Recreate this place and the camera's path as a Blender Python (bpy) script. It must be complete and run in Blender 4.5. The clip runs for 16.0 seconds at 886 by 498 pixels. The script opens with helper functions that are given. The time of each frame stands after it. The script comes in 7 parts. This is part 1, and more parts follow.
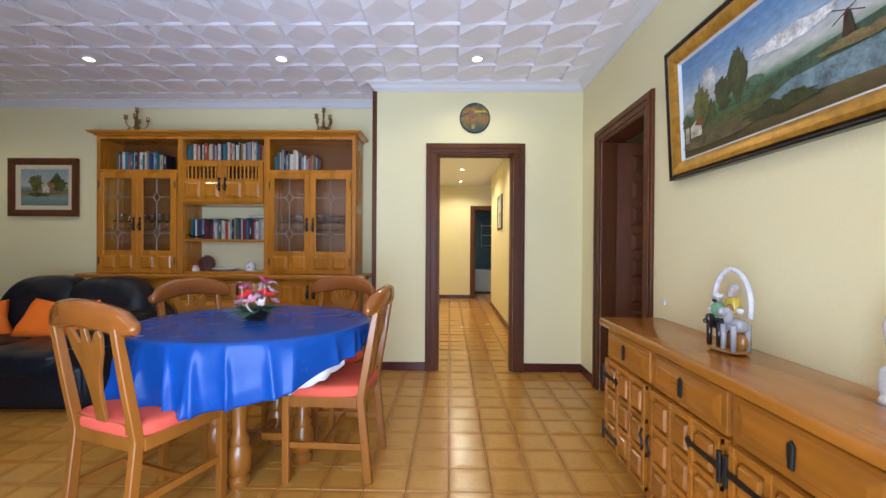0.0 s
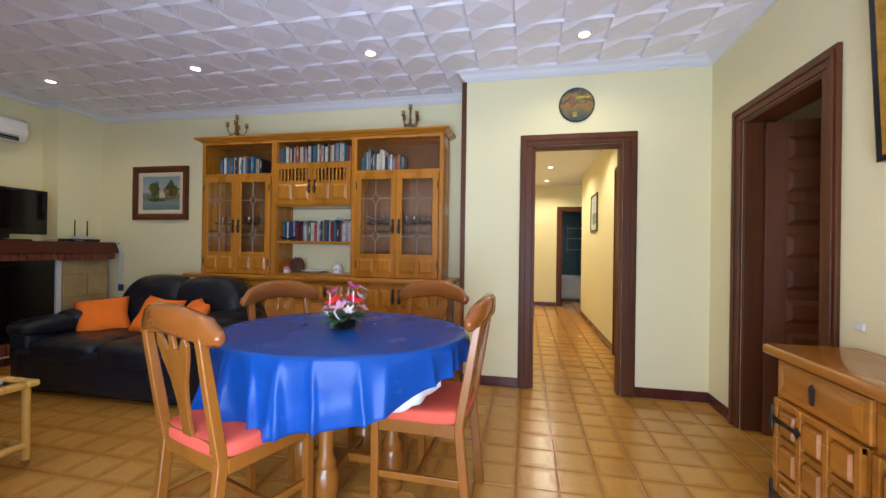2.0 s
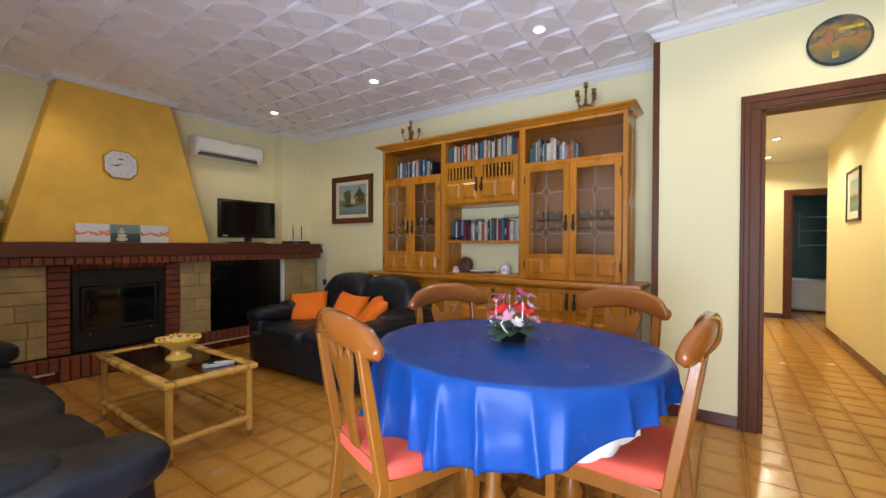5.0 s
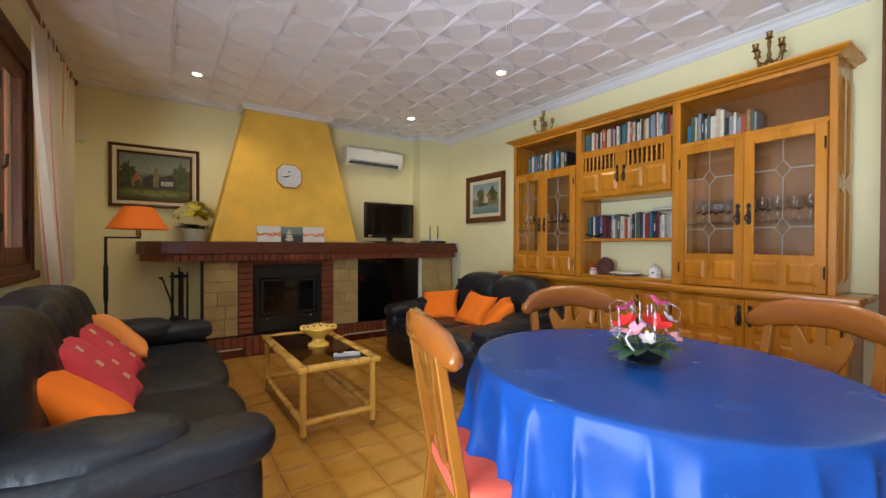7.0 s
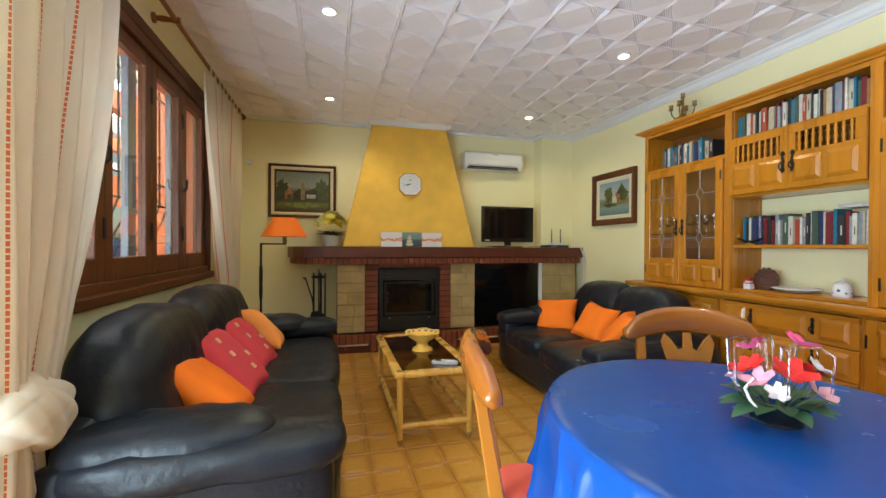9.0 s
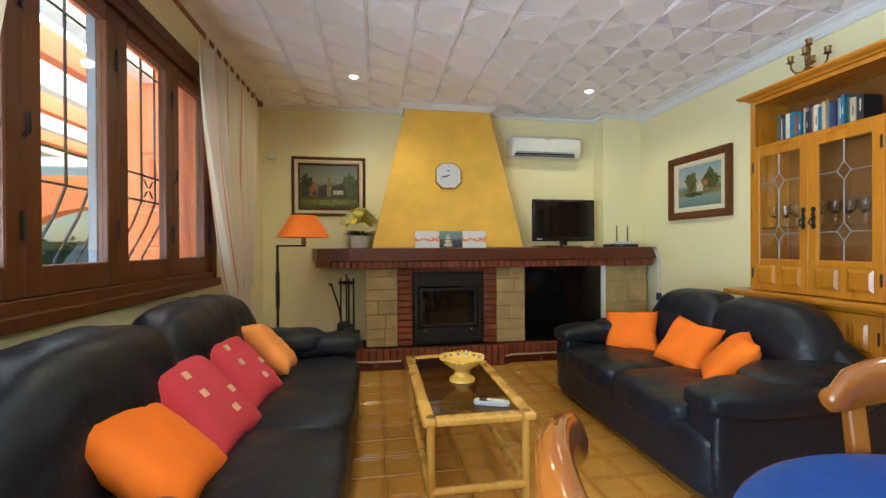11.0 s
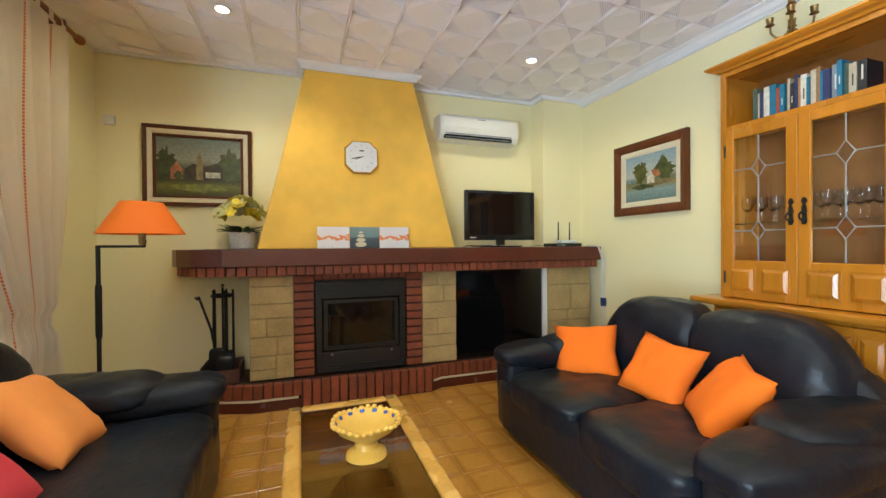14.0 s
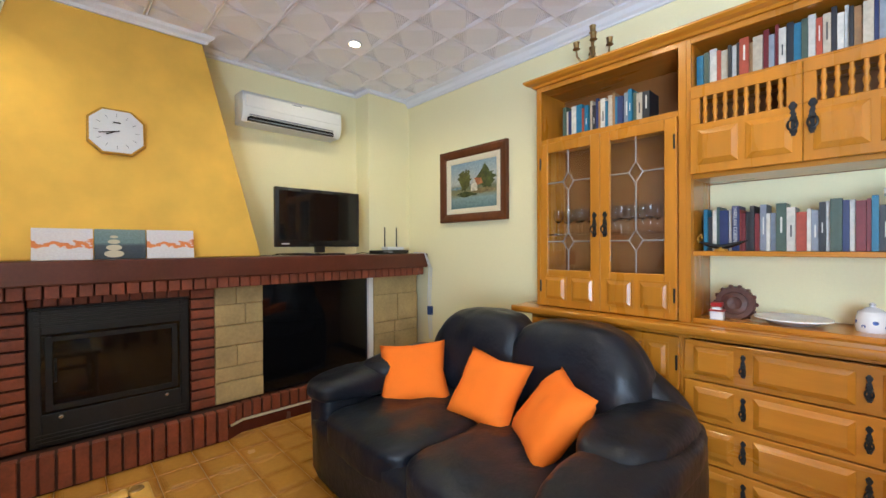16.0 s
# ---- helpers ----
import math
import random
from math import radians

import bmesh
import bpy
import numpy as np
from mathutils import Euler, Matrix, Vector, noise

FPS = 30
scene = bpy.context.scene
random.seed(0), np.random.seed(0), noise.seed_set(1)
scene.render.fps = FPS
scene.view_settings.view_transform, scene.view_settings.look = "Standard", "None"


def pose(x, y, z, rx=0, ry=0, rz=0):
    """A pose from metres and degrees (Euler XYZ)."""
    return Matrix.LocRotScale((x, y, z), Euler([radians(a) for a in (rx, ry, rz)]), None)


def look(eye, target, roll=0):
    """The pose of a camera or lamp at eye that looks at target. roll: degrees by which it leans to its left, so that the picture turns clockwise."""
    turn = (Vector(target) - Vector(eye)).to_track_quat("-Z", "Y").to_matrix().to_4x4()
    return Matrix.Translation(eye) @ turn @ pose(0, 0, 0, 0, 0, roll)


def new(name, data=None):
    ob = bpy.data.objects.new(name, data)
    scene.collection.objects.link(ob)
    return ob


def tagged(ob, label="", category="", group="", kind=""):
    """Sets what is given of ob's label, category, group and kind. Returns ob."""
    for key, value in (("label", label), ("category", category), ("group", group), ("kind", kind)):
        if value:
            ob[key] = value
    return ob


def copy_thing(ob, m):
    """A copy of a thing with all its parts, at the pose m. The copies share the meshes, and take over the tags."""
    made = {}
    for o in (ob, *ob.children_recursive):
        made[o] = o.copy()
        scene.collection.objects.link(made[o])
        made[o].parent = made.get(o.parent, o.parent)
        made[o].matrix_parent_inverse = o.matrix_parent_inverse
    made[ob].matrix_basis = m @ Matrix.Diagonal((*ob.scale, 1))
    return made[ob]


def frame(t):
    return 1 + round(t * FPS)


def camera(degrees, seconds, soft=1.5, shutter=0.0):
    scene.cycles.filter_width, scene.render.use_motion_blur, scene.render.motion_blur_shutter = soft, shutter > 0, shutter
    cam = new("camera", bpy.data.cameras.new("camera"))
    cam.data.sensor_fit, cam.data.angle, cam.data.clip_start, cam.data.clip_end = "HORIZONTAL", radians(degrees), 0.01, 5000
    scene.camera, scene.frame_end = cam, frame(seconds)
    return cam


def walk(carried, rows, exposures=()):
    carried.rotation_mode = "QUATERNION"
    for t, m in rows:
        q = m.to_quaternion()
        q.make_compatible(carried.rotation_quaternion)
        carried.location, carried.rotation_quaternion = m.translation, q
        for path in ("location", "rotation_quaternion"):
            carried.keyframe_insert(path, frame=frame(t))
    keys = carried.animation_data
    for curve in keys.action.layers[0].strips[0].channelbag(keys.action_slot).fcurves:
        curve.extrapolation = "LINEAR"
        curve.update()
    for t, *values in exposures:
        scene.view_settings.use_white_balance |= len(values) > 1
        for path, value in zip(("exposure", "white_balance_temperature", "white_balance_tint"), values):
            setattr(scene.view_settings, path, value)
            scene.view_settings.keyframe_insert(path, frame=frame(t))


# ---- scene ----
cam = camera(94.9, 16.0)
PATH = [
    (0, (-0.76, 1.707, 1.164), (-0.793, 3.706, 1.154), 0.4),
    (0.5, (-0.807, 1.846, 1.142), (-0.911, 3.843, 1.141), 0.7),
    (1, (-0.851, 1.918, 1.15), (-1.048, 3.908, 1.151), 0.9),
    (1.5, (-0.897, 1.96, 1.153), (-1.195, 3.937, 1.154), 0.8),
    (2, (-0.926, 2.011, 1.158), (-1.327, 3.971, 1.162), 0.8),
    (2.5, (-0.954, 2.056, 1.178), (-1.452, 3.992, 1.171), 0.8),
    (3, (-0.974, 2.093, 1.172), (-1.587, 3.997, 1.162), 0.7),
    (3.5, (-1.015, 2.133, 1.164), (-1.76, 3.989, 1.16), 0.8),
    (4, (-1.037, 2.167, 1.18), (-1.918, 3.963, 1.171), 0.6),
    (6.5, (-1.054, 2.479, 1.173), (-2.584, 3.767, 1.153), 0.2),
    (7, (-1.05, 2.539, 1.161), (-2.697, 3.672, 1.143), 0.2),
    (7.5, (-1.022, 2.66, 1.166), (-2.762, 3.646, 1.149), 0.1),
    (8, (-0.991, 2.737, 1.176), (-2.806, 3.578, 1.166), 0.2),
    (8.5, (-0.973, 2.773, 1.191), (-2.853, 3.455, 1.18), 0.2),
    (9, (-1.041, 2.81, 1.206), (-2.97, 3.339, 1.19), 0.3),
    (9.5, (-1.199, 2.843, 1.18), (-3.156, 3.253, 1.171), 0.2),
    (12, (-1.928, 3.079, 1.212), (-3.904, 3.39, 1.201), -0.2),
    (12.5, (-2.038, 3.121, 1.193), (-4.014, 3.429, 1.181), -0.1),
    (13, (-2.21, 3.157, 1.192), (-4.18, 3.504, 1.182), -0.2),
    (13.5, (-2.35, 3.19, 1.2), (-4.295, 3.653, 1.19), -0.3),
    (14, (-2.456, 3.234, 1.205), (-4.344, 3.895, 1.19), -0.4),
    (14.5, (-2.572, 3.313, 1.215), (-4.372, 4.185, 1.203), -0.4),
    (15, (-2.654, 3.38, 1.229), (-4.35, 4.44, 1.216), -0.4),
    (15.5, (-2.702, 3.45, 1.239), (-4.291, 4.665, 1.226), -0.3),
    (16, (-2.77, 3.481, 1.254), (-4.234, 4.843, 1.241), -0.3),
]
EXPOSURES = [(0.0, -0.98, 6150, 9), (4.0, -0.84, 6500, 9), (7.0, -0.54, 7000, 3), (9.5, -0.18, 6900, -5), (12.0, -0.02, 6250, -5), (14.0, 0.18, 6550, -3), (16.0, 0.10, 6250, 3)]
walk(cam, [(t, look(eye, target, roll)) for t, eye, target, roll in PATH], EXPOSURES)

# ---- world and light ----
W = bpy.data.worlds.new("sky")
scene.world = W
W.use_nodes = True
_n = W.node_tree.nodes
_sky = _n.new("ShaderNodeTexSky")
_sky.sky_type, _sky.sun_disc = "NISHITA", False
_sky.sun_elevation, _sky.sun_rotation = radians(48), radians(-21)
W.node_tree.links.new(_sky.outputs[0], _n["Background"].inputs[0])
_n["Background"].inputs[1].default_value = 0.12


def lamp(name, kind, m, energy, colour, **more):
    d = bpy.data.lights.new(name, kind)
    d.energy, d.color = energy, colour
    for k, v in more.items():
        if k == "size":
            d.size = v
        elif k == "size_y":
            d.shape, d.size_y = "RECTANGLE", v
        elif k == "angle":
            d.angle = v
        elif k == "spot":
            d.spot_size, d.spot_blend = v, 0.6
        elif k == "soft":
            d.shadow_soft_size = v
    ob = new(name, d)
    ob.matrix_basis = m
    return ob


SUN = lamp("sun", "SUN", look((0, 0, 10), (1.6, -4.2, 5.2)), 3.0, (1.0, 0.95, 0.86), angle=radians(0.5))
lamp("porch_daylight", "AREA", look((-4.2, -0.3, 2.68), (-4.2, -0.29, 0)), 780, (0.66, 0.82, 1.0), size=7.6, size_y=3.6)
lamp("doorway_daylight", "AREA", look((-1.2, 0.90, 1.0), (-2.5, 3.3, 2.3)), 330, (0.60, 0.75, 1.0), size=1.9, size_y=2.1)
SPOT_XY = [(-5.28, 4.98), (-3.71, 4.98), (-2.13, 4.98), (-0.55, 4.98), (-5.28, 2.79), (-3.71, 2.79), (-2.13, 2.79), (-0.55, 2.79)]
CEIL = 2.69
SPOTW, HALLW = 27, 120


# ---- materials ----
def mat(name, base, rough=0.5, metal=0.0, vary=0.12, scale=3.0, fine=60.0, bump=0.05, bscale=None, stretch=(1, 1, 1), coat=0.0, other=None, sheen=0.0, spec=0.5, rvary=0.08):
    """A surface with a base colour that varies at two scales, uneven gloss and fine relief."""
    m = bpy.data.materials.new(name)
    m.use_nodes = True
    t = m.node_tree
    b = t.nodes["Principled BSDF"]
    L = t.links.new
    co = t.nodes.new("ShaderNodeTexCoord")
    mp = t.nodes.new("ShaderNodeMapping")
    mp.inputs["Scale"].default_value = stretch
    L(co.outputs["Object"], mp.inputs[0])
    n1 = t.nodes.new("ShaderNodeTexNoise")
    n1.inputs["Scale"].default_value, n1.inputs["Detail"].default_value = scale, 5
    n2 = t.nodes.new("ShaderNodeTexNoise")
    n2.inputs["Scale"].default_value, n2.inputs["Detail"].default_value = fine, 3
    L(mp.outputs[0], n1.inputs[0])
    L(mp.outputs[0], n2.inputs[0])
    mx = t.nodes.new("ShaderNodeMath")
    mx.operation = "MULTIPLY_ADD"
    mx.inputs[1].default_value, mx.inputs[2].default_value = 0.35, 0.0
    L(n2.outputs["Fac"], mx.inputs[0])
    ad = t.nodes.new("ShaderNodeMath")
    ad.operation = "MULTIPLY_ADD"
    ad.inputs[1].default_value = 0.65
    L(n1.outputs["Fac"], ad.inputs[0])
    L(mx.outputs[0], ad.inputs[2])
    cr = t.nodes.new("ShaderNodeValToRGB")
    lo = other or tuple(c * (1 - vary) for c in base)
    hi = tuple(min(1, c * (1 + vary)) for c in base)
    cr.color_ramp.elements[0].position, cr.color_ramp.elements[0].color = 0.32, (*lo, 1)
    cr.color_ramp.elements[1].position, cr.color_ramp.elements[1].color = 0.66, (*hi, 1)
    L(ad.outputs[0], cr.inputs[0])
    out = cr.outputs[0]
    oi = t.nodes.new("ShaderNodeObjectInfo")
    hs = t.nodes.new("ShaderNodeHueSaturation")
    mr = t.nodes.new("ShaderNodeMapRange")
    mr.inputs[3].default_value, mr.inputs[4].default_value = 1 - vary * 0.5, 1 + vary * 0.5
    L(oi.outputs["Random"], mr.inputs[0])
    L(mr.outputs[0], hs.inputs["Value"])
    L(out, hs.inputs["Color"])
    L(hs.outputs[0], b.inputs["Base Color"])
    rr = t.nodes.new("ShaderNodeMapRange")
    rr.inputs[3].default_value, rr.inputs[4].default_value = max(0.02, rough - rvary), min(1, rough + rvary)
    L(n1.outputs["Fac"], rr.inputs[0])
    L(rr.outputs[0], b.inputs["Roughness"])
    b.inputs["Metallic"].default_value = metal
    b.inputs["Coat Weight"].default_value, b.inputs["Coat Roughness"].default_value = coat, 0.12
    b.inputs["Sheen Weight"].default_value = sheen
    b.inputs["Specular IOR Level"].default_value = spec
    if bump:
        bp = t.nodes.new("ShaderNodeBump")
        bp.inputs["Strength"].default_value, bp.inputs["Distance"].default_value = bump, 0.01
        src = n2
        if bscale:
            src = t.nodes.new("ShaderNodeTexNoise")
            src.inputs["Scale"].default_value, src.inputs["Detail"].default_value = bscale, 6
            L(mp.outputs[0], src.inputs[0])
        L(src.outputs["Fac"], bp.inputs["Height"])
        L(bp.outputs[0], b.inputs["Normal"])
    return m


def glass(name, tint=(1, 1, 1), rough=0.02, ior=1.45):
    m = bpy.data.materials.new(name)
    m.use_nodes = True
    b = m.node_tree.nodes["Principled BSDF"]
    b.inputs["Base Color"].default_value = (*tint, 1)
    b.inputs["Transmission Weight"].default_value, b.inputs["Roughness"].default_value, b.inputs["IOR"].default_value = 1, rough, ior
    return m


def glow(name, colour, strength):
    m = bpy.data.materials.new(name)
    m.use_nodes = True
    b = m.node_tree.nodes["Principled BSDF"]
    b.inputs["Emission Color"].default_value, b.inputs["Emission Strength"].default_value = (*colour, 1), strength
    return m


WALL = mat("cream_wall_paint", (0.86, 0.78, 0.48), 0.75, vary=0.03, scale=1.2, fine=90, bump=0.12, bscale=55)
HALLWALL = mat("yellow_hall_paint", (0.82, 0.73, 0.45), 0.75, vary=0.03, scale=1.2, fine=90, bump=0.12, bscale=55)
HOOD = mat("ochre_sponged_plaster", (0.84, 0.50, 0.085), 0.75, vary=0.13, scale=2.2, fine=6, bump=0.05, bscale=12)
WHITE = mat("white_plaster", (0.80, 0.79, 0.82), 0.55, vary=0.02, scale=3, bump=0.04)
CEILM = mat("white_ceiling_panel", (0.90, 0.87, 0.93), 0.45, vary=0.03, scale=2, bump=0.04)
HONEY = mat("honey_pine", (0.46, 0.172, 0.014), 0.28, vary=0.20, scale=5, fine=26, bump=0.05, stretch=(1, 1, 0.12), coat=0.35)
HONEYX = mat("honey_pine_across", (0.48, 0.182, 0.016), 0.28, vary=0.20, scale=5, fine=26, bump=0.05, stretch=(0.12, 1, 1), coat=0.35)
INSIDE = mat("brown_back_board", (0.20, 0.075, 0.016), 0.45, vary=0.15, scale=4, stretch=(1, 1, 0.15), bump=0.03)
OAKY = mat("sideboard_oak", (0.36, 0.128, 0.014), 0.27, vary=0.34, scale=4, fine=24, bump=0.05, stretch=(1, 0.12, 1), coat=0.4)
DARK = mat("dark_stained_wood", (0.105, 0.031, 0.009), 0.45, vary=0.28, scale=6, fine=40, bump=0.08, stretch=(1, 1, 0.12), spec=0.28)
CHAIRW = mat("varnished_beech", (0.29, 0.102, 0.015), 0.24, vary=0.16, scale=6, fine=30, bump=0.04, stretch=(1, 1, 0.15), coat=0.3)
CHAIRR = mat("varnished_red_beech", (0.28, 0.085, 0.014), 0.14, vary=0.16, scale=6, fine=30, bump=0.03, stretch=(0.2, 1, 1), coat=0.6)
RATTAN = mat("blond_bentwood", (0.60, 0.33, 0.07), 0.28, vary=0.15, scale=8, stretch=(1, 1, 0.2), bump=0.04, coat=0.4)
LEATHER = mat("navy_black_leather", (0.009, 0.0115, 0.018), 0.36, vary=0.3, scale=5, fine=120, bump=0.32, bscale=34, rvary=0.10, spec=0.30)
CLOTH = mat("blue_oilcloth", (0.009, 0.070, 0.34), 0.25, vary=0.10, scale=7, fine=40, bump=0.05, bscale=9, spec=0.22)
ORANGE = mat("orange_cotton", (0.92, 0.185, 0.008), 0.85, vary=0.08, scale=6, fine=300, bump=0.25)
PEACH = mat("apricot_cotton", (0.88, 0.31, 0.075), 0.85, vary=0.08, scale=6, fine=300, bump=0.25)
PATCH = mat("pale_stitching", (0.72, 0.42, 0.26), 0.85, vary=0.1, fine=200, bump=0.2)
PINK = mat("crimson_cotton", (0.62, 0.045, 0.07), 0.85, vary=0.10, scale=6, fine=300, bump=0.25)
SALMON = mat("salmon_seat_fabric", (0.80, 0.115, 0.07), 0.85, vary=0.08, scale=8, fine=300, bump=0.2)
BRICK = mat("red_brick", (0.21, 0.048, 0.020), 0.6, vary=0.3, scale=9, fine=70, bump=0.35, bscale=40)
MANTEL = mat("oxblood_slab", (0.105, 0.022, 0.011), 0.38, vary=0.2, scale=6, fine=60, bump=0.06)
JOINT = mat("dark_mortar", (0.055, 0.02, 0.013), 0.85, vary=0.2, scale=20, bump=0.3)
STONE = mat("beige_sandstone", (0.42, 0.30, 0.13), 0.75, vary=0.22, scale=5, fine=50, bump=0.5, bscale=22)
IRON = mat("black_cast_iron", (0.011, 0.011, 0.012), 0.45, metal=0.2, vary=0.2, scale=20, bump=0.15)
BLACKP = mat("black_plastic", (0.010, 0.010, 0.011), 0.25, vary=0.1, bump=0.0)
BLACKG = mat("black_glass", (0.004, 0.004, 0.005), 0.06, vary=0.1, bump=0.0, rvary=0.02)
PLAST = mat("white_plastic", (0.78, 0.77, 0.74), 0.35, vary=0.03, bump=0.0)
GREYP = mat("grey_plastic", (0.25, 0.26, 0.28), 0.4, vary=0.1, bump=0.0)
BRASS = mat("aged_brass", (0.30, 0.19, 0.075), 0.38, metal=0.9, vary=0.3, scale=30, bump=0.15)
GOLD = mat("gilt_wood", (0.55, 0.30, 0.05), 0.34, metal=0.7, vary=0.25, scale=20, bump=0.2)
CHROME = mat("steel", (0.6, 0.6, 0.6), 0.2, metal=1.0, vary=0.05, bump=0.0)
LEAD = mat("grey_lead", (0.36, 0.36, 0.37), 0.45, metal=0.6, vary=0.15, scale=30, bump=0.05)
CREAM = mat("cream_mount", (0.66, 0.58, 0.42), 0.7, vary=0.06, bump=0.1)
SKIRT = mat("oxblood_tile", (0.085, 0.016, 0.012), 0.25, vary=0.2, scale=8, bump=0.04)
GLASS = glass("clear_glass")
SMOKE = glass("smoked_glass", (0.30, 0.24, 0.17))
AMBER = glass("amber_glass", (0.62, 0.42, 0.26))
BULB = glow("lamp_disc", (1.0, 0.86, 0.55), 22)
EMPTYW = mat("white_china", (0.75, 0.75, 0.77), 0.15, vary=0.04, bump=0.0, coat=0.3)
BLUEC = mat("blue_china", (0.06, 0.11, 0.35), 0.2, vary=0.3, scale=60, bump=0.0)
YELLOWC = mat("yellow_glazed_ceramic", (0.80, 0.50, 0.10), 0.2, vary=0.06, scale=12, bump=0.05, coat=0.4)


# ---- mesh helpers ----
def thing(name, at, label, category, group="", rz=0.0):
    e = new(name)
    e.empty_display_size = 0.1
    e.matrix_basis = pose(*at, 0, 0, rz)
    return tagged(e, label, category, group)


def part(name, bm, material, parent=None, label="", smooth=False, kind=""):
    """Links bm, built in world coordinates, as one mesh object under a thing or a part."""
    me = bpy.data.meshes.new(name)
    bm.normal_update()
    if smooth:
        for f in bm.faces:
            f.smooth = True
        if smooth != "all":
            for e in bm.edges:
                if len(e.link_faces) == 2 and e.calc_face_angle(0) > 0.7:
                    e.smooth = False
    bm.to_mesh(me)
    bm.free()
    for m in material if isinstance(material, (list, tuple)) else [material]:
        me.materials.append(m)
    ob = new(name, me)
    if parent:
        ob.parent = parent
        if parent.type == "EMPTY":
            ob.matrix_parent_inverse = parent.matrix_basis.inverted()
    if label:
        ob["label"] = label
    if kind:
        ob["kind"] = kind
    return ob


def box(bm, a, b, bevel=0.0, seg=1, mi=0):
    x0, x1 = sorted((a[0], b[0]))
    y0, y1 = sorted((a[1], b[1]))
    z0, z1 = sorted((a[2], b[2]))
    v = [bm.verts.new((x, y, z)) for z in (z0, z1) for x, y in ((x0, y0), (x1, y0), (x1, y1), (x0, y1))]
    fs = [bm.faces.new([v[i] for i in q]) for q in ((3, 2, 1, 0), (4, 5, 6, 7), (0, 1, 5, 4), (1, 2, 6, 5), (2, 3, 7, 6), (3, 0, 4, 7))]
    for f in fs:
        f.material_index = mi
    if bevel:
        bmesh.ops.bevel(bm, geom=list({e for f in fs for e in f.edges}), offset=bevel, segments=seg, profile=0.5, affect="EDGES")
    return v


def boxes(*items, bevel=0.0, seg=1):
    bm = bmesh.new()
    for a, b in items:
        box(bm, a, b, bevel, seg)
    return bm


def one(a, b, bevel=0.004, seg=2):
    return boxes((a, b), bevel=bevel, seg=seg)


def lathe(bm, prof, at=(0, 0, 0), seg=20, axis="z", mi=0):
    rings = []
    for r, z in prof:
        ring = []
        for i in range(seg):
            a = 2 * math.pi * i / seg
            p = (r * math.cos(a), r * math.sin(a), z)
            if axis == "x":
                p = (p[2], p[0], p[1])
            elif axis == "y":
                p = (p[0], p[2], p[1])
            ring.append(bm.verts.new((p[0] + at[0], p[1] + at[1], p[2] + at[2])))
        rings.append(ring)
    fs = []
    for p, q in zip(rings, rings[1:]):
        for i in range(seg):
            j = (i + 1) % seg
            fs.append(bm.faces.new((p[i], p[j], q[j], q[i]) if axis != "y" else (p[j], p[i], q[i], q[j])))
    fs.append(bm.faces.new(rings[0][::-1] if axis != "y" else rings[0]))
    fs.append(bm.faces.new(rings[-1] if axis != "y" else rings[-1][::-1]))
    for f in fs:
        f.material_index = mi
    return bm


def turned(prof, at=(0, 0, 0), seg=20, axis="z"):
    return lathe(bmesh.new(), prof, at, seg, axis)


def tube(bm, pts, r, seg=8, closed=False, mi=0):
    """A round bar along a line of points; r may be one number or one for each point."""
    pts = [Vector(p) for p in pts]
    n = len(pts)
    rs = r if isinstance(r, (list, tuple)) else [r] * n
    rings, side = [], None
    for i, p in enumerate(pts):
        a = pts[(i - 1) % n] if (closed or i) else p
        b = pts[(i + 1) % n] if (closed or i < n - 1) else p
        d = (b - a).normalized()
        if side is None:
            side = d.orthogonal().normalized()
        side = (side - d * side.dot(d)).normalized()
        up = d.cross(side)
        rings.append([bm.verts.new(p + (side * math.cos(2 * math.pi * k / seg) + up * math.sin(2 * math.pi * k / seg)) * rs[i]) for k in range(seg)])
    for p, q in zip(rings, rings[1:] + (rings[:1] if closed else [])):
        for k in range(seg):
            bm.faces.new((p[k], p[(k + 1) % seg], q[(k + 1) % seg], q[k])).material_index = mi
    if not closed:
        bm.faces.new(rings[0][::-1]).material_index = mi
        bm.faces.new(rings[-1]).material_index = mi
    return bm


def bar(pts, r, seg=8, closed=False):
    return tube(bmesh.new(), pts, r, seg, closed)


def prism(bm, poly, d, origin=(0, 0, 0), u=(1, 0, 0), v=(0, 0, 1), bevel=0.0, seg=1, mi=0):
    """Extrudes a 2D outline, given in the axes u and v, by the vector d."""
    o, u, v, d = Vector(origin), Vector(u), Vector(v), Vector(d)
    a = [bm.verts.new(o + u * x + v * y) for x, y in poly]
    b = [bm.verts.new(o + u * x + v * y + d) for x, y in poly]
    n = len(a)
    fs = [bm.faces.new(a[::-1]), bm.faces.new(b)] + [bm.faces.new((a[i], a[(i + 1) % n], b[(i + 1) % n], b[i])) for i in range(n)]
    bmesh.ops.recalc_face_normals(bm, faces=fs)
    for f in fs:
        f.material_index = mi
    if bevel:
        bmesh.ops.bevel(bm, geom=list({e for f in fs[:2] for e in f.edges}), offset=bevel, segments=seg, profile=0.5, affect="EDGES")
    return bm


def slab(poly, d, **k):
    return prism(bmesh.new(), poly, d, **k)


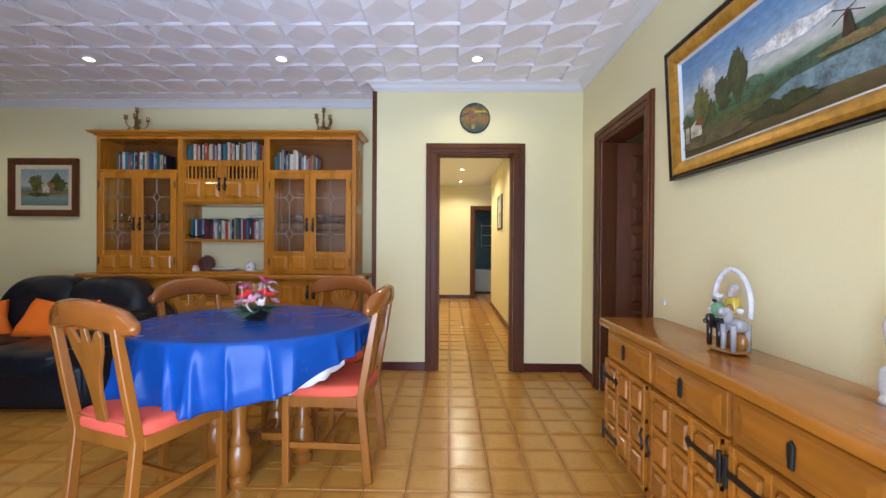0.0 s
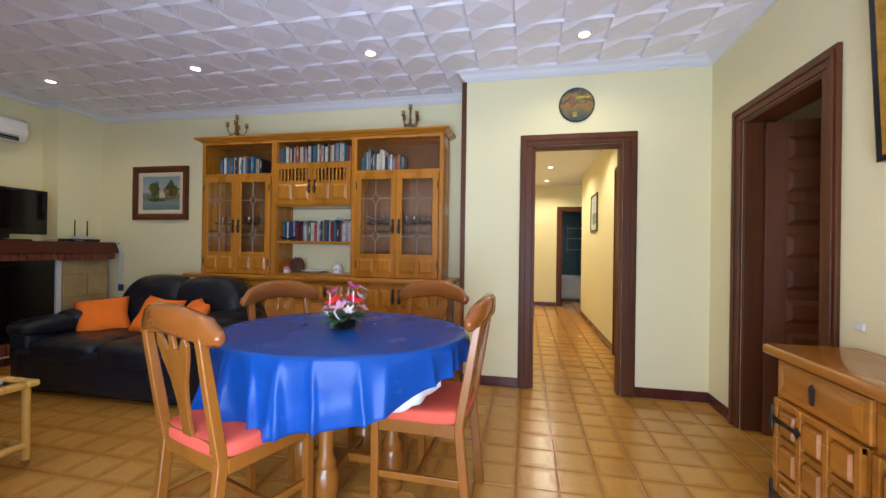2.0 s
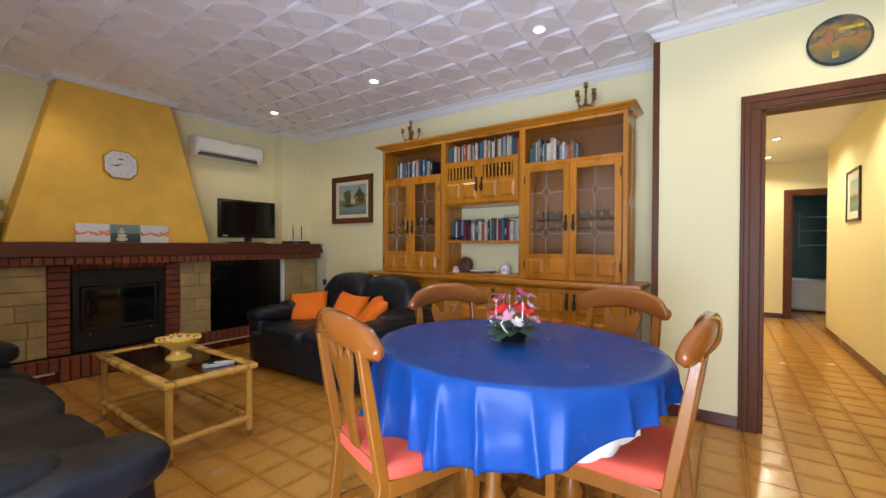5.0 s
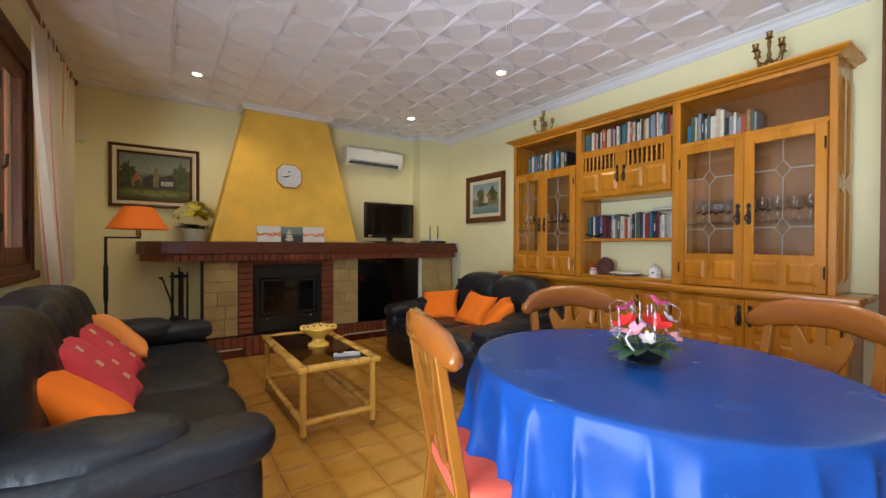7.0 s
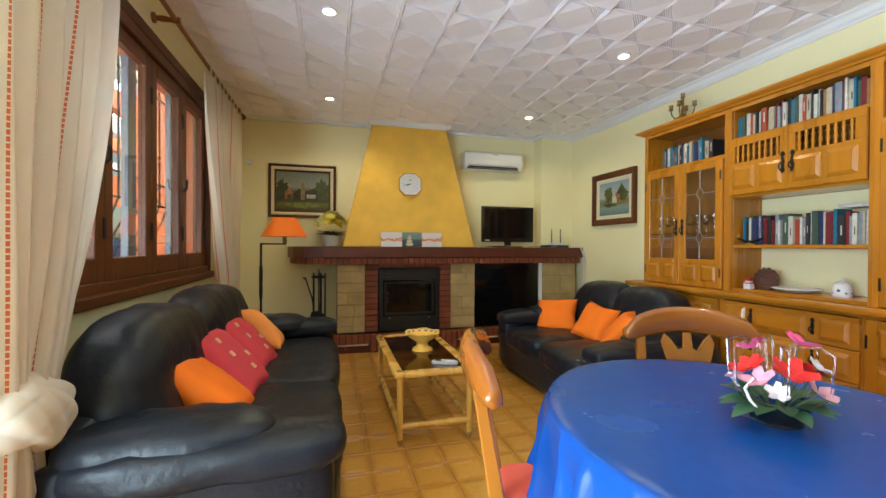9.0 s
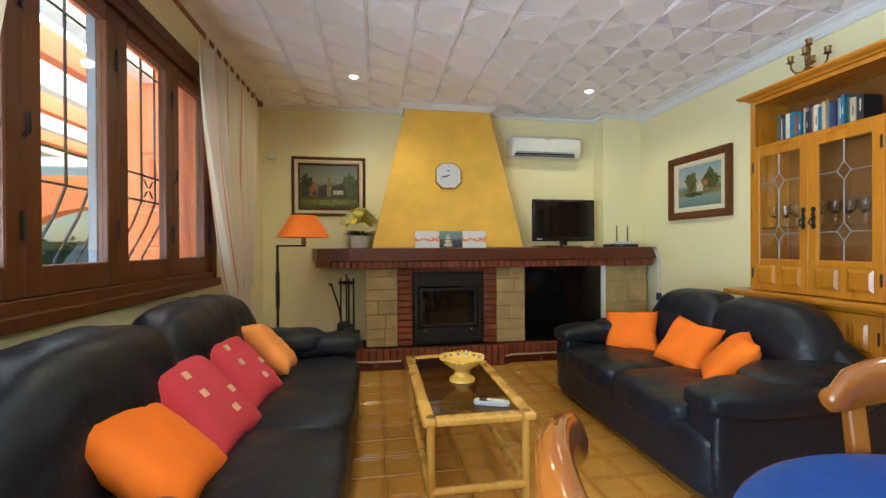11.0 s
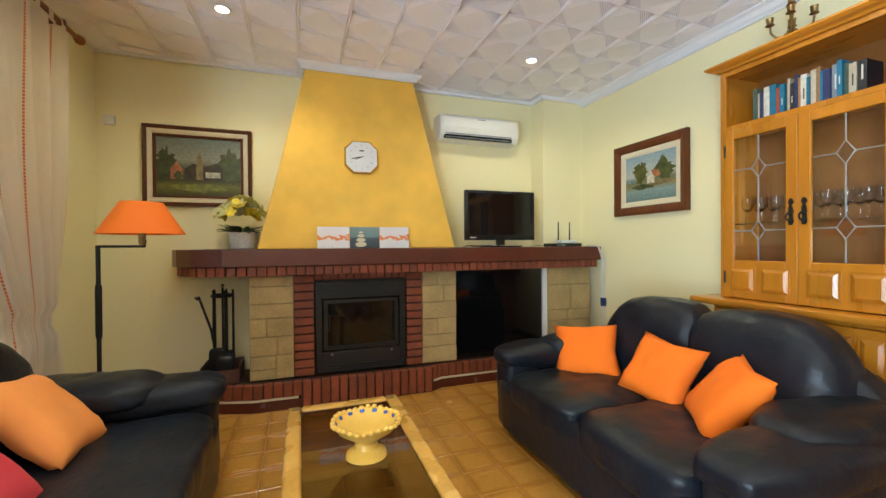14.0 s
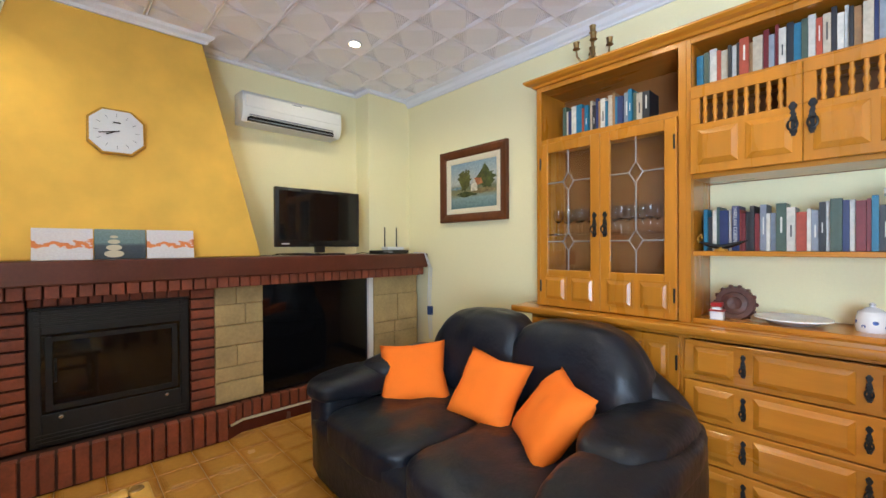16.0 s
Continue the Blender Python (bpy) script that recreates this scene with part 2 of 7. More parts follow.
def soft(c, s, p=4.0, n=10, wrinkle=0.0, bulge=(0, 0, 0), seed=0.0, bm=None, fit=None):
    """An upholstered block: a rounded box about c with half sizes s."""
    bm = bm or bmesh.new()
    made = {}

    def vert(q):
        key = tuple(round(k, 4) for k in q)
        if key not in made:
            q = Vector(q)
            l = (abs(q.x) ** p + abs(q.y) ** p + abs(q.z) ** p) ** (1 / p)
            r = q / l
            w = Vector((r.x * s[0] + c[0], r.y * s[1] + c[1], r.z * s[2] + c[2]))
            if wrinkle:
                w += r.normalized() * wrinkle * (noise.noise(w * 5 + Vector((seed, 0, 0))) + 0.6 * noise.noise(w * 13 + Vector((0, seed, 0))))
            if fit:
                w = Vector(fit(w))
            made[key] = bm.verts.new(w)
        return made[key]

    g = [-1 + 2 * i / n for i in range(n + 1)]
    for ax in range(3):
        for sg in (-1, 1):
            for i in range(n):
                for j in range(n):
                    qs = []
                    for a, b in ((i, j), (i + 1, j), (i + 1, j + 1), (i, j + 1)):
                        q = [0, 0, 0]
                        q[ax], q[(ax + 1) % 3], q[(ax + 2) % 3] = sg, g[a], g[b]
                        qs.append(vert(q))
                    bm.faces.new(qs if sg > 0 else qs[::-1])
    return bm


def moved(bm, m):
    bmesh.ops.transform(bm, matrix=m, verts=bm.verts[:])
    return bm


def pillow(w, h, t, m, n=14, seed=0.0):
    """A scatter cushion with pinched corners and creases, lying in x and y, moved by m."""
    bm = bmesh.new()
    top, bot = [], []
    for side, rows in ((1, top), (-1, bot)):
        for i in range(n + 1):
            row = []
            for j in range(n + 1):
                u, v = 2 * i / n - 1, 2 * j / n - 1
                if side < 0 and (i in (0, n) or j in (0, n)):
                    row.append(top[i][j])
                    continue
                pinch = 1 - 0.14 * (1 - abs(u * v)) * max(abs(u), abs(v)) ** 3
                z = t * ((1 - u ** 4) * (1 - v ** 4)) ** 0.55 * side
                z += side * 0.010 * noise.noise(Vector((u * 2.3 + seed, v * 2.3, side * 3))) * (1 - max(abs(u), abs(v)))
                z += 0.011 * noise.noise(Vector((u * 4 + seed, v * 4, 9))) * (1 - 0.6 * max(abs(u), abs(v))) + 0.004 * (1 - abs(noise.noise(Vector((u * 3 + seed, v * 3 - seed, 2))))) ** 6 * side
                row.append(bm.verts.new((u * w / 2 * pinch, v * h / 2 * pinch, z)))
            rows.append(row)
    for rows, sg in ((top, 1), (bot, -1)):
        for i in range(n):
            for j in range(n):
                q = (rows[i][j], rows[i + 1][j], rows[i + 1][j + 1], rows[i][j + 1])
                bm.faces.new(q if sg > 0 else q[::-1])
    return moved(bm, m)


def raised(bm, a, b, n, depth=0.012, rim=0.03):
    """A raised panel between two corners a, b of a face, standing out along n."""
    a, b, n = Vector(a), Vector(b), Vector(n)
    d = b - a
    ax = [k for k in range(3) if abs(d[k]) > 1e-6 and abs(n[k]) < 0.5]
    u, v = Vector(), Vector()
    u[ax[0]], v[ax[1]] = d[ax[0]], d[ax[1]]
    fu, fv = min(0.45, rim / u.length), min(0.45, rim / v.length)
    q = lambda s, t, k: a + u * s + v * t + n * k
    ring = lambda s0, t0, k: [bm.verts.new(q(*st, k)) for st in ((s0, t0), (1 - s0, t0), (1 - s0, 1 - t0), (s0, 1 - t0))]
    r0, r1, r2 = ring(0, 0, 0), ring(fu * 0.15, fv * 0.15, depth * 0.25), ring(fu, fv, depth)
    fs = [bm.faces.new(r2)]
    for p, s in ((r0, r1), (r1, r2)):
        fs += [bm.faces.new((p[i], p[(i + 1) % 4], s[(i + 1) % 4], s[i])) for i in range(4)]
    bmesh.ops.recalc_face_normals(bm, faces=fs)
    if fs[0].normal.dot(n) < 0:
        bmesh.ops.reverse_faces(bm, faces=fs)
    return bm


def structure(name, bm, material, label="", **k):
    return tagged(part(name, bm, material, **k), label, "", "", "structure")
# ---- large structure ----
XW, XE, YS, YN, YD, XJ = -6.17, 0.47, 1.80, 5.98, 5.51, -1.46
T = 0.18


def wall(name, axis, c0, c1, s0, s1, z1, holes=(), material=None, label=""):
    """A wall along x or y between s0 and s1, from c0 to c1 across, with openings (s, s, z, z)."""
    bm = bmesh.new()
    cuts = sorted({s0, s1, *(h[0] for h in holes), *(h[1] for h in holes)})
    put = lambda a, b, z, w: box(bm, (a, c0, z) if axis == "x" else (c0, a, z), (b, c1, w) if axis == "x" else (c1, b, w))
    for a, b in zip(cuts, cuts[1:]):
        hs = [h for h in holes if h[0] <= a and h[1] >= b]
        if not hs:
            put(a, b, 0, z1)
        for h in hs:
            if h[2] > 0:
                put(a, b, 0, h[2])
            if h[3] < z1:
                put(a, b, h[3], z1)
    return structure(name, bm, material or WALL, label)


WIN = (-4.86, -2.74, 0.98, 2.37)
wall("wall_north", "x", YN, YN + T, XW - T, XJ + 0.02, CEIL, label="cream painted wall behind the wall unit")
wall("wall_jog", "y", XJ, XJ + 0.10, YD + 0.10, YN, CEIL, label="short cream return wall")
wall("wall_door", "x", YD, YD + 0.10, XJ, XE + T, CEIL, [(-0.88, -0.17, 0, 2.04)], label="cream painted wall with the hall doorway")
wall("wall_east", "y", XE, XE + T, 0.9, YD, CEIL, [(4.28, 5.04, 0, 2.04)], label="cream painted wall with a doorway")
wall("wall_south", "x", YS - 0.25, YS, XW - T, XE, CEIL, [WIN, (-2.18, -0.22, 0, 2.2)], label="cream painted wall with window and entrance")
wall("wall_west", "y", XW - T, XW, YS - 0.25, YN, CEIL, label="cream painted wall behind the fireplace")
structure("wall_pilaster", boxes(((XW, 5.52, 0), (-5.95, YN, CEIL))), WALL, "boxed-out cream pilaster in the corner")
# hall behind the doorway
HX0, HX1, HY1, HC = -1.25, 0.07, 10.9, 2.55
wall("wall_hall_east", "y", HX1, HX1 + 0.12, YD + 0.10, 9.86, HC, [(6.06, 6.82, 0, 2.03)], HALLWALL, "yellow hall wall with a side doorway")
wall("wall_hall_west", "y", HX0 - 0.12, HX0, YD + 0.10, HY1, HC, (), HALLWALL, "yellow hall wall")
wall("wall_hall_end", "x", HY1, HY1 + 0.12, HX0 - 0.12, 1.0, HC, [(-0.21, 0.49, 0, 2.02)], HALLWALL, "yellow wall at the end of the hall")
structure("ceiling_hall", boxes(((HX0 - 0.12, YD + 0.10, HC), (HX1 + 0.12, 9.86, HC + 0.1)), ((HX0 - 0.12, 9.86, HC), (1.1, HY1 + 2.1, HC + 0.1))), WHITE, "white hall ceiling")
BATHT = mat("teal_bathroom_tile", (0.10, 0.20, 0.20), 0.2, vary=0.15, scale=8, bump=0.02)
wall("wall_bath_end", "x", HY1 + 2.0, HY1 + 2.1, -0.9, 1.0, HC, [(-0.42, -0.12, 1.1, 1.9)], BATHT, "teal tiled bathroom wall with a small window")
wall("wall_bath_west", "y", -1.0, -0.9, HY1 + 0.12, HY1 + 2.1, HC, (), BATHT, "teal tiled bathroom wall")
wall("wall_bath_east", "y", 1.0, 1.1, HY1, HY1 + 2.1, HC, (), BATHT, "teal tiled bathroom wall")
# side room off the hall and the room behind the east doorway
wall("wall_side_room_end", "x", 8.5, 8.6, 0.19, 3.5, HC, (), HALLWALL, "plain wall of the neighbouring room")
PALE = mat("pale_blue_grey_paint", (0.50, 0.56, 0.60), 0.7, vary=0.04, bump=0.05)
wall("wall_east_room_far", "y", 3.4, 3.5, 3.4, 8.5, HC, (), PALE, "plain wall of the neighbouring room")
wall("wall_east_room_south", "x", 3.4, 3.5, XE + T, 3.4, HC, (), PALE, "plain wall of the neighbouring room")
structure("ceiling_east_room", boxes(((XE + T, 3.4, HC), (3.5, 5.62, HC + 0.1)), ((0.19, 5.62, HC), (3.5, 8.6, HC + 0.1))), PALE, "pale grey ceiling of the neighbouring room")


def embossed_ceiling():
    """Square embossed panels: a flat diamond in each, two smooth tilted corners and two ribbed sunk ones."""
    bm = bmesh.new()
    c = 0.3135
    y0, x0 = 3.542 - 6 * c, -3.531 - 9 * c
    nx, ny, e = 22, 14, 0.03
    for i in range(nx):
        for j in range(ny):
            x, y = x0 + i * c, y0 + j * c
            f = lambda a, b, z: bm.verts.new((x + a * c, y + b * c, CEIL + z))
            mid = [f(0.5, e, -0.006), f(1 - e, 0.5, -0.006), f(0.5, 1 - e, -0.006), f(e, 0.5, -0.006)]
            bm.faces.new(mid[::-1])
            edge = [f(e, e, 0), f(1 - e, e, 0), f(1 - e, 1 - e, 0), f(e, 1 - e, 0)]
            out = [f(0, 0, 0), f(1, 0, 0), f(1, 1, 0), f(0, 1, 0)]
            for q in range(4):
                p = (q + 1) % 4
                bm.faces.new((out[p], edge[p], mid[q], edge[q], out[q]))
                a, b, o = mid[q - 1], mid[q], edge[q]
                if q in (1, 3):
                    # south-east corners sink, north-west ones stand proud: both tilt one way
                    h = bm.verts.new(o.co + Vector((0, 0, 0.017 if q == 1 else -0.021)))
                    bm.faces.new((b, a, h))
                    bm.faces.new((a, o, h))
                    bm.faces.new((o, b, h))
                    continue
                # sunk corner with ribs beside the diamond's edge
                up = Vector((0, 0, 0.013))
                n = 8
                rail = []
                for r in range(n + 1):
                    w = r / n * 0.94
                    rail.append((a.co.lerp(o.co, w) + up * (0.25 + 0.75 * w), b.co.lerp(o.co, w) + up * (0.25 + 0.75 * w)))
                prev = (a, b)
                for r in range(n):
                    (pa, pb), (qa, qb) = rail[r], rail[r + 1]
                    ma, mb = [bm.verts.new(u.lerp(v, 0.45) - Vector((0, 0, 0.0065))) for u, v in ((pa, qa), (pb, qb))]
                    va, vb = bm.verts.new(qa), bm.verts.new(qb)
                    bm.faces.new((prev[0], ma, mb, prev[1])[::-1])
                    bm.faces.new((ma, va, vb, mb)[::-1])
                    prev = (va, vb)
                bm.faces.new((prev[1], prev[0], o))
    for j in range(ny + 1):
        y = y0 + j * c
        for dy in (-0.009, 0.009):
            prism(bm, [(-0.006, 0.001), (0, -0.009), (0.006, 0.001)], (nx * c, 0, 0), origin=(x0, y + dy, CEIL), u=(0, 1, 0))
    for i in range(nx + 1):
        prism(bm, [(-0.005, 0.001), (0, -0.004), (0.005, 0.001)], (0, ny * c, 0), origin=(x0 + i * c, y0, CEIL), u=(1, 0, 0))
    box(bm, (XW - T, 0.9, CEIL + 0.03), (XE + T, YN + T, CEIL + 0.12))
    return structure("ceiling", bm, CEILM, "white ceiling of embossed square panels")


embossed_ceiling()


def cornice(name, pts):
    """A white crown moulding along a line of wall corners, the room on its right hand."""
    prof = [(0, 0), (0.075, 0), (0.07, -0.012), (0.045, -0.025), (0.03, -0.05), (0.012, -0.062), (0.012, -0.075), (0, -0.075)]
    bm = bmesh.new()
    rows = []
    for i, p in enumerate(pts):
        p = Vector((*p, 0))
        d0 = (p - Vector((*pts[i - 1], 0))).normalized() if i else None
        d1 = (Vector((*pts[i + 1], 0)) - p).normalized() if i < len(pts) - 1 else None
        n0, n1 = [Vector((d.y, -d.x, 0)) if d else None for d in (d0, d1)]
        n = n0 if n1 is None else n1 if n0 is None else (n0 + n1) / (1 + n0.dot(n1))
        rows.append([bm.verts.new(p + n * a + Vector((0, 0, CEIL - 0.002 + b))) for a, b in prof])
    for r, s in zip(rows, rows[1:]):
        for k in range(len(prof)):
            m = (k + 1) % len(prof)
            bm.faces.new((r[k], r[m], s[m], s[k]))
    bmesh.ops.recalc_face_normals(bm, faces=bm.faces[:])
    structure(name, bm, WHITE, "white plaster crown moulding")


cornice("cornice_room", [(-5.95, YN), (XJ, YN), (XJ, YD), (XE, YD), (XE, 0.95)])
bmc = bmesh.new()
box(bmc, (XW, YS, CEIL - 0.03), (XW + 0.03, 5.52, CEIL - 0.001), 0.006)
box(bmc, (XW + 0.03, 5.49, CEIL - 0.04), (-5.92, 5.52, CEIL - 0.001), 0.006)
box(bmc, (-5.95, 5.52, CEIL - 0.04), (-5.92, YN, CEIL - 0.001), 0.006)
structure("cornice_west", bmc, WHITE, "narrow plaster edge strip")

SK = 0.085
for nm, a, b in (("north", (-5.95, YN - 0.012, 0.004), (XJ, YN, SK)), ("jog", (XJ - 0.012, YD, 0.004), (XJ, YN - 0.012, SK)),
                 ("door_west", (XJ, YD - 0.012, 0.004), (-0.98, YD, SK)), ("door_east", (-0.07, YD - 0.012, 0.004), (XE, YD, SK)),
                 ("east_far", (XE - 0.012, 5.14, 0.004), (XE, YD - 0.012, SK)), ("east_near", (XE - 0.012, 1.8, 0.004), (XE, 4.18, SK)),
                 ("south", (XW, YS, 0.004), (-2.18, YS + 0.012, SK)), ("west", (XW, YS + 0.012, 0.004), (XW + 0.012, 2.4, SK)),
                 ("hall_east_far", (HX1 - 0.012, 6.92, 0.004), (HX1, 9.86, SK)),
                 ("hall_end", (HX0, HY1 - 0.012, 0.004), (-0.30, HY1, SK))):
    structure("baseboard_" + nm, one(a, b, 0.003, 1), SKIRT, "dark red glazed skirting tiles")
structure("trim_corner", one((XJ - 0.03, YD - 0.012, SK), (XJ + 0.012, YD, CEIL - 0.075), 0.004), DARK, "dark wooden corner strip")
# keep the strip's return face on the jog
structure("trim_corner_side", one((XJ - 0.012, YD + 0.002, SK), (XJ, YD + 0.035, CEIL - 0.075), 0.003), DARK, "dark wooden corner strip")


def casing(name, axis, c, s0, s1, z, depth, w=0.105, out=-1, label="dark stained moulded door casing"):
    """A door frame: casing on the room side and a lining through the wall, as a setting piece with parts."""
    P = (lambda s, q, zz: (s, q, zz)) if axis == "x" else (lambda s, q, zz: (q, s, zz))
    e = thing(name, P((s0 + s1) / 2, c, 0.0), label, "door frame")
    e["kind"] = "structure"
    for nm, a, b, zb, zt in (("casing_side", s0 - w, s0, 0.004, z), ("casing_side", s1, s1 + w, 0.004, z), ("casing_head", s0 - w, s1 + w, z, z + w * 0.85)):
        bm = bmesh.new()
        box(bm, P(a, c + out * 0.022, zb), P(b, c - out * 0.001, zt), 0.006, 2)
        if nm == "casing_side":
            box(bm, P(a + 0.018 if a < s0 else b - 0.018, c + out * 0.032, zb), P(a + 0.05 if a < s0 else b - 0.05, c + out * 0.02, zt + 0.04), 0.005, 2)
        else:
            box(bm, P(a + 0.018, c + out * 0.032, zt - 0.05), P(b - 0.018, c + out * 0.02, zt - 0.018), 0.005, 2)
        part(nm, bm, DARK, e)
    for a, b, zb, zt in ((s0 - 0.004, s0 + 0.022, 0.004, z), (s1 - 0.022, s1 + 0.004, 0.004, z)):
        part("lining", one(P(a, c - out * 0.001, zb), P(b, c + -out * depth, zt), 0.003), DARK, e)
    part("lining", one(P(s0, c - out * 0.001, z - 0.022), P(s1, c - out * depth, z + 0.004), 0.003), DARK, e)
    return e


casing("door_frame_1", "x", YD, -0.88, -0.17, 2.04, 0.11)
casing("door_frame_2", "y", XE, 4.28, 5.04, 2.04, T)
casing("door_frame_3", "y", HX1, 6.06, 6.82, 2.03, 0.12, w=0.1)
casing("door_frame_4", "x", HY1, -0.21, 0.49, 2.02, 0.12, w=0.09)


def panelled_door(name, label, hinge, rz, w=0.74, h=2.0):
    """A dark leaf with stacked carved panels, hinged at its left edge, built along +x."""
    e = thing(name, (0, 0, 0), label, "door")
    part("leaf", one((0, -0.018, 0.008), (w, 0.018, h), 0.004), DARK, e)
    for r in range(9):
        z1 = 1.90 - 0.205 * r
        z0 = z1 - 0.145
        spans = ((0.11, w - 0.11),) if r % 2 == 0 else ((0.11, w / 2 - 0.02), (w / 2 + 0.02, w - 0.11))
        for a, b in spans:
            for sy in (-1, 1):
                bm = bmesh.new()
                raised(bm, (a, sy * 0.018, z0), (b, sy * 0.018, z1), (0, sy, 0), 0.016, 0.030)
                part("panel", bm, DARK, e)
    hb = bar([(w - 0.06, -0.02, 1.02), (w - 0.06, -0.06, 1.02), (w - 0.09, -0.065, 1.02), (w - 0.17, -0.06, 1.02)], 0.009)
    part("handle", hb, BRASS, e, "brass lever handle", smooth=True)
    e.matrix_basis = pose(*hinge, 0, 0, rz)
    return e


panelled_door("door_leaf", "dark carved wooden door standing open into the next room", (XE + 0.10, 4.985, 0), -12)
panelled_door("door_leaf", "dark carved wooden door standing open at the side room", (HX1 + 0.14, 6.86, 0), 12, w=0.74)
# ---- ceiling spots ----
def downlight(x, y, z, watts):
    e = thing("ceiling_spot", (x, y, z), "lit recessed halogen spot with a white ring", "ceiling spot", "ceiling spots")
    bm = bmesh.new()
    lathe(bm, [(0.036, -0.003), (0.044, -0.008), (0.050, -0.004), (0.050, 0.004), (0.036, 0.004)], (x, y, z - 0.012), 24)
    part("ring", bm, WHITE, e, smooth=True)
    part("bulb", turned([(0.036, 0), (0.036, 0.004)], (x, y, z - 0.017), 20), BULB, e, "glowing halogen bulb")
    lamp("spot_light", "SPOT", look((x, y, z - 0.03), (x, y + 0.001, 0)), watts, (1.0, 0.89, 0.65), spot=radians(155), soft=0.04)


for sx, sy in SPOT_XY:
    downlight(sx, sy, CEIL - 0.002, SPOTW)
for sy in (7.2, 8.9, 10.2):
    downlight(-0.55, sy, HC, HALLW)
downlight(1.44, 6.42, HC, 45)
# unseen extra spot, added only to brighten the open door leaf
downlight(1.9, 4.3, HC, 30)


# ---- wall unit ----
def carved_door(name, parent, x0, x1, z0, z1, y, panels, glazed=None, knob=None, label=""):
    """A framed pine door: rails and stiles, raised panels, and a leaded pane where glazed is given."""
    t, f = 0.022, 0.055
    bm = bmesh.new()
    if glazed:
        gz0, gz1 = glazed
        for a, b in (((x0, y, z0), (x0 + f, y + t, z1)), ((x1 - f, y, z0), (x1, y + t, z1)), ((x0 + f, y, gz1), (x1 - f, y + t, z1)), ((x0 + f, y, z0), (x1 - f, y + t, gz0))):
            box(bm, a, b, 0.004, 1)
    else:
        box(bm, (x0, y, z0), (x1, y + t, z1), 0.004, 1)
    d = part(name, bm, HONEY, parent, label)
    for a, b, c, e in panels:
        p = bmesh.new()
        fr = 0.010
        for u0, u1, w0, w1 in ((a, b, c, c + fr), (a, b, e - fr, e), (a, a + fr, c + fr, e - fr), (b - fr, b, c + fr, e - fr)):
            box(p, (u0, y - 0.004, w0), (u1, y + 0.002, w1))
        raised(p, (a + fr, y - 0.001, c + fr), (b - fr, y - 0.001, e - fr), (0, -1, 0), 0.011, 0.019)
        part("panel", p, HONEY, d)
    if glazed:
        part("pane", one((x0 + f, y + 0.009, gz0), (x1 - f, y + 0.013, gz1), 0), GLASS, d, "clear leaded glass pane").visible_shadow = False
        cx, w, h = (x0 + x1) / 2, x1 - x0 - 2 * f, gz1 - gz0
        bm = bmesh.new()
        r = 0.0035
        for zc in (gz1 - h * 0.26, gz0 + h * 0.24):
            dx, dz = w * 0.13, 0.055
            tube(bm, [(cx, y + 0.006, zc + dz), (cx + dx, y + 0.006, zc), (cx, y + 0.006, zc - dz), (cx - dx, y + 0.006, zc)], r, 6, True)
            for sx in (-1, 1):
                tube(bm, [(cx + sx * dx, y + 0.006, zc), (cx + sx * w / 2, y + 0.006, zc)], r, 6)
        tube(bm, [(cx, y + 0.006, gz1), (cx, y + 0.006, gz1 - h * 0.26 + 0.055)], r, 6)
        tube(bm, [(cx, y + 0.006, gz1 - h * 0.26 - 0.055), (cx, y + 0.006, gz0 + h * 0.24 + 0.055)], r, 6)
        tube(bm, [(cx, y + 0.006, gz0 + h * 0.24 - 0.055), (cx, y + 0.006, gz0)], r, 6)
        part("leading", bm, LEAD, d, "lead strips in a lozenge pattern", smooth=True, kind="stuff")
    if knob:
        part("handle", iron_handle(knob[0], y, knob[1]), IRON, d, "black wrought-iron drop handle", smooth=True)
    for zz in (z0 + 0.12, z1 - 0.12):
        side = x0 + 0.008 if knob is None or knob[0] > (x0 + x1) / 2 else x1 - 0.008
        part("hinge", bar([(side, y - 0.004, zz - 0.035), (side, y - 0.004, zz + 0.035)], 0.0055, 6), IRON, d, smooth=True)
    return d


def iron_handle(x, y, z, k=0.92):
    bm = bmesh.new()
    for dz in (0.055, 0.0, -0.055):
        lathe(bm, [(0.006 * k, 0.004), (0.016 * k, 0.0), (0.012 * k, -0.006)], (x, y, z + dz * k), 10, "y")
    out = [(0.009, -0.075), (0.015, -0.045), (0.006, -0.03), (0.013, -0.015), (0.009, 0.0), (0.013, 0.02), (0.006, 0.035), (0.015, 0.055), (0.006, 0.075)]
    prism(bm, [(u * k, v * k) for u, v in out] + [(-u * k, v * k) for u, v in out[::-1]], (0, -0.004, 0), origin=(x, y, z))
    tube(bm, [(x + 0.017 * k * math.cos(a), y - 0.014, z + (-0.028 + 0.024 * math.sin(a)) * k) for a in [j * math.pi / 5 for j in range(10)]], 0.005 * k, 6, True)
    return bm


HXS = (-4.24, -3.40, -2.56, -1.68)
HF, HB = 5.655, YN - 0.004
UZ0, UZ1 = 0.885, 2.235


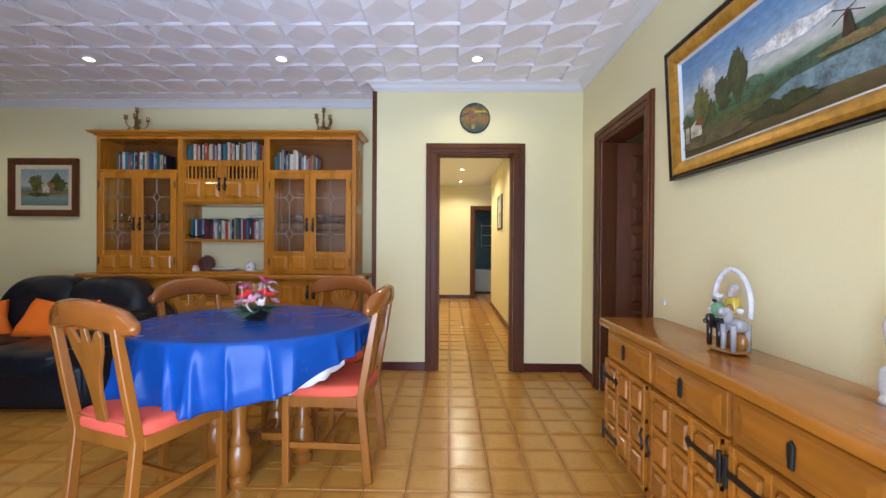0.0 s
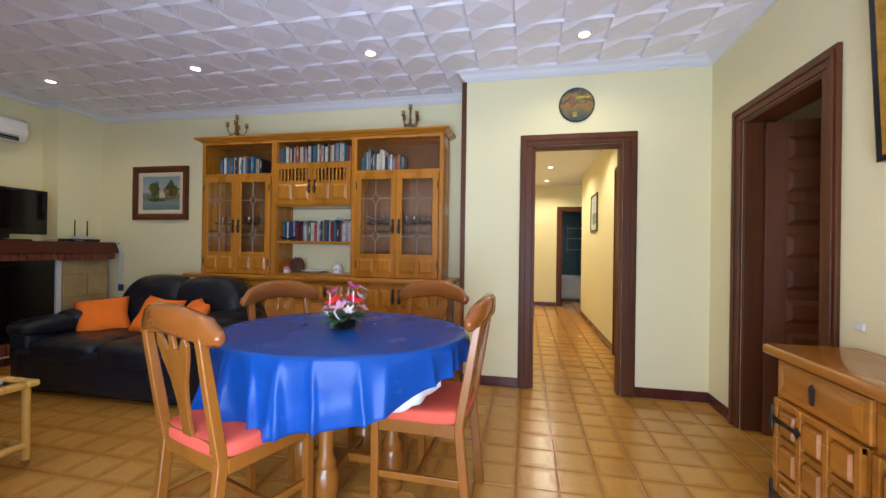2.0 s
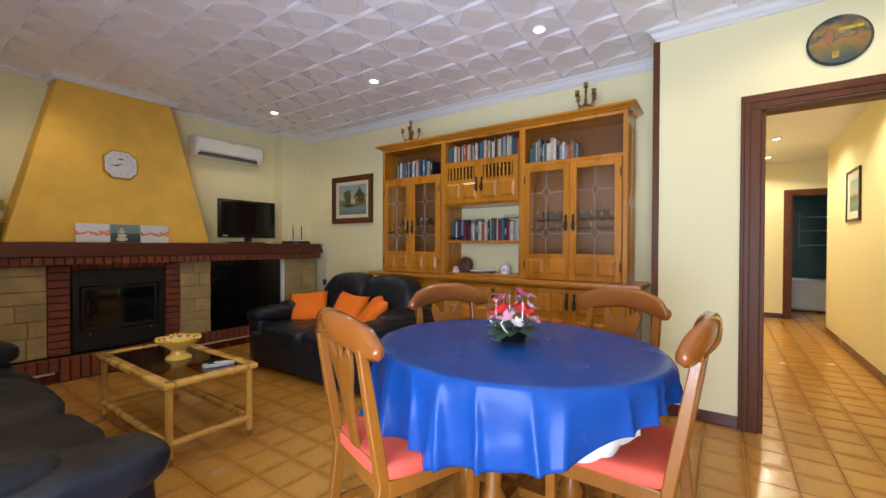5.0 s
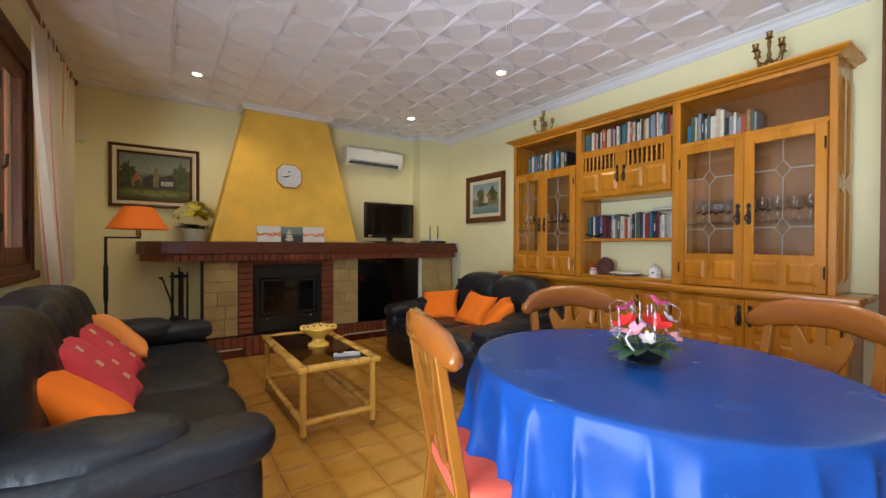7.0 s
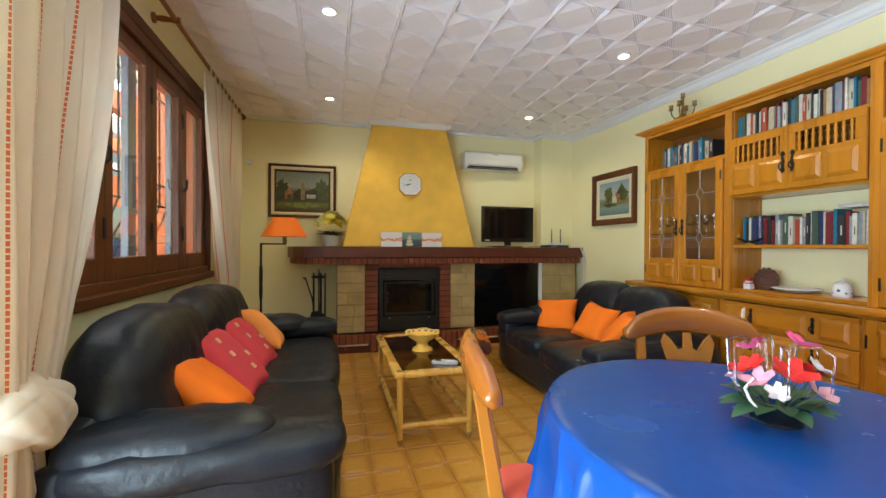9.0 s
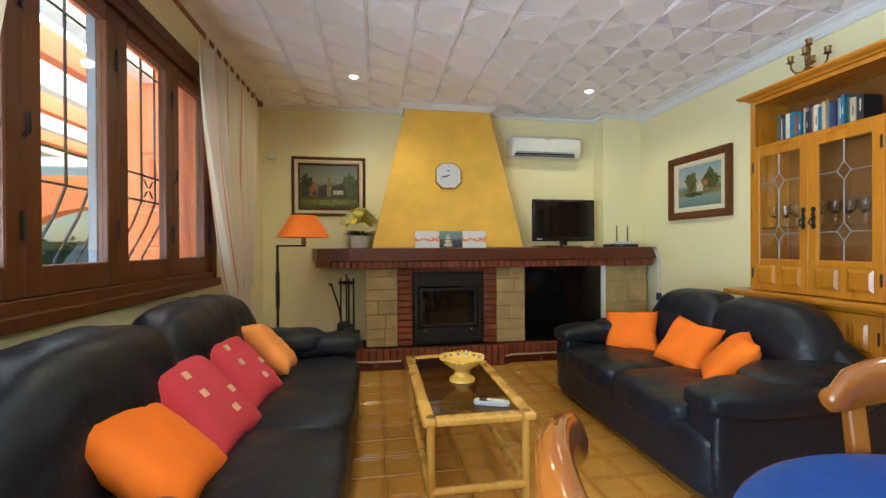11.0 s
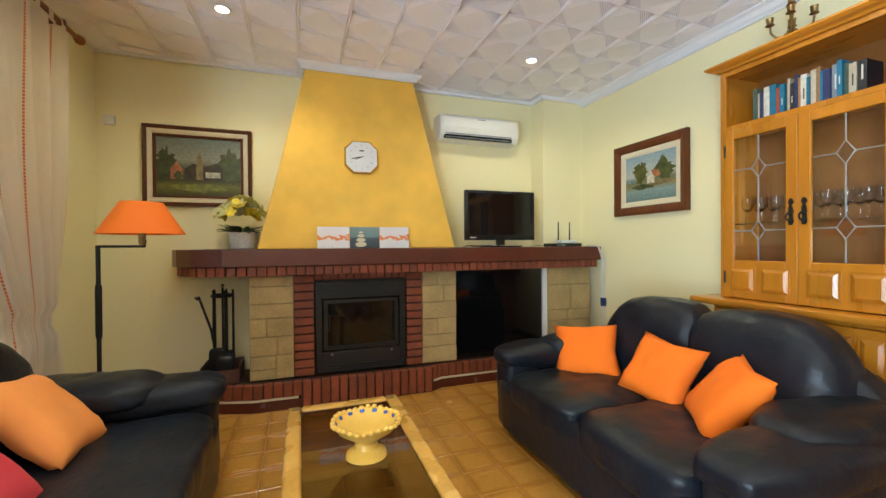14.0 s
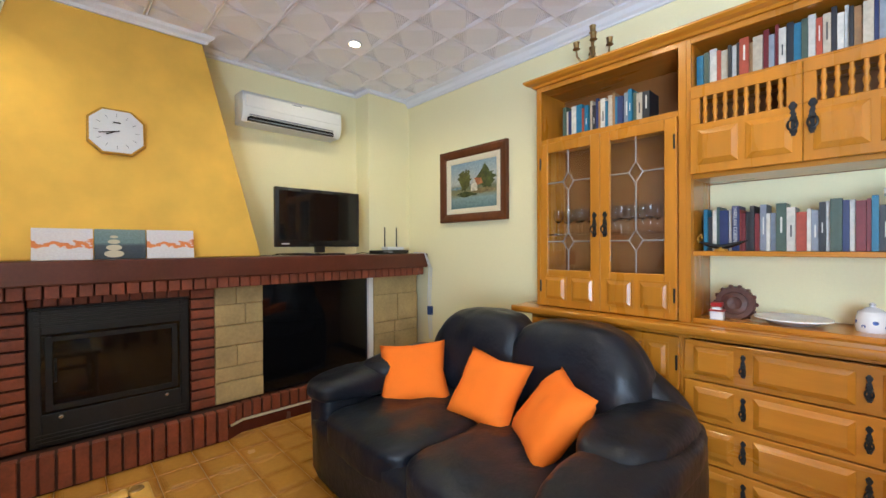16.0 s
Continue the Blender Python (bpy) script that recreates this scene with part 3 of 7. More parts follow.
def carcass(e, x0, x1, z0, z1, y0, y1, th=0.022, shelves=(), back=True, sides=True):
    if sides:
        for a, b in ((x0, x0 + th), (x1 - th, x1)):
            part("side", one((a, y0, z0), (b, y1, z1), 0.002, 1), HONEY, e)
    part("bottom", one((x0 + th, y0, z0), (x1 - th, y1, z0 + th), 0.002, 1), HONEYX, e)
    part("top", one((x0 + th, y0, z1 - th), (x1 - th, y1, z1), 0.002, 1), HONEYX, e)
    for z in shelves:
        part("shelf", one((x0 + th, y0 + 0.002, z - 0.022), (x1 - th, y1 - 0.02, z), 0.002, 1), HONEYX, e)
    if back:
        part("back_panel", one((x0 + th, y1 - 0.014, z0 + th), (x1 - th, y1 - 0.002, z1 - th), 0, 1), back if back is not True else INSIDE, e)


def upper_display(x0, x1, label):
    e = thing("display_cabinet", ((x0 + x1) / 2, HF, UZ0), label, "display cabinet", "wall unit")
    carcass(e, x0, x1, UZ0, UZ1, HF + 0.024, HB, shelves=(1.90,))
    part("glass_shelf", one((x0 + 0.023, HF + 0.04, 1.318), (x1 - 0.023, HB - 0.02, 1.325), 0.001), GLASS, e, "clear glass shelf")
    part("face_frame", boxes(((x0, HF, UZ0), (x0 + 0.035, HF + 0.024, UZ1)), ((x1 - 0.035, HF, UZ0), (x1, HF + 0.024, UZ1)), ((x0 + 0.035, HF, 1.875), (x1 - 0.035, HF + 0.024, 1.905)), ((x0 + 0.035, HF, UZ1 - 0.03), (x1 - 0.035, HF + 0.024, UZ1)), bevel=0.002), HONEY, e)
    xm = (x0 + x1) / 2
    for a, b, k in ((x0 + 0.037, xm - 0.001, xm - 0.03), (xm + 0.001, x1 - 0.037, xm + 0.03)):
        m = (a + b) / 2
        pz = (0.925, 1.075)
        carved_door("door", e, a, b, UZ0 + 0.005, 1.873, HF - 0.022, [(a + 0.03, m - 0.012, *pz), (m + 0.012, b - 0.03, *pz)], glazed=(1.11, 1.815), knob=(k, 1.37))
    return e


upper_left = upper_display(HXS[0], HXS[1], "honey pine display cabinet with leaded glass doors and stemware")
upper_right = upper_display(HXS[2], HXS[3], "honey pine display cabinet with leaded glass doors and books")
for z0, z1 in ((0.95, 1.50), (1.56, 2.14)):
    bm = bmesh.new()
    for ya, yb in ((HF + 0.05, HF + 0.16), (HF + 0.18, HB - 0.04)):
        raised(bm, (HXS[3], ya, z0), (HXS[3], yb, z1), (1, 0, 0), 0.012, 0.03)
    part("side_panel", bm, HONEY, upper_right)

mid = thing("open_cabinet", ((HXS[1] + HXS[2]) / 2, HF, UZ0), "honey pine shelf unit with books and a spindled cupboard", "shelf unit", "wall unit")
mx0, mx1 = HXS[1], HXS[2]
carcass(mid, mx0, mx1, UZ0, UZ1, HF + 0.024, HB, shelves=(2.0, 1.59, 1.225), back=INSIDE)
part("face_frame", boxes(((mx0, HF, UZ0), (mx0 + 0.02, HF + 0.024, UZ1)), ((mx1 - 0.02, HF, UZ0), (mx1, HF + 0.024, UZ1)), ((mx0 + 0.02, HF, UZ1 - 0.03), (mx1 - 0.02, HF + 0.024, UZ1)), ((mx0 + 0.02, HF, 1.975), (mx1 - 0.02, HF + 0.024, 2.0)), bevel=0.002), HONEY, mid)
# the pale wall shows behind the lowest open bay
part("back_panel", one((mx0 + 0.024, HB - 0.020, UZ0 + 0.024), (mx1 - 0.024, HB - 0.016, 1.20), 0), WALL, mid, "pale cream back")
part("back_panel", one((mx0 + 0.024, HB - 0.020, 1.228), (mx1 - 0.024, HB - 0.016, 1.566), 0), WALL, mid, "pale cream back")
mxm = (mx0 + mx1) / 2
for a, b, k in ((mx0 + 0.022, mxm - 0.001, mxm - 0.03), (mxm + 0.001, mx1 - 0.022, mxm + 0.03)):
    m, y, t = (a + b) / 2, HF - 0.022, 0.022
    bm = bmesh.new()
    for p, q in (((a, y, 1.585), (b, y + t, 1.815)), ((a, y, 1.935), (b, y + t, 1.985)), ((a, y, 1.815), (a + 0.04, y + t, 1.935)), ((b - 0.05, y, 1.815), (b, y + t, 1.935))):
        box(bm, p, q, 0.003, 1)
    d = part("door", bm, HONEY, mid)
    for u, v in ((a + 0.03, m - 0.012), (m + 0.012, b - 0.03)):
        p = bmesh.new()
        raised(p, (u, y - 0.0005, 1.625), (v, y - 0.0005, 1.785), (0, -1, 0), 0.012, 0.024)
        part("panel", p, HONEY, d)
    n = 8
    for i in range(n):
        x = a + 0.04 + (b - a - 0.09) * (i + 0.5) / n
        part("spindle", turned([(0.008, 1.815), (0.010, 1.825), (0.006, 1.835), (0.012, 1.86), (0.006, 1.882), (0.011, 1.905), (0.007, 1.922), (0.009, 1.935)], (x, y + 0.011, 0), 10), HONEY, d, smooth=True)
    part("handle", iron_handle(k, y, 1.76), IRON, d, "black wrought-iron drop handle", smooth=True)

bm = bmesh.new()
prof = [(0, 0), (0.012, 0.0), (0.02, 0.012), (0.045, 0.02), (0.06, 0.032), (0.06, 0.042), (0, 0.042)]
CX0, CX1 = HXS[0], HXS[3]
rows = []
for px, py, nx, ny in ((CX0, HB, -1, 0), (CX0, HF, -1, -1), (CX1, HF, 1, -1), (CX1, HB, 1, 0)):
    rows.append([bm.verts.new((px + nx * a, py + ny * a, UZ1 + b)) for a, b in prof])
for r, s in zip(rows, rows[1:]):
    for k in range(len(prof) - 1):
        bm.faces.new((r[k], s[k], s[k + 1], r[k + 1]))
bm.faces.new([rows[0][-1], rows[1][-1], rows[2][-1], rows[3][-1]])
bm.faces.new([r[0] for r in rows][::-1])
bmesh.ops.recalc_face_normals(bm, faces=bm.faces[:])
tagged(part("cabinet_cornice", bm, HONEYX), "moulded honey pine cornice along the wall unit", "cornice")

LF = 5.54
bm = bmesh.new()
box(bm, (-4.36, LF, 0.845), (-1.56, HB, 0.885), 0.01, 3)
tagged(part("worktop", bm, HONEYX, smooth=True), "long honey pine ledge of the wall unit", "worktop")
BF = 5.60


def base_unit(x0, x1, drawers, label):
    e = thing("base_cabinet", ((x0 + x1) / 2, BF, 0.0), label, "cabinet", "wall unit base")
    carcass(e, x0, x1, 0.07, 0.845, BF + 0.022, HB)
    part("plinth", one((x0 + 0.01, BF + 0.05, 0.0), (x1 - 0.01, BF + 0.07, 0.07), 0.002), HONEYX, e)
    part("face_frame", boxes(((x0, BF, 0.07), (x0 + 0.03, BF + 0.022, 0.845)), ((x1 - 0.03, BF, 0.07), (x1, BF + 0.022, 0.845)), ((x0 + 0.03, BF, 0.825), (x1 - 0.03, BF + 0.022, 0.845)), ((x0 + 0.03, BF, 0.07), (x1 - 0.03, BF + 0.022, 0.09)), bevel=0.002), HONEY, e)
    y = BF - 0.020
    if drawers:
        for r in range(4):
            z0 = 0.092 + r * 0.1835
            d = part("drawer", one((x0 + 0.012, y, z0), (x1 - 0.012, y + 0.022, z0 + 0.178), 0.004), HONEYX, e)
            w = x1 - x0
            for f0, f1 in ((0.06, 0.24), (0.32, 0.68), (0.76, 0.94)):
                p = bmesh.new()
                raised(p, (x0 + f0 * w, y - 0.0005, z0 + 0.025), (x0 + f1 * w, y - 0.0005, z0 + 0.153), (0, -1, 0), 0.014, 0.022)
                part("panel", p, HONEYX, d)
            for f0 in (0.28, 0.72):
                part("handle", iron_handle(x0 + f0 * w, y, z0 + 0.095, 0.66), IRON, d, "black wrought-iron drop handle", smooth=True)
    else:
        xm = (x0 + x1) / 2
        for a, b, k in ((x0 + 0.012, xm - 0.001, xm - 0.03), (xm + 0.001, x1 - 0.012, xm + 0.03)):
            w = b - a
            ps = []
            for c in range(3):
                for z0, z1 in ((0.13, 0.33), (0.36, 0.58), (0.61, 0.79)):
                    ps.append((a + 0.04 + c * (w - 0.08) / 3 + 0.004, a + 0.04 + (c + 1) * (w - 0.08) / 3 - 0.004, z0, z1))
            carved_door("door", e, a, b, 0.092, 0.823, y, ps, knob=(k, 0.72))
    return e


base_unit(HXS[0], HXS[1], False, "honey pine base cabinet with panelled doors")
base_unit(HXS[1], HXS[2], True, "honey pine chest with four panelled drawers")
base_unit(HXS[2], HXS[3] + 0.06, False, "honey pine base cabinet with panelled doors")


# ---- sofas ----
def sofa(name, label, x0, x1, y0, y1, spans, high=0.0):
    """A leather sofa between x0..x1; the back stands at y0, the front at y1."""
    cx = (x0 + x1) / 2
    s = 1 if y1 > y0 else -1
    e = thing(name, (cx, y0, 0.0), label, "sofa")
    dep = abs(y1 - y0)
    Y = lambda d: y0 + s * d
    aw = 0.26
    part("base", soft((cx, Y(dep / 2 + 0.02), 0.19), ((x1 - x0) / 2 - 0.03, dep / 2 - 0.03, 0.165), 12, 10, 0.006), LEATHER, e, smooth="all")
    part("skirt", one((x0 + 0.06, Y(0.06), 0.0), (x1 - 0.06, Y(dep - 0.10), 0.05), 0.004), BLACKP, e)
    seats = len(spans)
    for i, (xa, xb) in enumerate(spans):
        c, w = (xa + xb) / 2, xb - xa
        part("seat_cushion", soft((c, Y(0.27 + (dep - 0.26) / 2), 0.33), (w / 2 + 0.004, (dep - 0.27) / 2, 0.100), 5.5, 26, 0.012, seed=i * 7.1), LEATHER, e, smooth="all")

        def lean(v, i=i, c=c, w=w):
            k = (v.z - 0.40) / 0.5
            u = (v.x - c) / (w / 2)
            out = (i == 0) * max(0, -u) + (i == seats - 1) * max(0, u)
            return (v.x, v.y - s * 0.11 * k, v.z - 0.12 * out ** 2.6 * max(0, k))

        part("back_cushion", soft((c, Y(0.25), 0.62 + high), (w / 2 + 0.028, 0.150, 0.262), 3.6, 28, 0.013, seed=3 + i * 5.3, fit=lean), LEATHER, e, smooth="all")
    part("back_shell", soft((cx, Y(0.11), 0.43), ((x1 - x0) / 2 - 0.06, 0.12, 0.35), 4, 20, 0.008, fit=lambda v: (v.x, v.y, v.z - 0.16 * max(0, abs(v.x - cx) / ((x1 - x0) / 2) - 0.55) ** 1.2 / 0.4 * max(0, v.z - 0.3) / 0.4)), LEATHER, e, smooth="all")
    for xa, sg in ((x0, 1), (x1, -1)):
        c = xa + sg * aw / 2
        part("arm", soft((c, Y(dep / 2 + 0.0), 0.28), (aw / 2 - 0.02, dep / 2 - 0.04, 0.26), 7, 12, 0.008), LEATHER, e, smooth="all")
        part("arm_pad", soft((c + sg * 0.0, Y(dep / 2 + 0.06), 0.485), (aw / 2 + 0.02, dep / 2 - 0.06, 0.075), 3.6, 18, 0.013, seed=sg * 2.0), LEATHER, e, smooth="all")
        part("arm_roll", soft((c + sg * 0.04, Y(0.42), 0.53), (aw / 2 + 0.03, 0.33, 0.082), 2.9, 18, 0.013, seed=sg * 4.0), LEATHER, e, smooth="all")
    return e


sofa("sofa", "long black leather sofa under the window", -4.95, -2.48, 1.86, 2.86, ((-4.72, -3.56), (-3.56, -2.71)), 0.045)
sofa("sofa", "two-seat black leather sofa before the wall unit", -4.95, -3.22, 5.50, 4.42, ((-4.72, -4.085), (-4.085, -3.45)))


def cushion(label, material, at, rx, ry, rz, w=0.42, t=0.07, squares=False, seed=0.0):
    m = pose(*at) @ pose(0, 0, 0, 0, 0, rz) @ pose(0, 0, 0, rx, 0, 0) @ pose(0, 0, 0, 0, 0, ry)
    e = thing("cushion", at, label, "cushion", "scatter cushions")
    part("cover", pillow(w, w, t, m, seed=seed), material, e, smooth="all")
    if squares:
        for u, v in ((-0.08, 0.02), (-0.08, 0.12), (0.10, -0.02), (0.02, -0.1)):
            z = t * ((1 - (2 * u / w) ** 4) * (1 - (2 * v / w) ** 4)) ** 0.55 + 0.004
            bm = boxes(((u - 0.018, v - 0.018, z - 0.004), (u + 0.018, v + 0.018, z + 0.003)), bevel=0.001)
            part("patch", moved(bm, m), PATCH, e, "pale stitched square")
    return e


cushion("plain orange scatter cushion upright on the small sofa", ORANGE, (-4.60, 4.95, 0.522), 48, 6, 46, w=0.395, seed=1.0)
cushion("plain orange scatter cushion tilted on the small sofa", ORANGE, (-4.10, 5.02, 0.535), 56, -7, 9, w=0.37, seed=2.0)
cushion("plain orange scatter cushion on its corner on the small sofa", ORANGE, (-3.70, 4.95, 0.545), 50, -4, -36, w=0.37, seed=3.0)
cushion("apricot scatter cushion leaning on the sofa arm", PEACH, (-4.42, 2.30, 0.56), 46, -12, 190, w=0.42, seed=4.0)
cushion("crimson scatter cushion with pale stitched squares", PINK, (-3.95, 2.27, 0.555), 46, -6, 178, w=0.46, squares=True, seed=5.0)
cushion("crimson scatter cushion with pale stitched squares", PINK, (-3.50, 2.27, 0.555), 46, -6, 180, w=0.49, squares=True, seed=6.0)
cushion("bright orange scatter cushion slumped on the large sofa", ORANGE, (-3.12, 2.27, 0.54), 40, -12, 190, w=0.45, seed=7.0)


# ---- dining table and chairs ----
TX, TY, TA, TB, TZ = -1.80, 3.89, 0.60, 0.54, 0.755
tab = thing("dining_table", (TX, TY, 0), "round wooden dining table with turned legs", "table")
bm = bmesh.new()
lathe(bm, [(0.56, 0.715), (0.575, 0.73), (0.575, 0.745), (0.56, 0.752)], (0, 0, 0), 40)
part("tabletop", moved(bm, Matrix.Translation((TX, TY, 0)) @ Matrix.Diagonal((TA / 0.60, TB / 0.60, 1, 1))), CHAIRW, tab, smooth=True)
LEGP = [(0.05, 0.0), (0.055, 0.03), (0.04, 0.05), (0.055, 0.07), (0.06, 0.10), (0.06, 0.17), (0.045, 0.20), (0.05, 0.22), (0.032, 0.26), (0.042, 0.42), (0.045, 0.52), (0.035, 0.58), (0.045, 0.62), (0.045, 0.715)]
for dx, dy in ((0.02, -0.22), (0.02, 0.22), (-0.22, 0), (0.25, 0)):
    part("leg", turned(LEGP, (TX + dx, TY + dy, 0), 20), CHAIRW, tab, smooth=True)
part("stretcher", boxes(((TX - 0.22, TY - 0.025, 0.12), (TX + 0.25, TY + 0.025, 0.16)), ((TX, TY - 0.22, 0.121), (TX + 0.04, TY + 0.22, 0.159)), bevel=0.004), CHAIRW, tab)


def tablecloth():
    bm = bmesh.new()
    n, rings = 480, 20
    rows = []
    radial = [0, 0.25, 0.5, 0.7, 0.85, 0.94, 0.985]
    for k, f in enumerate(radial):
        rows.append([(f * TA * math.cos(a), f * TB * math.sin(a), TZ + 0.006 + 0.0012 * noise.noise(Vector((f * 6 * math.cos(a), f * 6 * math.sin(a), 0)))) for a in [2 * math.pi * i / n for i in range(n)]])
    for k in range(rings + 1):
        row = []
        for i in range(n):
            a = 2 * math.pi * i / n
            ca, sa = math.cos(a), math.sin(a)
            # one side of the cloth hangs lower than the other
            drop = 0.222 + 0.140 * math.cos(a - radians(210)) + 0.008 * math.sin(5 * a + 1)
            s = k / rings
            # a few long cones that widen towards the hem, creased between
            fold = 1.15 * (1 - abs(math.sin(6.5 * a + 0.9 * math.sin(3 * a) + 0.15 * s))) ** 2.2
            fold += 0.75 * (1 - abs(math.sin(10.5 * a + 1.3 * math.sin(4 * a) - 0.25 * s + 0.8))) ** 3
            fold += 0.5 * (0.5 + 0.5 * math.sin(5 * a + 0.7)) ** 2 + 0.25 * noise.noise(Vector((4 * ca, 4 * sa, 3 * s)))
            amp = (0.012 + 0.058 * (drop / 0.4)) * s ** 0.85
            r = 1 + 0.012 * min(1, s * 6)
            off = amp * fold - 0.012 * s
            z = TZ + 0.004 - drop * s if s > 0 else TZ + 0.003
            row.append((ca * (TA * r + off), sa * (TB * r + off), z))
        rows.append(row)
    vs = [[bm.verts.new((TX + x, TY + y, z)) for x, y, z in row] for row in rows[1:]]
    mid0 = bm.verts.new((TX, TY, TZ + 0.006))
    for i in range(n):
        bm.faces.new((mid0, vs[0][i], vs[0][(i + 1) % n]))
    for r, s in zip(vs, vs[1:]):
        for i in range(n):
            j = (i + 1) % n
            bm.faces.new((r[i], s[i], s[j], r[j]))
    ob = part("tablecloth", bm, CLOTH, smooth="all")
    so = ob.modifiers.new("thick", "SOLIDIFY")
    so.thickness, so.offset = 0.0015, 1
    return tagged(ob, "blue oilcloth hanging in folds over the round table", "tablecloth")


tablecloth()


def under_cloth():
    """A white cloth whose scalloped hem shows below the blue one on the side of the doorway."""
    bm = bmesh.new()
    n = 40
    rows = []
    for k in range(9):
        row = []
        for i in range(n + 1):
            a = radians(-54 + 30 * i / n)
            s = k / 8
            drop = 0.246 + 0.140 * math.cos(a - radians(210)) + 0.010 * abs(math.sin(22 * a))
            r = 0.975 + 0.02 * s * math.sin(17 * a + 0.7)
            row.append(bm.verts.new((TX + TA * r * math.cos(a), TY + TB * r * math.sin(a), TZ - drop * s - 0.004)))
        rows.append(row)
    for r, s in zip(rows, rows[1:]):
        for i in range(n):
            bm.faces.new((r[i], s[i], s[i + 1], r[i + 1]))
    ob = part("under_cloth", bm, mat("white_cotton", (0.78, 0.79, 0.84), 0.8, vary=0.04, bump=0.1), smooth="all")
    ob.modifiers.new("thick", "SOLIDIFY").thickness = 0.0015
    tagged(ob, "white cotton undercloth with a scalloped hem", "tablecloth")


under_cloth()


def dining_chair():
    """Faces +y; the back stands at y = -0.2."""
    e = thing("dining_chair", (0, 0, 0), "varnished beech dining chair with a salmon padded seat", "chair", "chairs round the table")
    part("seat", soft((0, 0.0, 0.455), (0.215, 0.205, 0.036), 5, 10), SALMON, e, "salmon fabric seat pad", smooth="all")
    for sx in (-1, 1):
        part("leg", one((sx * 0.19 - 0.018, 0.165, 0), (sx * 0.19 + 0.018, 0.20, 0.43), 0.004), CHAIRW, e)
        bm = bmesh.new()
        pts = [(-0.245, 0.0), (-0.205, 0.0), (-0.165, 0.42), (-0.20, 0.62), (-0.245, 0.86), (-0.275, 0.86), (-0.238, 0.62), (-0.203, 0.42)]
        prism(bm, pts, (0.034, 0, 0), origin=(sx * 0.178 - 0.017, 0, 0), u=(0, 1, 0), bevel=0.004)
        part("leg", bm, CHAIRW, e)
        part("seat_rail", one((sx * 0.19 - 0.012, -0.17, 0.375), (sx * 0.19 + 0.012, 0.165, 0.43), 0.003), CHAIRW, e)
        part("stretcher", one((sx * 0.19 - 0.009, -0.19, 0.17), (sx * 0.19 + 0.009, 0.165, 0.20), 0.003), CHAIRW, e)
    part("seat_rail", one((-0.172, 0.17, 0.375), (0.172, 0.195, 0.43), 0.003), CHAIRW, e)
    part("seat_rail", one((-0.172, -0.195, 0.375), (0.172, -0.172, 0.43), 0.003), CHAIRW, e)
    part("stretcher", one((-0.18, -0.01, 0.172), (0.18, 0.01, 0.198), 0.003), CHAIRW, e)
    # bowed crest rail
    bm = bmesh.new()
    rows = []
    for i in range(17):
        u = -1 + i / 8
        x = 0.232 * u
        y = -0.285 + 0.055 * u * u
        top = 0.962 - 0.055 * abs(u) ** 2.4
        bot = 0.828 - 0.012 * abs(u) + 0.03 * (1 - u * u)
        if abs(u) > 0.9:
            top, bot = top - 0.02, bot + 0.012
        th = 0.023
        rows.append([bm.verts.new(p) for p in ((x, y - th, bot + 0.02), (x, y - th * 1.1, (top + bot) / 2), (x, y - th, top - 0.02), (x, y - th * 0.5, top - 0.004), (x, y + th * 0.5, top), (x, y + th, top - 0.02), (x, y + th, bot + 0.015), (x, y, bot))])
    for r, s in zip(rows, rows[1:]):
        for k in range(8):
            bm.faces.new((r[k], r[(k + 1) % 8], s[(k + 1) % 8], s[k]))
    # rounded ends
    for ring, sg in ((rows[0], -1), (rows[-1], 1)):
        c = sum((v.co for v in ring), Vector()) / 8
        last = ring
        for f, dx in ((0.86, 0.009), (0.55, 0.017), (0.2, 0.0205)):
            cap = [bm.verts.new(c + (v.co - c) * f + Vector((sg * dx, 0, 0))) for v in ring]
            for k in range(8):
                bm.faces.new((last[k], last[(k + 1) % 8], cap[(k + 1) % 8], cap[k]))
            last = cap
        bm.faces.new(last)
    bmesh.ops.recalc_face_normals(bm, faces=bm.faces[:])
    part("crest_rail", bm, CHAIRR, e, "glossy reddish bowed crest rail", smooth="all")
    # splat shaped like a sheaf
    out = [(0.035, 0.43), (0.03, 0.52), (0.034, 0.60), (0.05, 0.68), (0.085, 0.76), (0.10, 0.82), (0.085, 0.855), (0.06, 0.83), (0.035, 0.79), (0.018, 0.80), (0.015, 0.86)]
    poly = out + [(-x, z) for x, z in out[::-1]]
    bm = bmesh.new()
    prism(bm, poly, (0, 0.014, 0), origin=(0, 0, 0), bevel=0.002)
    for v in bm.verts:
        v.co.y += -0.195 - 0.075 * max(0, (v.co.z - 0.43) / 0.43)
    part("splat", bm, CHAIRW, e)
    part("back_rail", one((-0.17, -0.20, 0.44), (0.17, -0.178, 0.48), 0.003), CHAIRW, e)
    return e


CH = dining_chair()
CHAIRS = [(-2.05, 3.46, -19), (-1.37, 3.88, 88), (-2.13, 4.09, 245), (-1.57, 4.30, 163)]
for i, (x, y, r) in enumerate(CHAIRS):
    m = pose(x, y, 0, 0, 0, r)
    if i == 0:
        CH.matrix_basis = m
    else:
        copy_thing(CH, m)


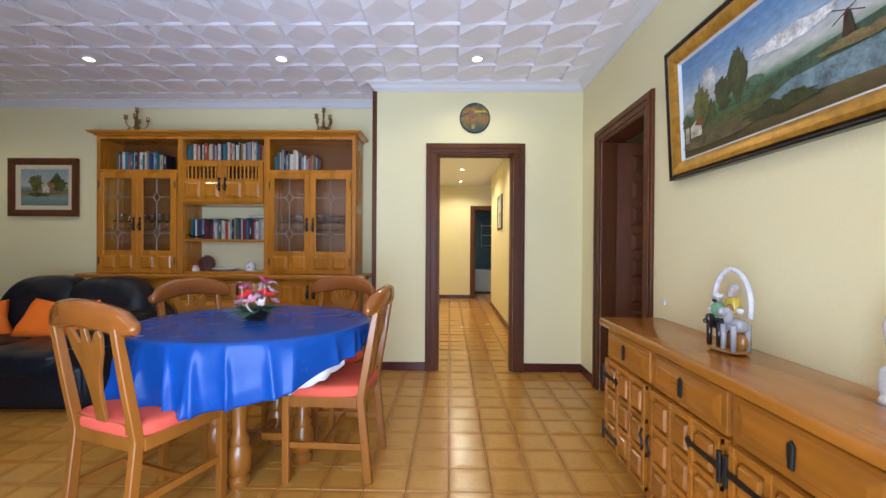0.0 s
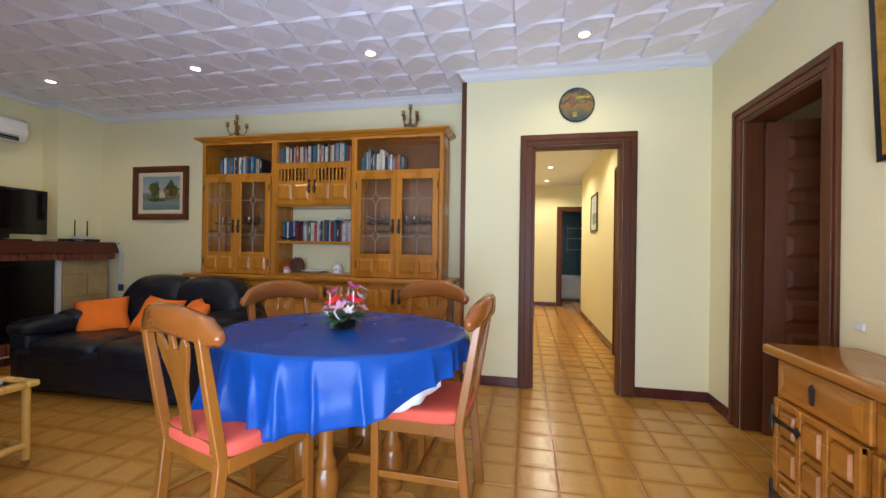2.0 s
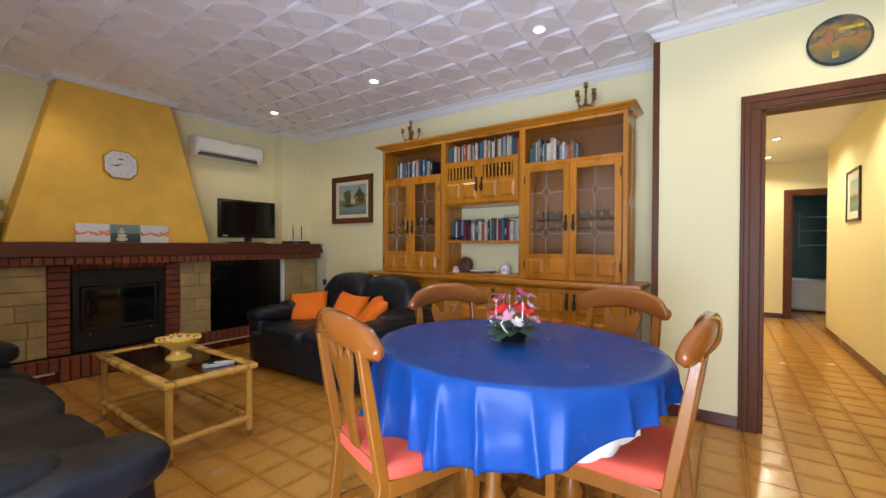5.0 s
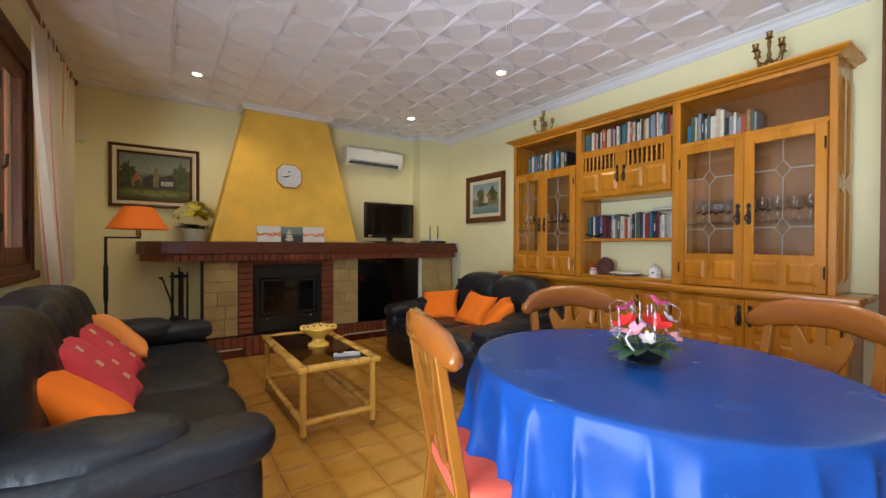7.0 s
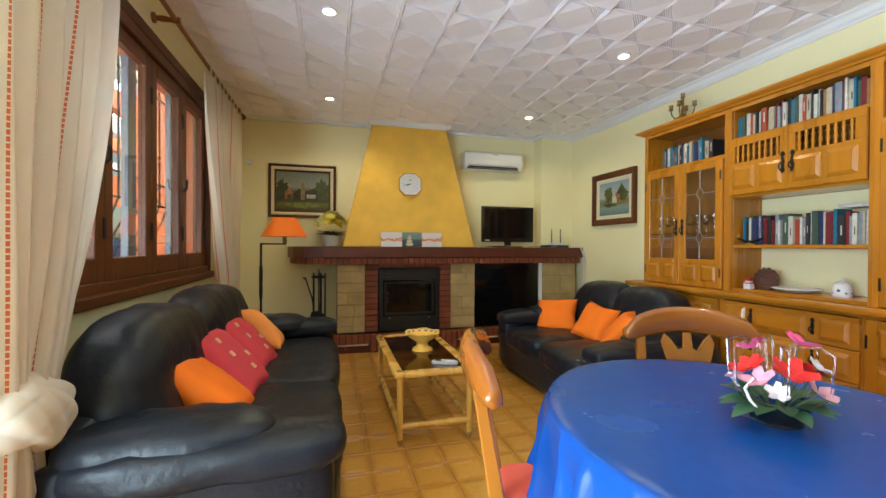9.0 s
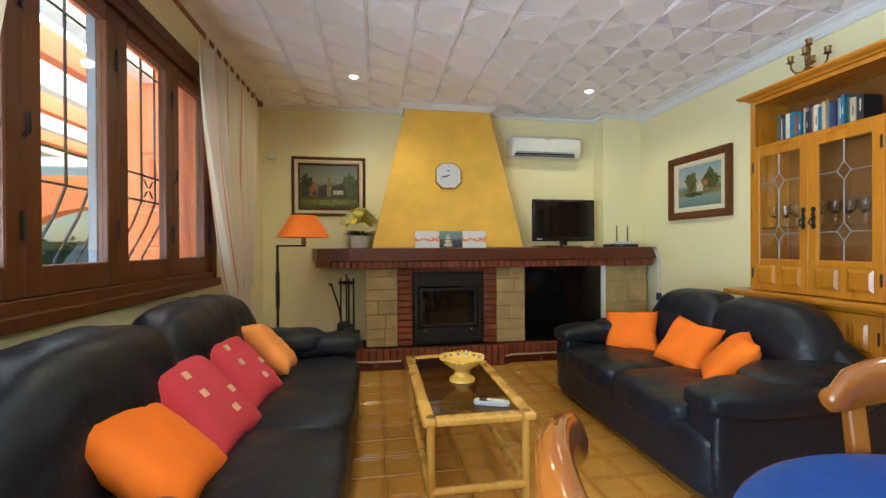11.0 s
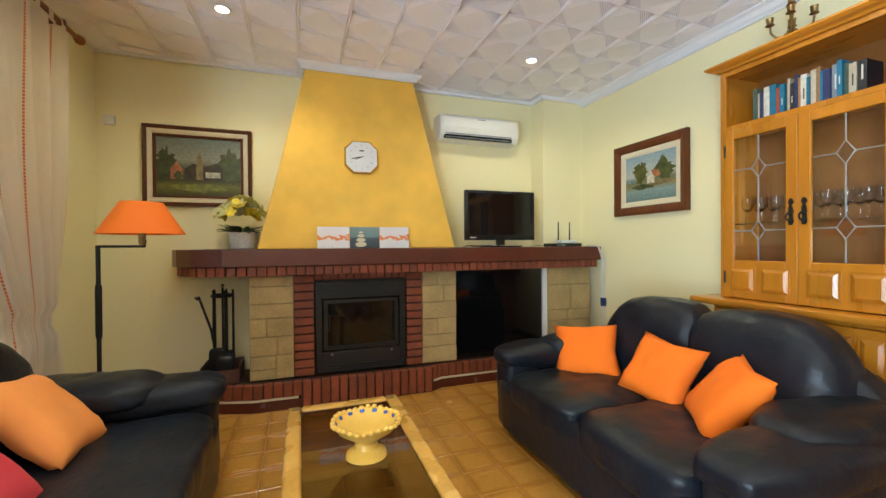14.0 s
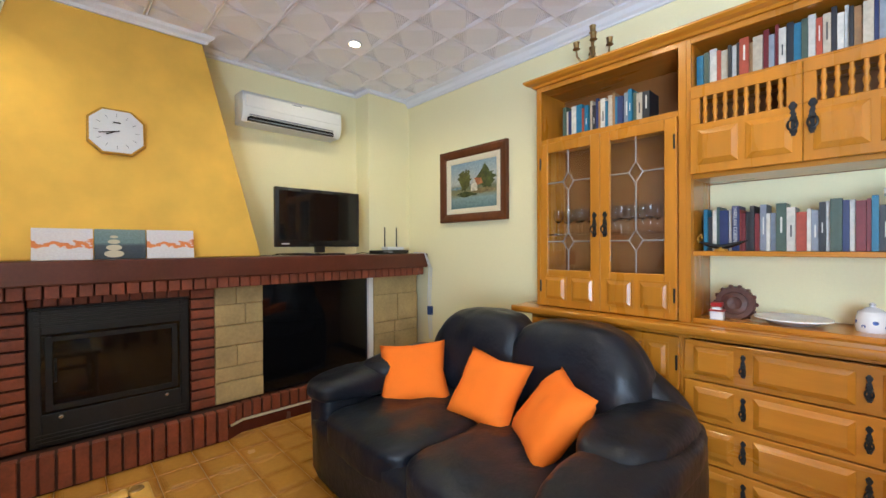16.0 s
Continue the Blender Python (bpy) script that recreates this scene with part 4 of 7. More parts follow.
# ---- coffee table ----
ct = thing("coffee_table", (-3.95, 3.43, 0), "blond wood coffee table with a smoked glass top", "coffee table")
cx0, cx1, cy0, cy1, cz = -4.50, -3.42, 3.17, 3.69, 0.45
for a, b in (((cx0, cy0, cz - 0.035), (cx1, cy0 + 0.06, cz)), ((cx0, cy1 - 0.06, cz - 0.035), (cx1, cy1, cz)), ((cx0, cy0 + 0.06, cz - 0.035), (cx0 + 0.06, cy1 - 0.06, cz)), ((cx1 - 0.06, cy0 + 0.06, cz - 0.035), (cx1, cy1 - 0.06, cz))):
    part("top_rail", one(a, b, 0.012, 3), RATTAN, ct, smooth=True)
part("pane", one((cx0 + 0.058, cy0 + 0.058, cz - 0.016), (cx1 - 0.058, cy1 - 0.058, cz - 0.008), 0), SMOKE, ct, "smoked glass pane")
for x in (cx0 + 0.04, cx1 - 0.04):
    for y in (cy0 + 0.04, cy1 - 0.04):
        part("leg", bar([(x, y, 0.04), (x, y, cz - 0.03)], 0.019, 14), RATTAN, ct, smooth=True)
        part("castor", turned([(0.008, 0.045), (0.016, 0.04), (0.018, 0.018), (0.012, 0.0)][::-1], (x, y, 0), 12), CHROME, ct, "clear castor", smooth=True)
        part("cap", turned([(0.022, cz), (0.018, cz + 0.004)], (x, y, 0), 14), BRASS, ct, smooth=True)
for p, q in (((cx0 + 0.04, cy0 + 0.04), (cx1 - 0.04, cy0 + 0.04)), ((cx0 + 0.04, cy1 - 0.04), (cx1 - 0.04, cy1 - 0.04)), ((cx0 + 0.04, cy0 + 0.04), (cx0 + 0.04, cy1 - 0.04)), ((cx1 - 0.04, cy0 + 0.04), (cx1 - 0.04, cy1 - 0.04))):
    part("lower_rail", bar([(*p, 0.115), (*q, 0.115)], 0.019, 12), RATTAN, ct, smooth=True)


# ---- fireplace ----
fp = thing("fireplace", (-5.9, 4.3, 0), "brick and sandstone fireplace with a long oxblood mantel", "fireplace")
FX = -5.76
MZ = 1.19
poly = [(XW, 2.31), (-5.98, 2.33), (-5.80, 2.40), (-5.67, 2.52), (-5.60, 2.72), (-5.60, 5.92), (-5.95, 5.92), (-5.95, 5.515), (XW, 5.515)]
part("mantel", slab(poly, (0, 0, 0.125), origin=(0, 0, MZ - 0.125), v=(0, 1, 0), bevel=0.008, seg=2), MANTEL, fp, "oxblood-stained mantel shelf")
poly2 = [(XW, 2.37), (-5.98, 2.39), (-5.82, 2.46), (-5.71, 2.56), (-5.66, 2.74), (-5.66, 5.90), (-5.95, 5.90), (-5.95, 5.515), (XW, 5.515)]
part("mantel_core", slab([(x - 0.02 if x > -5.9 else x, y) for x, y in poly2], (0, 0, 0.07), origin=(0, 0, MZ - 0.195), v=(0, 1, 0)), JOINT, fp)
line = [Vector((x, y, 0)) for x, y in poly2[:6]]
for a, b in zip(line, line[1:]):
    L = (b - a).length
    n = max(1, round(L / 0.066))
    d = (b - a) / n
    for i in range(n):
        c = a + d * (i + 0.5)
        u = d.normalized()
        w = Vector((-u.y, u.x, 0))
        bmk = boxes(((-d.length / 2 + 0.004, -0.03, MZ - 0.193), (d.length / 2 - 0.004, 0.01, MZ - 0.127)), bevel=0.003)
        M = Matrix.Translation((c.x, c.y, 0)) @ Matrix(((u.x, -u.y, 0, 0), (u.y, u.x, 0, 0), (0, 0, 1, 0), (0, 0, 0, 1)))
        part("brick", moved(bmk, M), BRICK, fp)
# core of the front
SANDJ = mat("sandy_mortar", (0.30, 0.21, 0.10), 0.85, vary=0.2, scale=20, bump=0.3)
for ya, yb in ((2.874, 3.18), (4.20, 4.506), (5.434, 5.916)):
    part("pier_core", boxes(((FX - 0.019, ya, 0.21), (FX - 0.004, yb, MZ - 0.197))), SANDJ, fp, "sandy mortar bed")
part("core", boxes(((XW, 2.87, 0.2), (FX - 0.02, 3.33, MZ - 0.19)), ((XW, 4.06, 0.2), (FX - 0.02, 4.51, MZ - 0.19)), ((XW, 5.43, 0.2), (FX - 0.02, 5.92, MZ - 0.19)), ((XW, 3.33, 0.94), (FX - 0.02, 4.06, MZ - 0.19)), ((XW, 3.33, 0.2), (-6.1, 5.43, MZ - 0.19))), JOINT, fp)
R = random.Random(5)


def stones(y0, y1, z0, z1):
    z = z0
    while z < z1 - 0.02:
        h = min(R.choice((0.10, 0.14, 0.18, 0.24)), z1 - z)
        if z1 - z - h < 0.06:
            h = z1 - z
        k = R.random()
        spans = [(y0, y1)] if k < 0.3 else [(y0, y0 + (y1 - y0) * f) for f in [R.uniform(0.35, 0.65)]]
        if len(spans) == 1 and spans[0][1] != y1:
            spans.append((spans[0][1], y1))
        for a, b in spans:
            sub = [(z, z + h)] if h < 0.17 or R.random() < 0.5 else [(z, z + h * 0.45), (z + h * 0.45, z + h)]
            for p, q in sub:
                o = R.uniform(0.001, 0.010)
                part("stone", one((FX - 0.03, a + 0.002, p + 0.002), (FX + o, b - 0.002, q - 0.002), 0.006, 2), STONE, fp)
        z += h


stones(2.87, 3.18, 0.21, 0.99)
stones(4.20, 4.51, 0.21, 0.99)
stones(5.44, 5.92, 0.21, 0.99)
for y0, y1 in ((3.18, 3.33), (4.06, 4.20)):
    n = 12
    for i in range(n):
        z = 0.21 + i * 0.78 / n
        part("brick", one((FX - 0.03, y0 + 0.003, z + 0.006), (FX + 0.012, y1 - 0.003, z + 0.78 / n - 0.006), 0.003), BRICK, fp)
n = 12
for i in range(n):
    y = 3.33 + i * 0.73 / n
    part("brick", one((FX - 0.03, y + 0.004, 0.948), (FX + 0.006, y + 0.73 / n - 0.004, 0.993), 0.003), BRICK, fp)
# hearth
part("hearth", slab([(XW, 2.45), (-5.86, 2.55), (-5.74, 2.70), (-5.68, 2.90), (-5.66, 4.25), (-5.72, 4.35), (-5.72, 5.92), (XW, 5.5)], (0, 0, 0.10), origin=(0, 0, 0.095), v=(0, 1, 0)), JOINT, fp)
hl = [Vector(p) for p in ((-6.0, 2.50, 0), (-5.86, 2.55, 0), (-5.74, 2.70, 0), (-5.68, 2.90, 0), (-5.66, 4.25, 0), (-5.72, 4.35, 0), (-5.72, 5.92, 0))]
for a, b in zip(hl, hl[1:]):
    n = max(1, round((b - a).length / 0.066))
    d = (b - a) / n
    u = d.normalized()
    for i in range(n):
        c = a + d * (i + 0.5)
        mid_part = 3.22 < c.y < 4.25
        bmk = boxes(((-d.length / 2 + 0.006, -0.026 if mid_part else -0.016, 0.012 if mid_part else 0.098), (d.length / 2 - 0.006, 0.03, 0.205)), bevel=0.004)
        M = Matrix.Translation((c.x, c.y, 0)) @ Matrix(((u.x, -u.y, 0, 0), (u.y, u.x, 0, 0), (0, 0, 1, 0), (0, 0, 0, 1)))
        part("brick", moved(bmk, M), BRICK, fp)
for strip in ([(XW, 2.43), (-5.85, 2.535), (-5.73, 2.69), (-5.667, 2.90), (-5.662, 3.21), (XW, 3.21)], [(XW, 4.27), (-5.66, 4.27), (-5.706, 4.355), (-5.706, 5.93), (XW, 5.5)]):
    part("mortar_strip", slab(strip, (0, 0, 0.014), origin=(0, 0, 0.081), v=(0, 1, 0)), CREAM, fp, "pale mortar strip")
part("plinth", slab([(XW, 2.45), (-5.86, 2.55), (-5.74, 2.70), (-5.675, 2.90), (-5.655, 4.25), (-5.715, 4.355), (-5.715, 5.93), (XW, 5.5)], (0, 0, 0.075), origin=(0, 0, 0.002), v=(0, 1, 0)), SKIRT, fp, "oxblood tile plinth")
part("joint_bed", boxes(((-5.75, 3.225, 0.003), (-5.662, 4.245, 0.196))), JOINT, fp)
# stove insert
ov = part("stove", boxes(((-6.1, 3.335, 0.205), (FX - 0.004, 4.055, 0.94)), bevel=0.004), IRON, fp, "black cast-iron stove insert")
for a, b in (((FX, 3.34, 0.215), (FX + 0.02, 3.385, 0.93)), ((FX, 4.005, 0.215), (FX + 0.02, 4.05, 0.93)), ((FX, 3.385, 0.80), (FX + 0.02, 4.005, 0.93)), ((FX, 3.385, 0.215), (FX + 0.02, 4.005, 0.38))):
    part("door_rail", one(a, b, 0.004, 1), IRON, ov)
part("stove_pane", one((FX + 0.001, 3.385, 0.38), (FX + 0.006, 4.005, 0.80), 0), BLACKG, ov, "sooty glass pane")
for a, b in (((FX + 0.007, 3.40, 0.395), (FX + 0.016, 3.43, 0.785)), ((FX + 0.007, 3.96, 0.395), (FX + 0.016, 3.99, 0.785)), ((FX + 0.007, 3.43, 0.76), (FX + 0.016, 3.96, 0.785)), ((FX + 0.007, 3.43, 0.395), (FX + 0.016, 3.96, 0.425))):
    part("pane_frame", one(a, b, 0.003, 1), IRON, ov)
for z in (0.835, 0.855, 0.875, 0.895, 0.23, 0.25, 0.27):
    part("louvre", one((FX + 0.018, 3.36, z), (FX + 0.028, 4.03, z + 0.010), 0.002), IRON, ov)
for y in (3.46, 3.93):
    part("knob", turned([(0.011, 0), (0.011, 0.012), (0.007, 0.016)], (FX + 0.02, y, 0.36), 12, "x"), CHROME, ov, smooth=True)
part("stove_handle", bar([(FX + 0.02, 3.44, 0.55), (FX + 0.045, 3.44, 0.56), (FX + 0.045, 3.44, 0.66), (FX + 0.02, 3.44, 0.67)], 0.006), IRON, ov, smooth=True)
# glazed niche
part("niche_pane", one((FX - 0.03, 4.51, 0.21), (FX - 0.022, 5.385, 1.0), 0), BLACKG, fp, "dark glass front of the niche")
part("niche_trim", one((FX - 0.03, 5.385, 0.21), (FX + 0.006, 5.43, 1.0), 0.002), PLAST, fp, "white strip beside the niche")
# hood
hd = thing("chimney_hood", (-5.95, 3.72, MZ), "tapering ochre plaster chimney hood with a white cornice", "chimney hood")
bm = bmesh.new()
b0 = [(-5.755, 2.93), (-5.755, 4.50), (XW, 4.50), (XW, 2.93)]
t0 = [(-5.915, 3.28), (-5.915, 4.18), (XW, 4.18), (XW, 3.28)]
vb = [bm.verts.new((x, y, MZ)) for x, y in b0]
vt = [bm.verts.new((x, y, 2.64)) for x, y in t0]
bm.faces.new(vb[::-1])
bm.faces.new(vt)
for i in range(4):
    bm.faces.new((vb[i], vb[(i + 1) % 4], vt[(i + 1) % 4], vt[i]))
bmesh.ops.recalc_face_normals(bm, faces=bm.faces[:])
bmesh.ops.bevel(bm, geom=bm.edges[:], offset=0.012, segments=3, profile=0.5, affect="EDGES")
part("hood", bm, HOOD, hd, smooth=True)
bm = bmesh.new()
pr = [(0, 0), (0.015, 0), (0.022, 0.02), (0.045, 0.035), (0.055, 0.05), (0.055, 0.055), (0, 0.055)]
rows = []
for px, py, nx, ny in ((XW, 3.27, 0, -1), (-5.912, 3.27, 1, -1), (-5.912, 4.19, 1, 1), (XW, 4.19, 0, 1)):
    rows.append([bm.verts.new((px + nx * a, py + ny * a, 2.633 + b)) for a, b in pr])
for r, s in zip(rows, rows[1:]):
    for k in range(len(pr)):
        m = (k + 1) % len(pr)
        bm.faces.new((r[k], s[k], s[m], r[m]))
bmesh.ops.recalc_face_normals(bm, faces=bm.faces[:])
part("hood_cornice", bm, WHITE, hd, "white plaster cornice")


# ---- sideboard ----
SX, SY0, SY1, SZ = 0.14, 2.48, 4.02, 0.77
sb = thing("sideboard", (0.3, 3.2, 0), "carved oak sideboard with iron strap hinges", "sideboard")
part("top", one((SX - 0.045, SY0 - 0.03, SZ - 0.045), (XE - 0.014, SY1 + 0.03, SZ), 0.014, 3), OAKY, sb, smooth=True)
part("body", one((SX + 0.006, SY0, 0.05), (XE - 0.014, SY1, SZ - 0.045), 0.003), OAKY, sb)
part("plinth", one((SX + 0.03, SY0 + 0.02, 0), (XE - 0.02, SY1 - 0.02, 0.05), 0.003), OAKY, sb)
cw = (SY1 - SY0 - 0.10) / 3
for k in range(3):
    y1 = SY1 - 0.03 - k * (cw + 0.02)
    y0 = y1 - cw
    part("stile", one((SX, y1 - 0.0, 0.05), (SX + 0.01, y1 + 0.02, SZ - 0.045), 0.003), OAKY, sb)
    d = part("drawer", one((SX - 0.014, y0 + 0.004, 0.565), (SX + 0.008, y1 - 0.004, SZ - 0.058), 0.004), OAKY, sb)
    bm = bmesh.new()
    raised(bm, (SX - 0.0145, y0 + 0.03, 0.59), (SX - 0.0145, y1 - 0.03, SZ - 0.075), (-1, 0, 0), 0.010, 0.03)
    part("panel", bm, OAKY, d)
    yc = (y0 + y1) / 2
    part("handle", slab([(-0.008, -0.04), (0.008, -0.04), (0.011, 0.022), (0.0, 0.034), (-0.011, 0.022)], (-0.010, 0, 0), origin=(SX - 0.026, yc, 0.645), u=(0, 1, 0), bevel=0.002), IRON, d, "black iron drop pull")
    d = part("door", one((SX - 0.014, y0 + 0.004, 0.07), (SX + 0.008, y1 - 0.004, 0.555), 0.004), OAKY, sb)
    for r in range(3):
        for c in range(3):
            ya, yb = y0 + 0.025 + c * (cw - 0.05) / 3, y0 + 0.025 + (c + 1) * (cw - 0.05) / 3
            za, zb = 0.095 + r * 0.15, 0.095 + (r + 1) * 0.15
            bm = bmesh.new()
            raised(bm, (SX - 0.0145, ya + 0.024, za + 0.024), (SX - 0.0145, yb - 0.024, zb - 0.024), (-1, 0, 0), 0.022, 0.010)
            part("panel", bm, OAKY, d)
    for c in range(4):
        yr = y0 + 0.025 + c * (cw - 0.05) / 3
        part("muntin", one((SX - 0.034, yr - 0.013, 0.082), (SX - 0.013, yr + 0.013, 0.558), 0.003), OAKY, d)
        zr = 0.095 + c * 0.15
        part("cross_rail", one((SX - 0.031, y0 + 0.012, zr - 0.012), (SX - 0.013, y1 - 0.012, zr + 0.012), 0.003), OAKY, d)
    hs = 1 if k % 2 == 0 else -1
    hy = y1 - 0.006 if hs > 0 else y0 + 0.006
    for z in (0.16, 0.47):
        bm = bmesh.new()
        prism(bm, [(0, -0.012), (-0.15, -0.008), (-0.165, -0.022), (-0.185, 0), (-0.165, 0.022), (-0.15, 0.008), (0, 0.012)] if hs > 0 else [(0, -0.012), (0.15, -0.008), (0.165, -0.022), (0.185, 0), (0.165, 0.022), (0.15, 0.008), (0, 0.012)], (-0.005, 0, 0), origin=(SX - 0.0345, hy, z), u=(0, 1, 0))
        tube(bm, [(SX - 0.036, hy, z - 0.05), (SX - 0.036, hy, z + 0.05)], 0.008, 8)
        part("strap_hinge", bm, IRON, d, "black iron strap hinge")
    ky = y0 + 0.02 if hs > 0 else y1 - 0.02
    part("latch", bar([(SX - 0.038, ky, 0.36), (SX - 0.044, ky + 0.01, 0.33), (SX - 0.04, ky - 0.008, 0.29), (SX - 0.038, ky + 0.005, 0.265)], 0.005, 6), IRON, d, "wavy iron latch", smooth=True)


# ---- books and things in the wall unit ----
RB = random.Random(11)
BOOKC = [(0.015, 0.13, 0.22), (0.42, 0.36, 0.28), (0.15, 0.014, 0.018), (0.02, 0.03, 0.10), (0.52, 0.49, 0.44), (0.02, 0.02, 0.024), (0.26, 0.14, 0.06), (0.05, 0.08, 0.06), (0.20, 0.22, 0.26), (0.32, 0.05, 0.025)]
BOOKM = [mat("book_cover", c, 0.45, vary=0.15, scale=30, bump=0.05) for c in BOOKC]
PAGES = mat("book_pages", (0.62, 0.55, 0.42), 0.8, vary=0.1, scale=90, stretch=(20, 1, 1), bump=0.1)
BAND = mat("pale_spine_lettering", (0.62, 0.60, 0.55), 0.6, vary=0.05, bump=0.0)
DBAND = mat("dark_spine_lettering", (0.03, 0.03, 0.04), 0.6, vary=0.05, bump=0.0)


def book(x, w, h, d, y, z, ci, lean=0.0):
    """An upright book: cover, page block and a few plain bars for its lettering."""
    e = thing("book", (x, y, z), {0: "teal", 1: "beige", 2: "wine red", 3: "navy", 4: "off-white", 5: "black", 6: "tan", 7: "dark green", 8: "slate", 9: "orange-red"}[ci] + " book standing on the wall-unit shelf", "book", "books")
    bm = bmesh.new()
    t = 0.0025
    box(bm, (x, y, z), (x + t, y + d, z + h))
    box(bm, (x + w - t, y, z), (x + w, y + d, z + h))
    box(bm, (x + t, y, z), (x + w - t, y + t, z + h), 0)
    a = part("cover", bm, BOOKM[ci], e)
    b = part("pages", boxes(((x + t, y + t, z + 0.003), (x + w - t, y + d - 0.004, z + h - 0.004))), PAGES, e)
    light = sum(BOOKC[ci]) > 0.9
    if w > 0.016 and RB.random() < 0.38:
        bm = bmesh.new()
        z0 = z + h * RB.uniform(0.3, 0.45)
        box(bm, (x + w * 0.42, y - 0.0006, z0), (x + w * 0.62, y, z0 + h * RB.uniform(0.2, 0.45)))
        part("lettering", bm, DBAND if light else BAND, e)
    if lean:
        e.matrix_basis = pose(x, y, z, 0, lean, 0)
    return e


def shelf_of_books(x0, x1, z, hmax, y, d, kinds, hmin=0.15, jump=0.0):
    x = x0
    i = 0
    while x < x1 - 0.012:
        w = min(RB.choice((0.012, 0.016, 0.019, 0.023, 0.028, 0.034)), x1 - x)
        h = RB.uniform(hmin, hmax)
        ci = kinds[i % len(kinds)] if RB.random() < 0.75 else RB.randrange(len(BOOKC))
        book(x, w, h, d, y + RB.uniform(0, 0.02), z, ci)
        x += w + 0.0012
        i += 1


shelf_of_books(-4.09, -3.58, 1.901, 0.20, HF + 0.05, 0.13, [0, 1, 3, 4, 0, 8, 0, 7, 1, 5, 3, 9, 4], 0.155)
shelf_of_books(-3.37, -2.60, 2.001, 0.20, HF + 0.05, 0.13, [0, 7, 4, 9, 1, 5, 4, 2, 5, 6, 1, 3, 8, 2, 4, 5], 0.15)
shelf_of_books(-2.50, -2.08, 1.901, 0.215, HF + 0.05, 0.13, [4, 6, 9, 4, 1, 8, 0, 4, 1, 4, 5, 6], 0.12)
shelf_of_books(-3.35, -2.60, 1.226, 0.215, HF + 0.08, 0.13, [8, 5, 4, 7, 3, 4, 4, 2, 5, 5, 2, 8, 4, 8, 4, 4, 9, 4], 0.16)
# a book lying flat on the row
e = thing("book", (-2.68, HF + 0.08, 1.445), "pale paperback lying flat on upright books", "book", "books")
part("cover", one((-2.76, HF + 0.07, 1.443), (-2.60, HF + 0.20, 1.465), 0.001, 1), BOOKM[4], e)
# the legible spine
fc = bpy.data.curves.new("lettering", "FONT")
fc.body, fc.size, fc.extrude = "HARLAN COBEN", 0.021, 0.0004
fo = new("lettering", fc)
spine = thing("book", (-3.215, HF + 0.07, 1.226), "navy paperback with white author lettering on its spine", "book", "books")
part("cover", one((-3.235, HF + 0.075, 1.226), (-3.208, HF + 0.21, 1.432), 0.001, 1), BOOKM[3], spine)
bpy.context.view_layer.update()
me = bpy.data.meshes.new_from_object(fo)
bpy.data.objects.remove(fo)
me.materials.append(BAND)
lt = new("lettering", me)
lt.parent = spine
lt.matrix_parent_inverse = spine.matrix_basis.inverted()
lt.matrix_basis = pose(-3.229, HF + 0.0742, 1.425, 90, 90, 0)


def wine_glass(x, y, z):
    e = thing("wine_glass", (x, y, z), "clear stemmed wine glass on the cabinet shelf", "wine glass", "wine glasses")
    part("bowl", turned([(0.028, 0.0), (0.028, 0.002), (0.004, 0.006), (0.004, 0.065), (0.02, 0.08), (0.031, 0.11), (0.028, 0.15), (0.0265, 0.15), (0.029, 0.11), (0.018, 0.082), (0.003, 0.078)], (x, y, z), 14), GLASS, e, smooth=True)
    return e


g0 = None
for bx in (HXS[0] + 0.10, HXS[2] + 0.12):
    for i in range(9):
        for yy in (0.09, 0.19):
            m = pose(bx + i * 0.078, HF + yy, 1.326)
            if g0 is None:
                g0 = wine_glass(bx, HF + yy, 1.326)
            else:
                copy_thing(g0, m)

e = thing("plate", (-3.03, 5.82, 0.886), "white china plate lying on the wall-unit ledge", "plate")
part("plate_body", turned([(0.055, 0.0), (0.05, 0.016), (0.09, 0.030), (0.135, 0.046), (0.133, 0.051), (0.09, 0.038), (0.03, 0.026)], (-3.03, 5.80, 0.886), 32), EMPTYW, e, smooth=True)
e = thing("lidded_jar", (-2.79, 5.82, 0.886), "white and blue china jar with a lid", "jar")
j = part("jar", turned([(0.035, 0), (0.045, 0.01), (0.05, 0.04), (0.048, 0.08), (0.042, 0.092)], (-2.79, 5.82, 0.886), 24), EMPTYW, e, smooth=True)
part("lid", turned([(0.044, 0.092), (0.042, 0.10), (0.02, 0.115), (0.008, 0.12), (0.01, 0.13), (0.004, 0.136)], (-2.79, 5.82, 0.886), 24), EMPTYW, e, smooth=True)
for k in range(9):
    a = k * 0.7
    part("motif", moved(turned([(0.010, 0.0), (0.007, 0.002)], (0, 0, 0), 8, "x"), pose(-2.79 + 0.0475 * math.cos(a), 5.82 + 0.0475 * math.sin(a), 0.93 + 0.016 * (k % 2), 0, 0, math.degrees(a))), BLUEC, j)
e = thing("carved_wheel", (-3.24, 5.80, 0.886), "dark carved wooden disc standing on edge", "ornament")
WOODD = mat("dark_carved_wood", (0.09, 0.035, 0.025), 0.5, vary=0.3, scale=30, bump=0.3)
part("disc", moved(turned([(0.02, -0.012), (0.03, -0.018), (0.05, -0.012), (0.055, -0.02), (0.075, -0.02), (0.082, 0), (0.078, 0.02), (0.0, 0.02)][:7], (0, 0, 0), 26, "y"), pose(-3.24, 5.82, 0.975, -8, 0, 0)), WOODD, e, smooth=True)
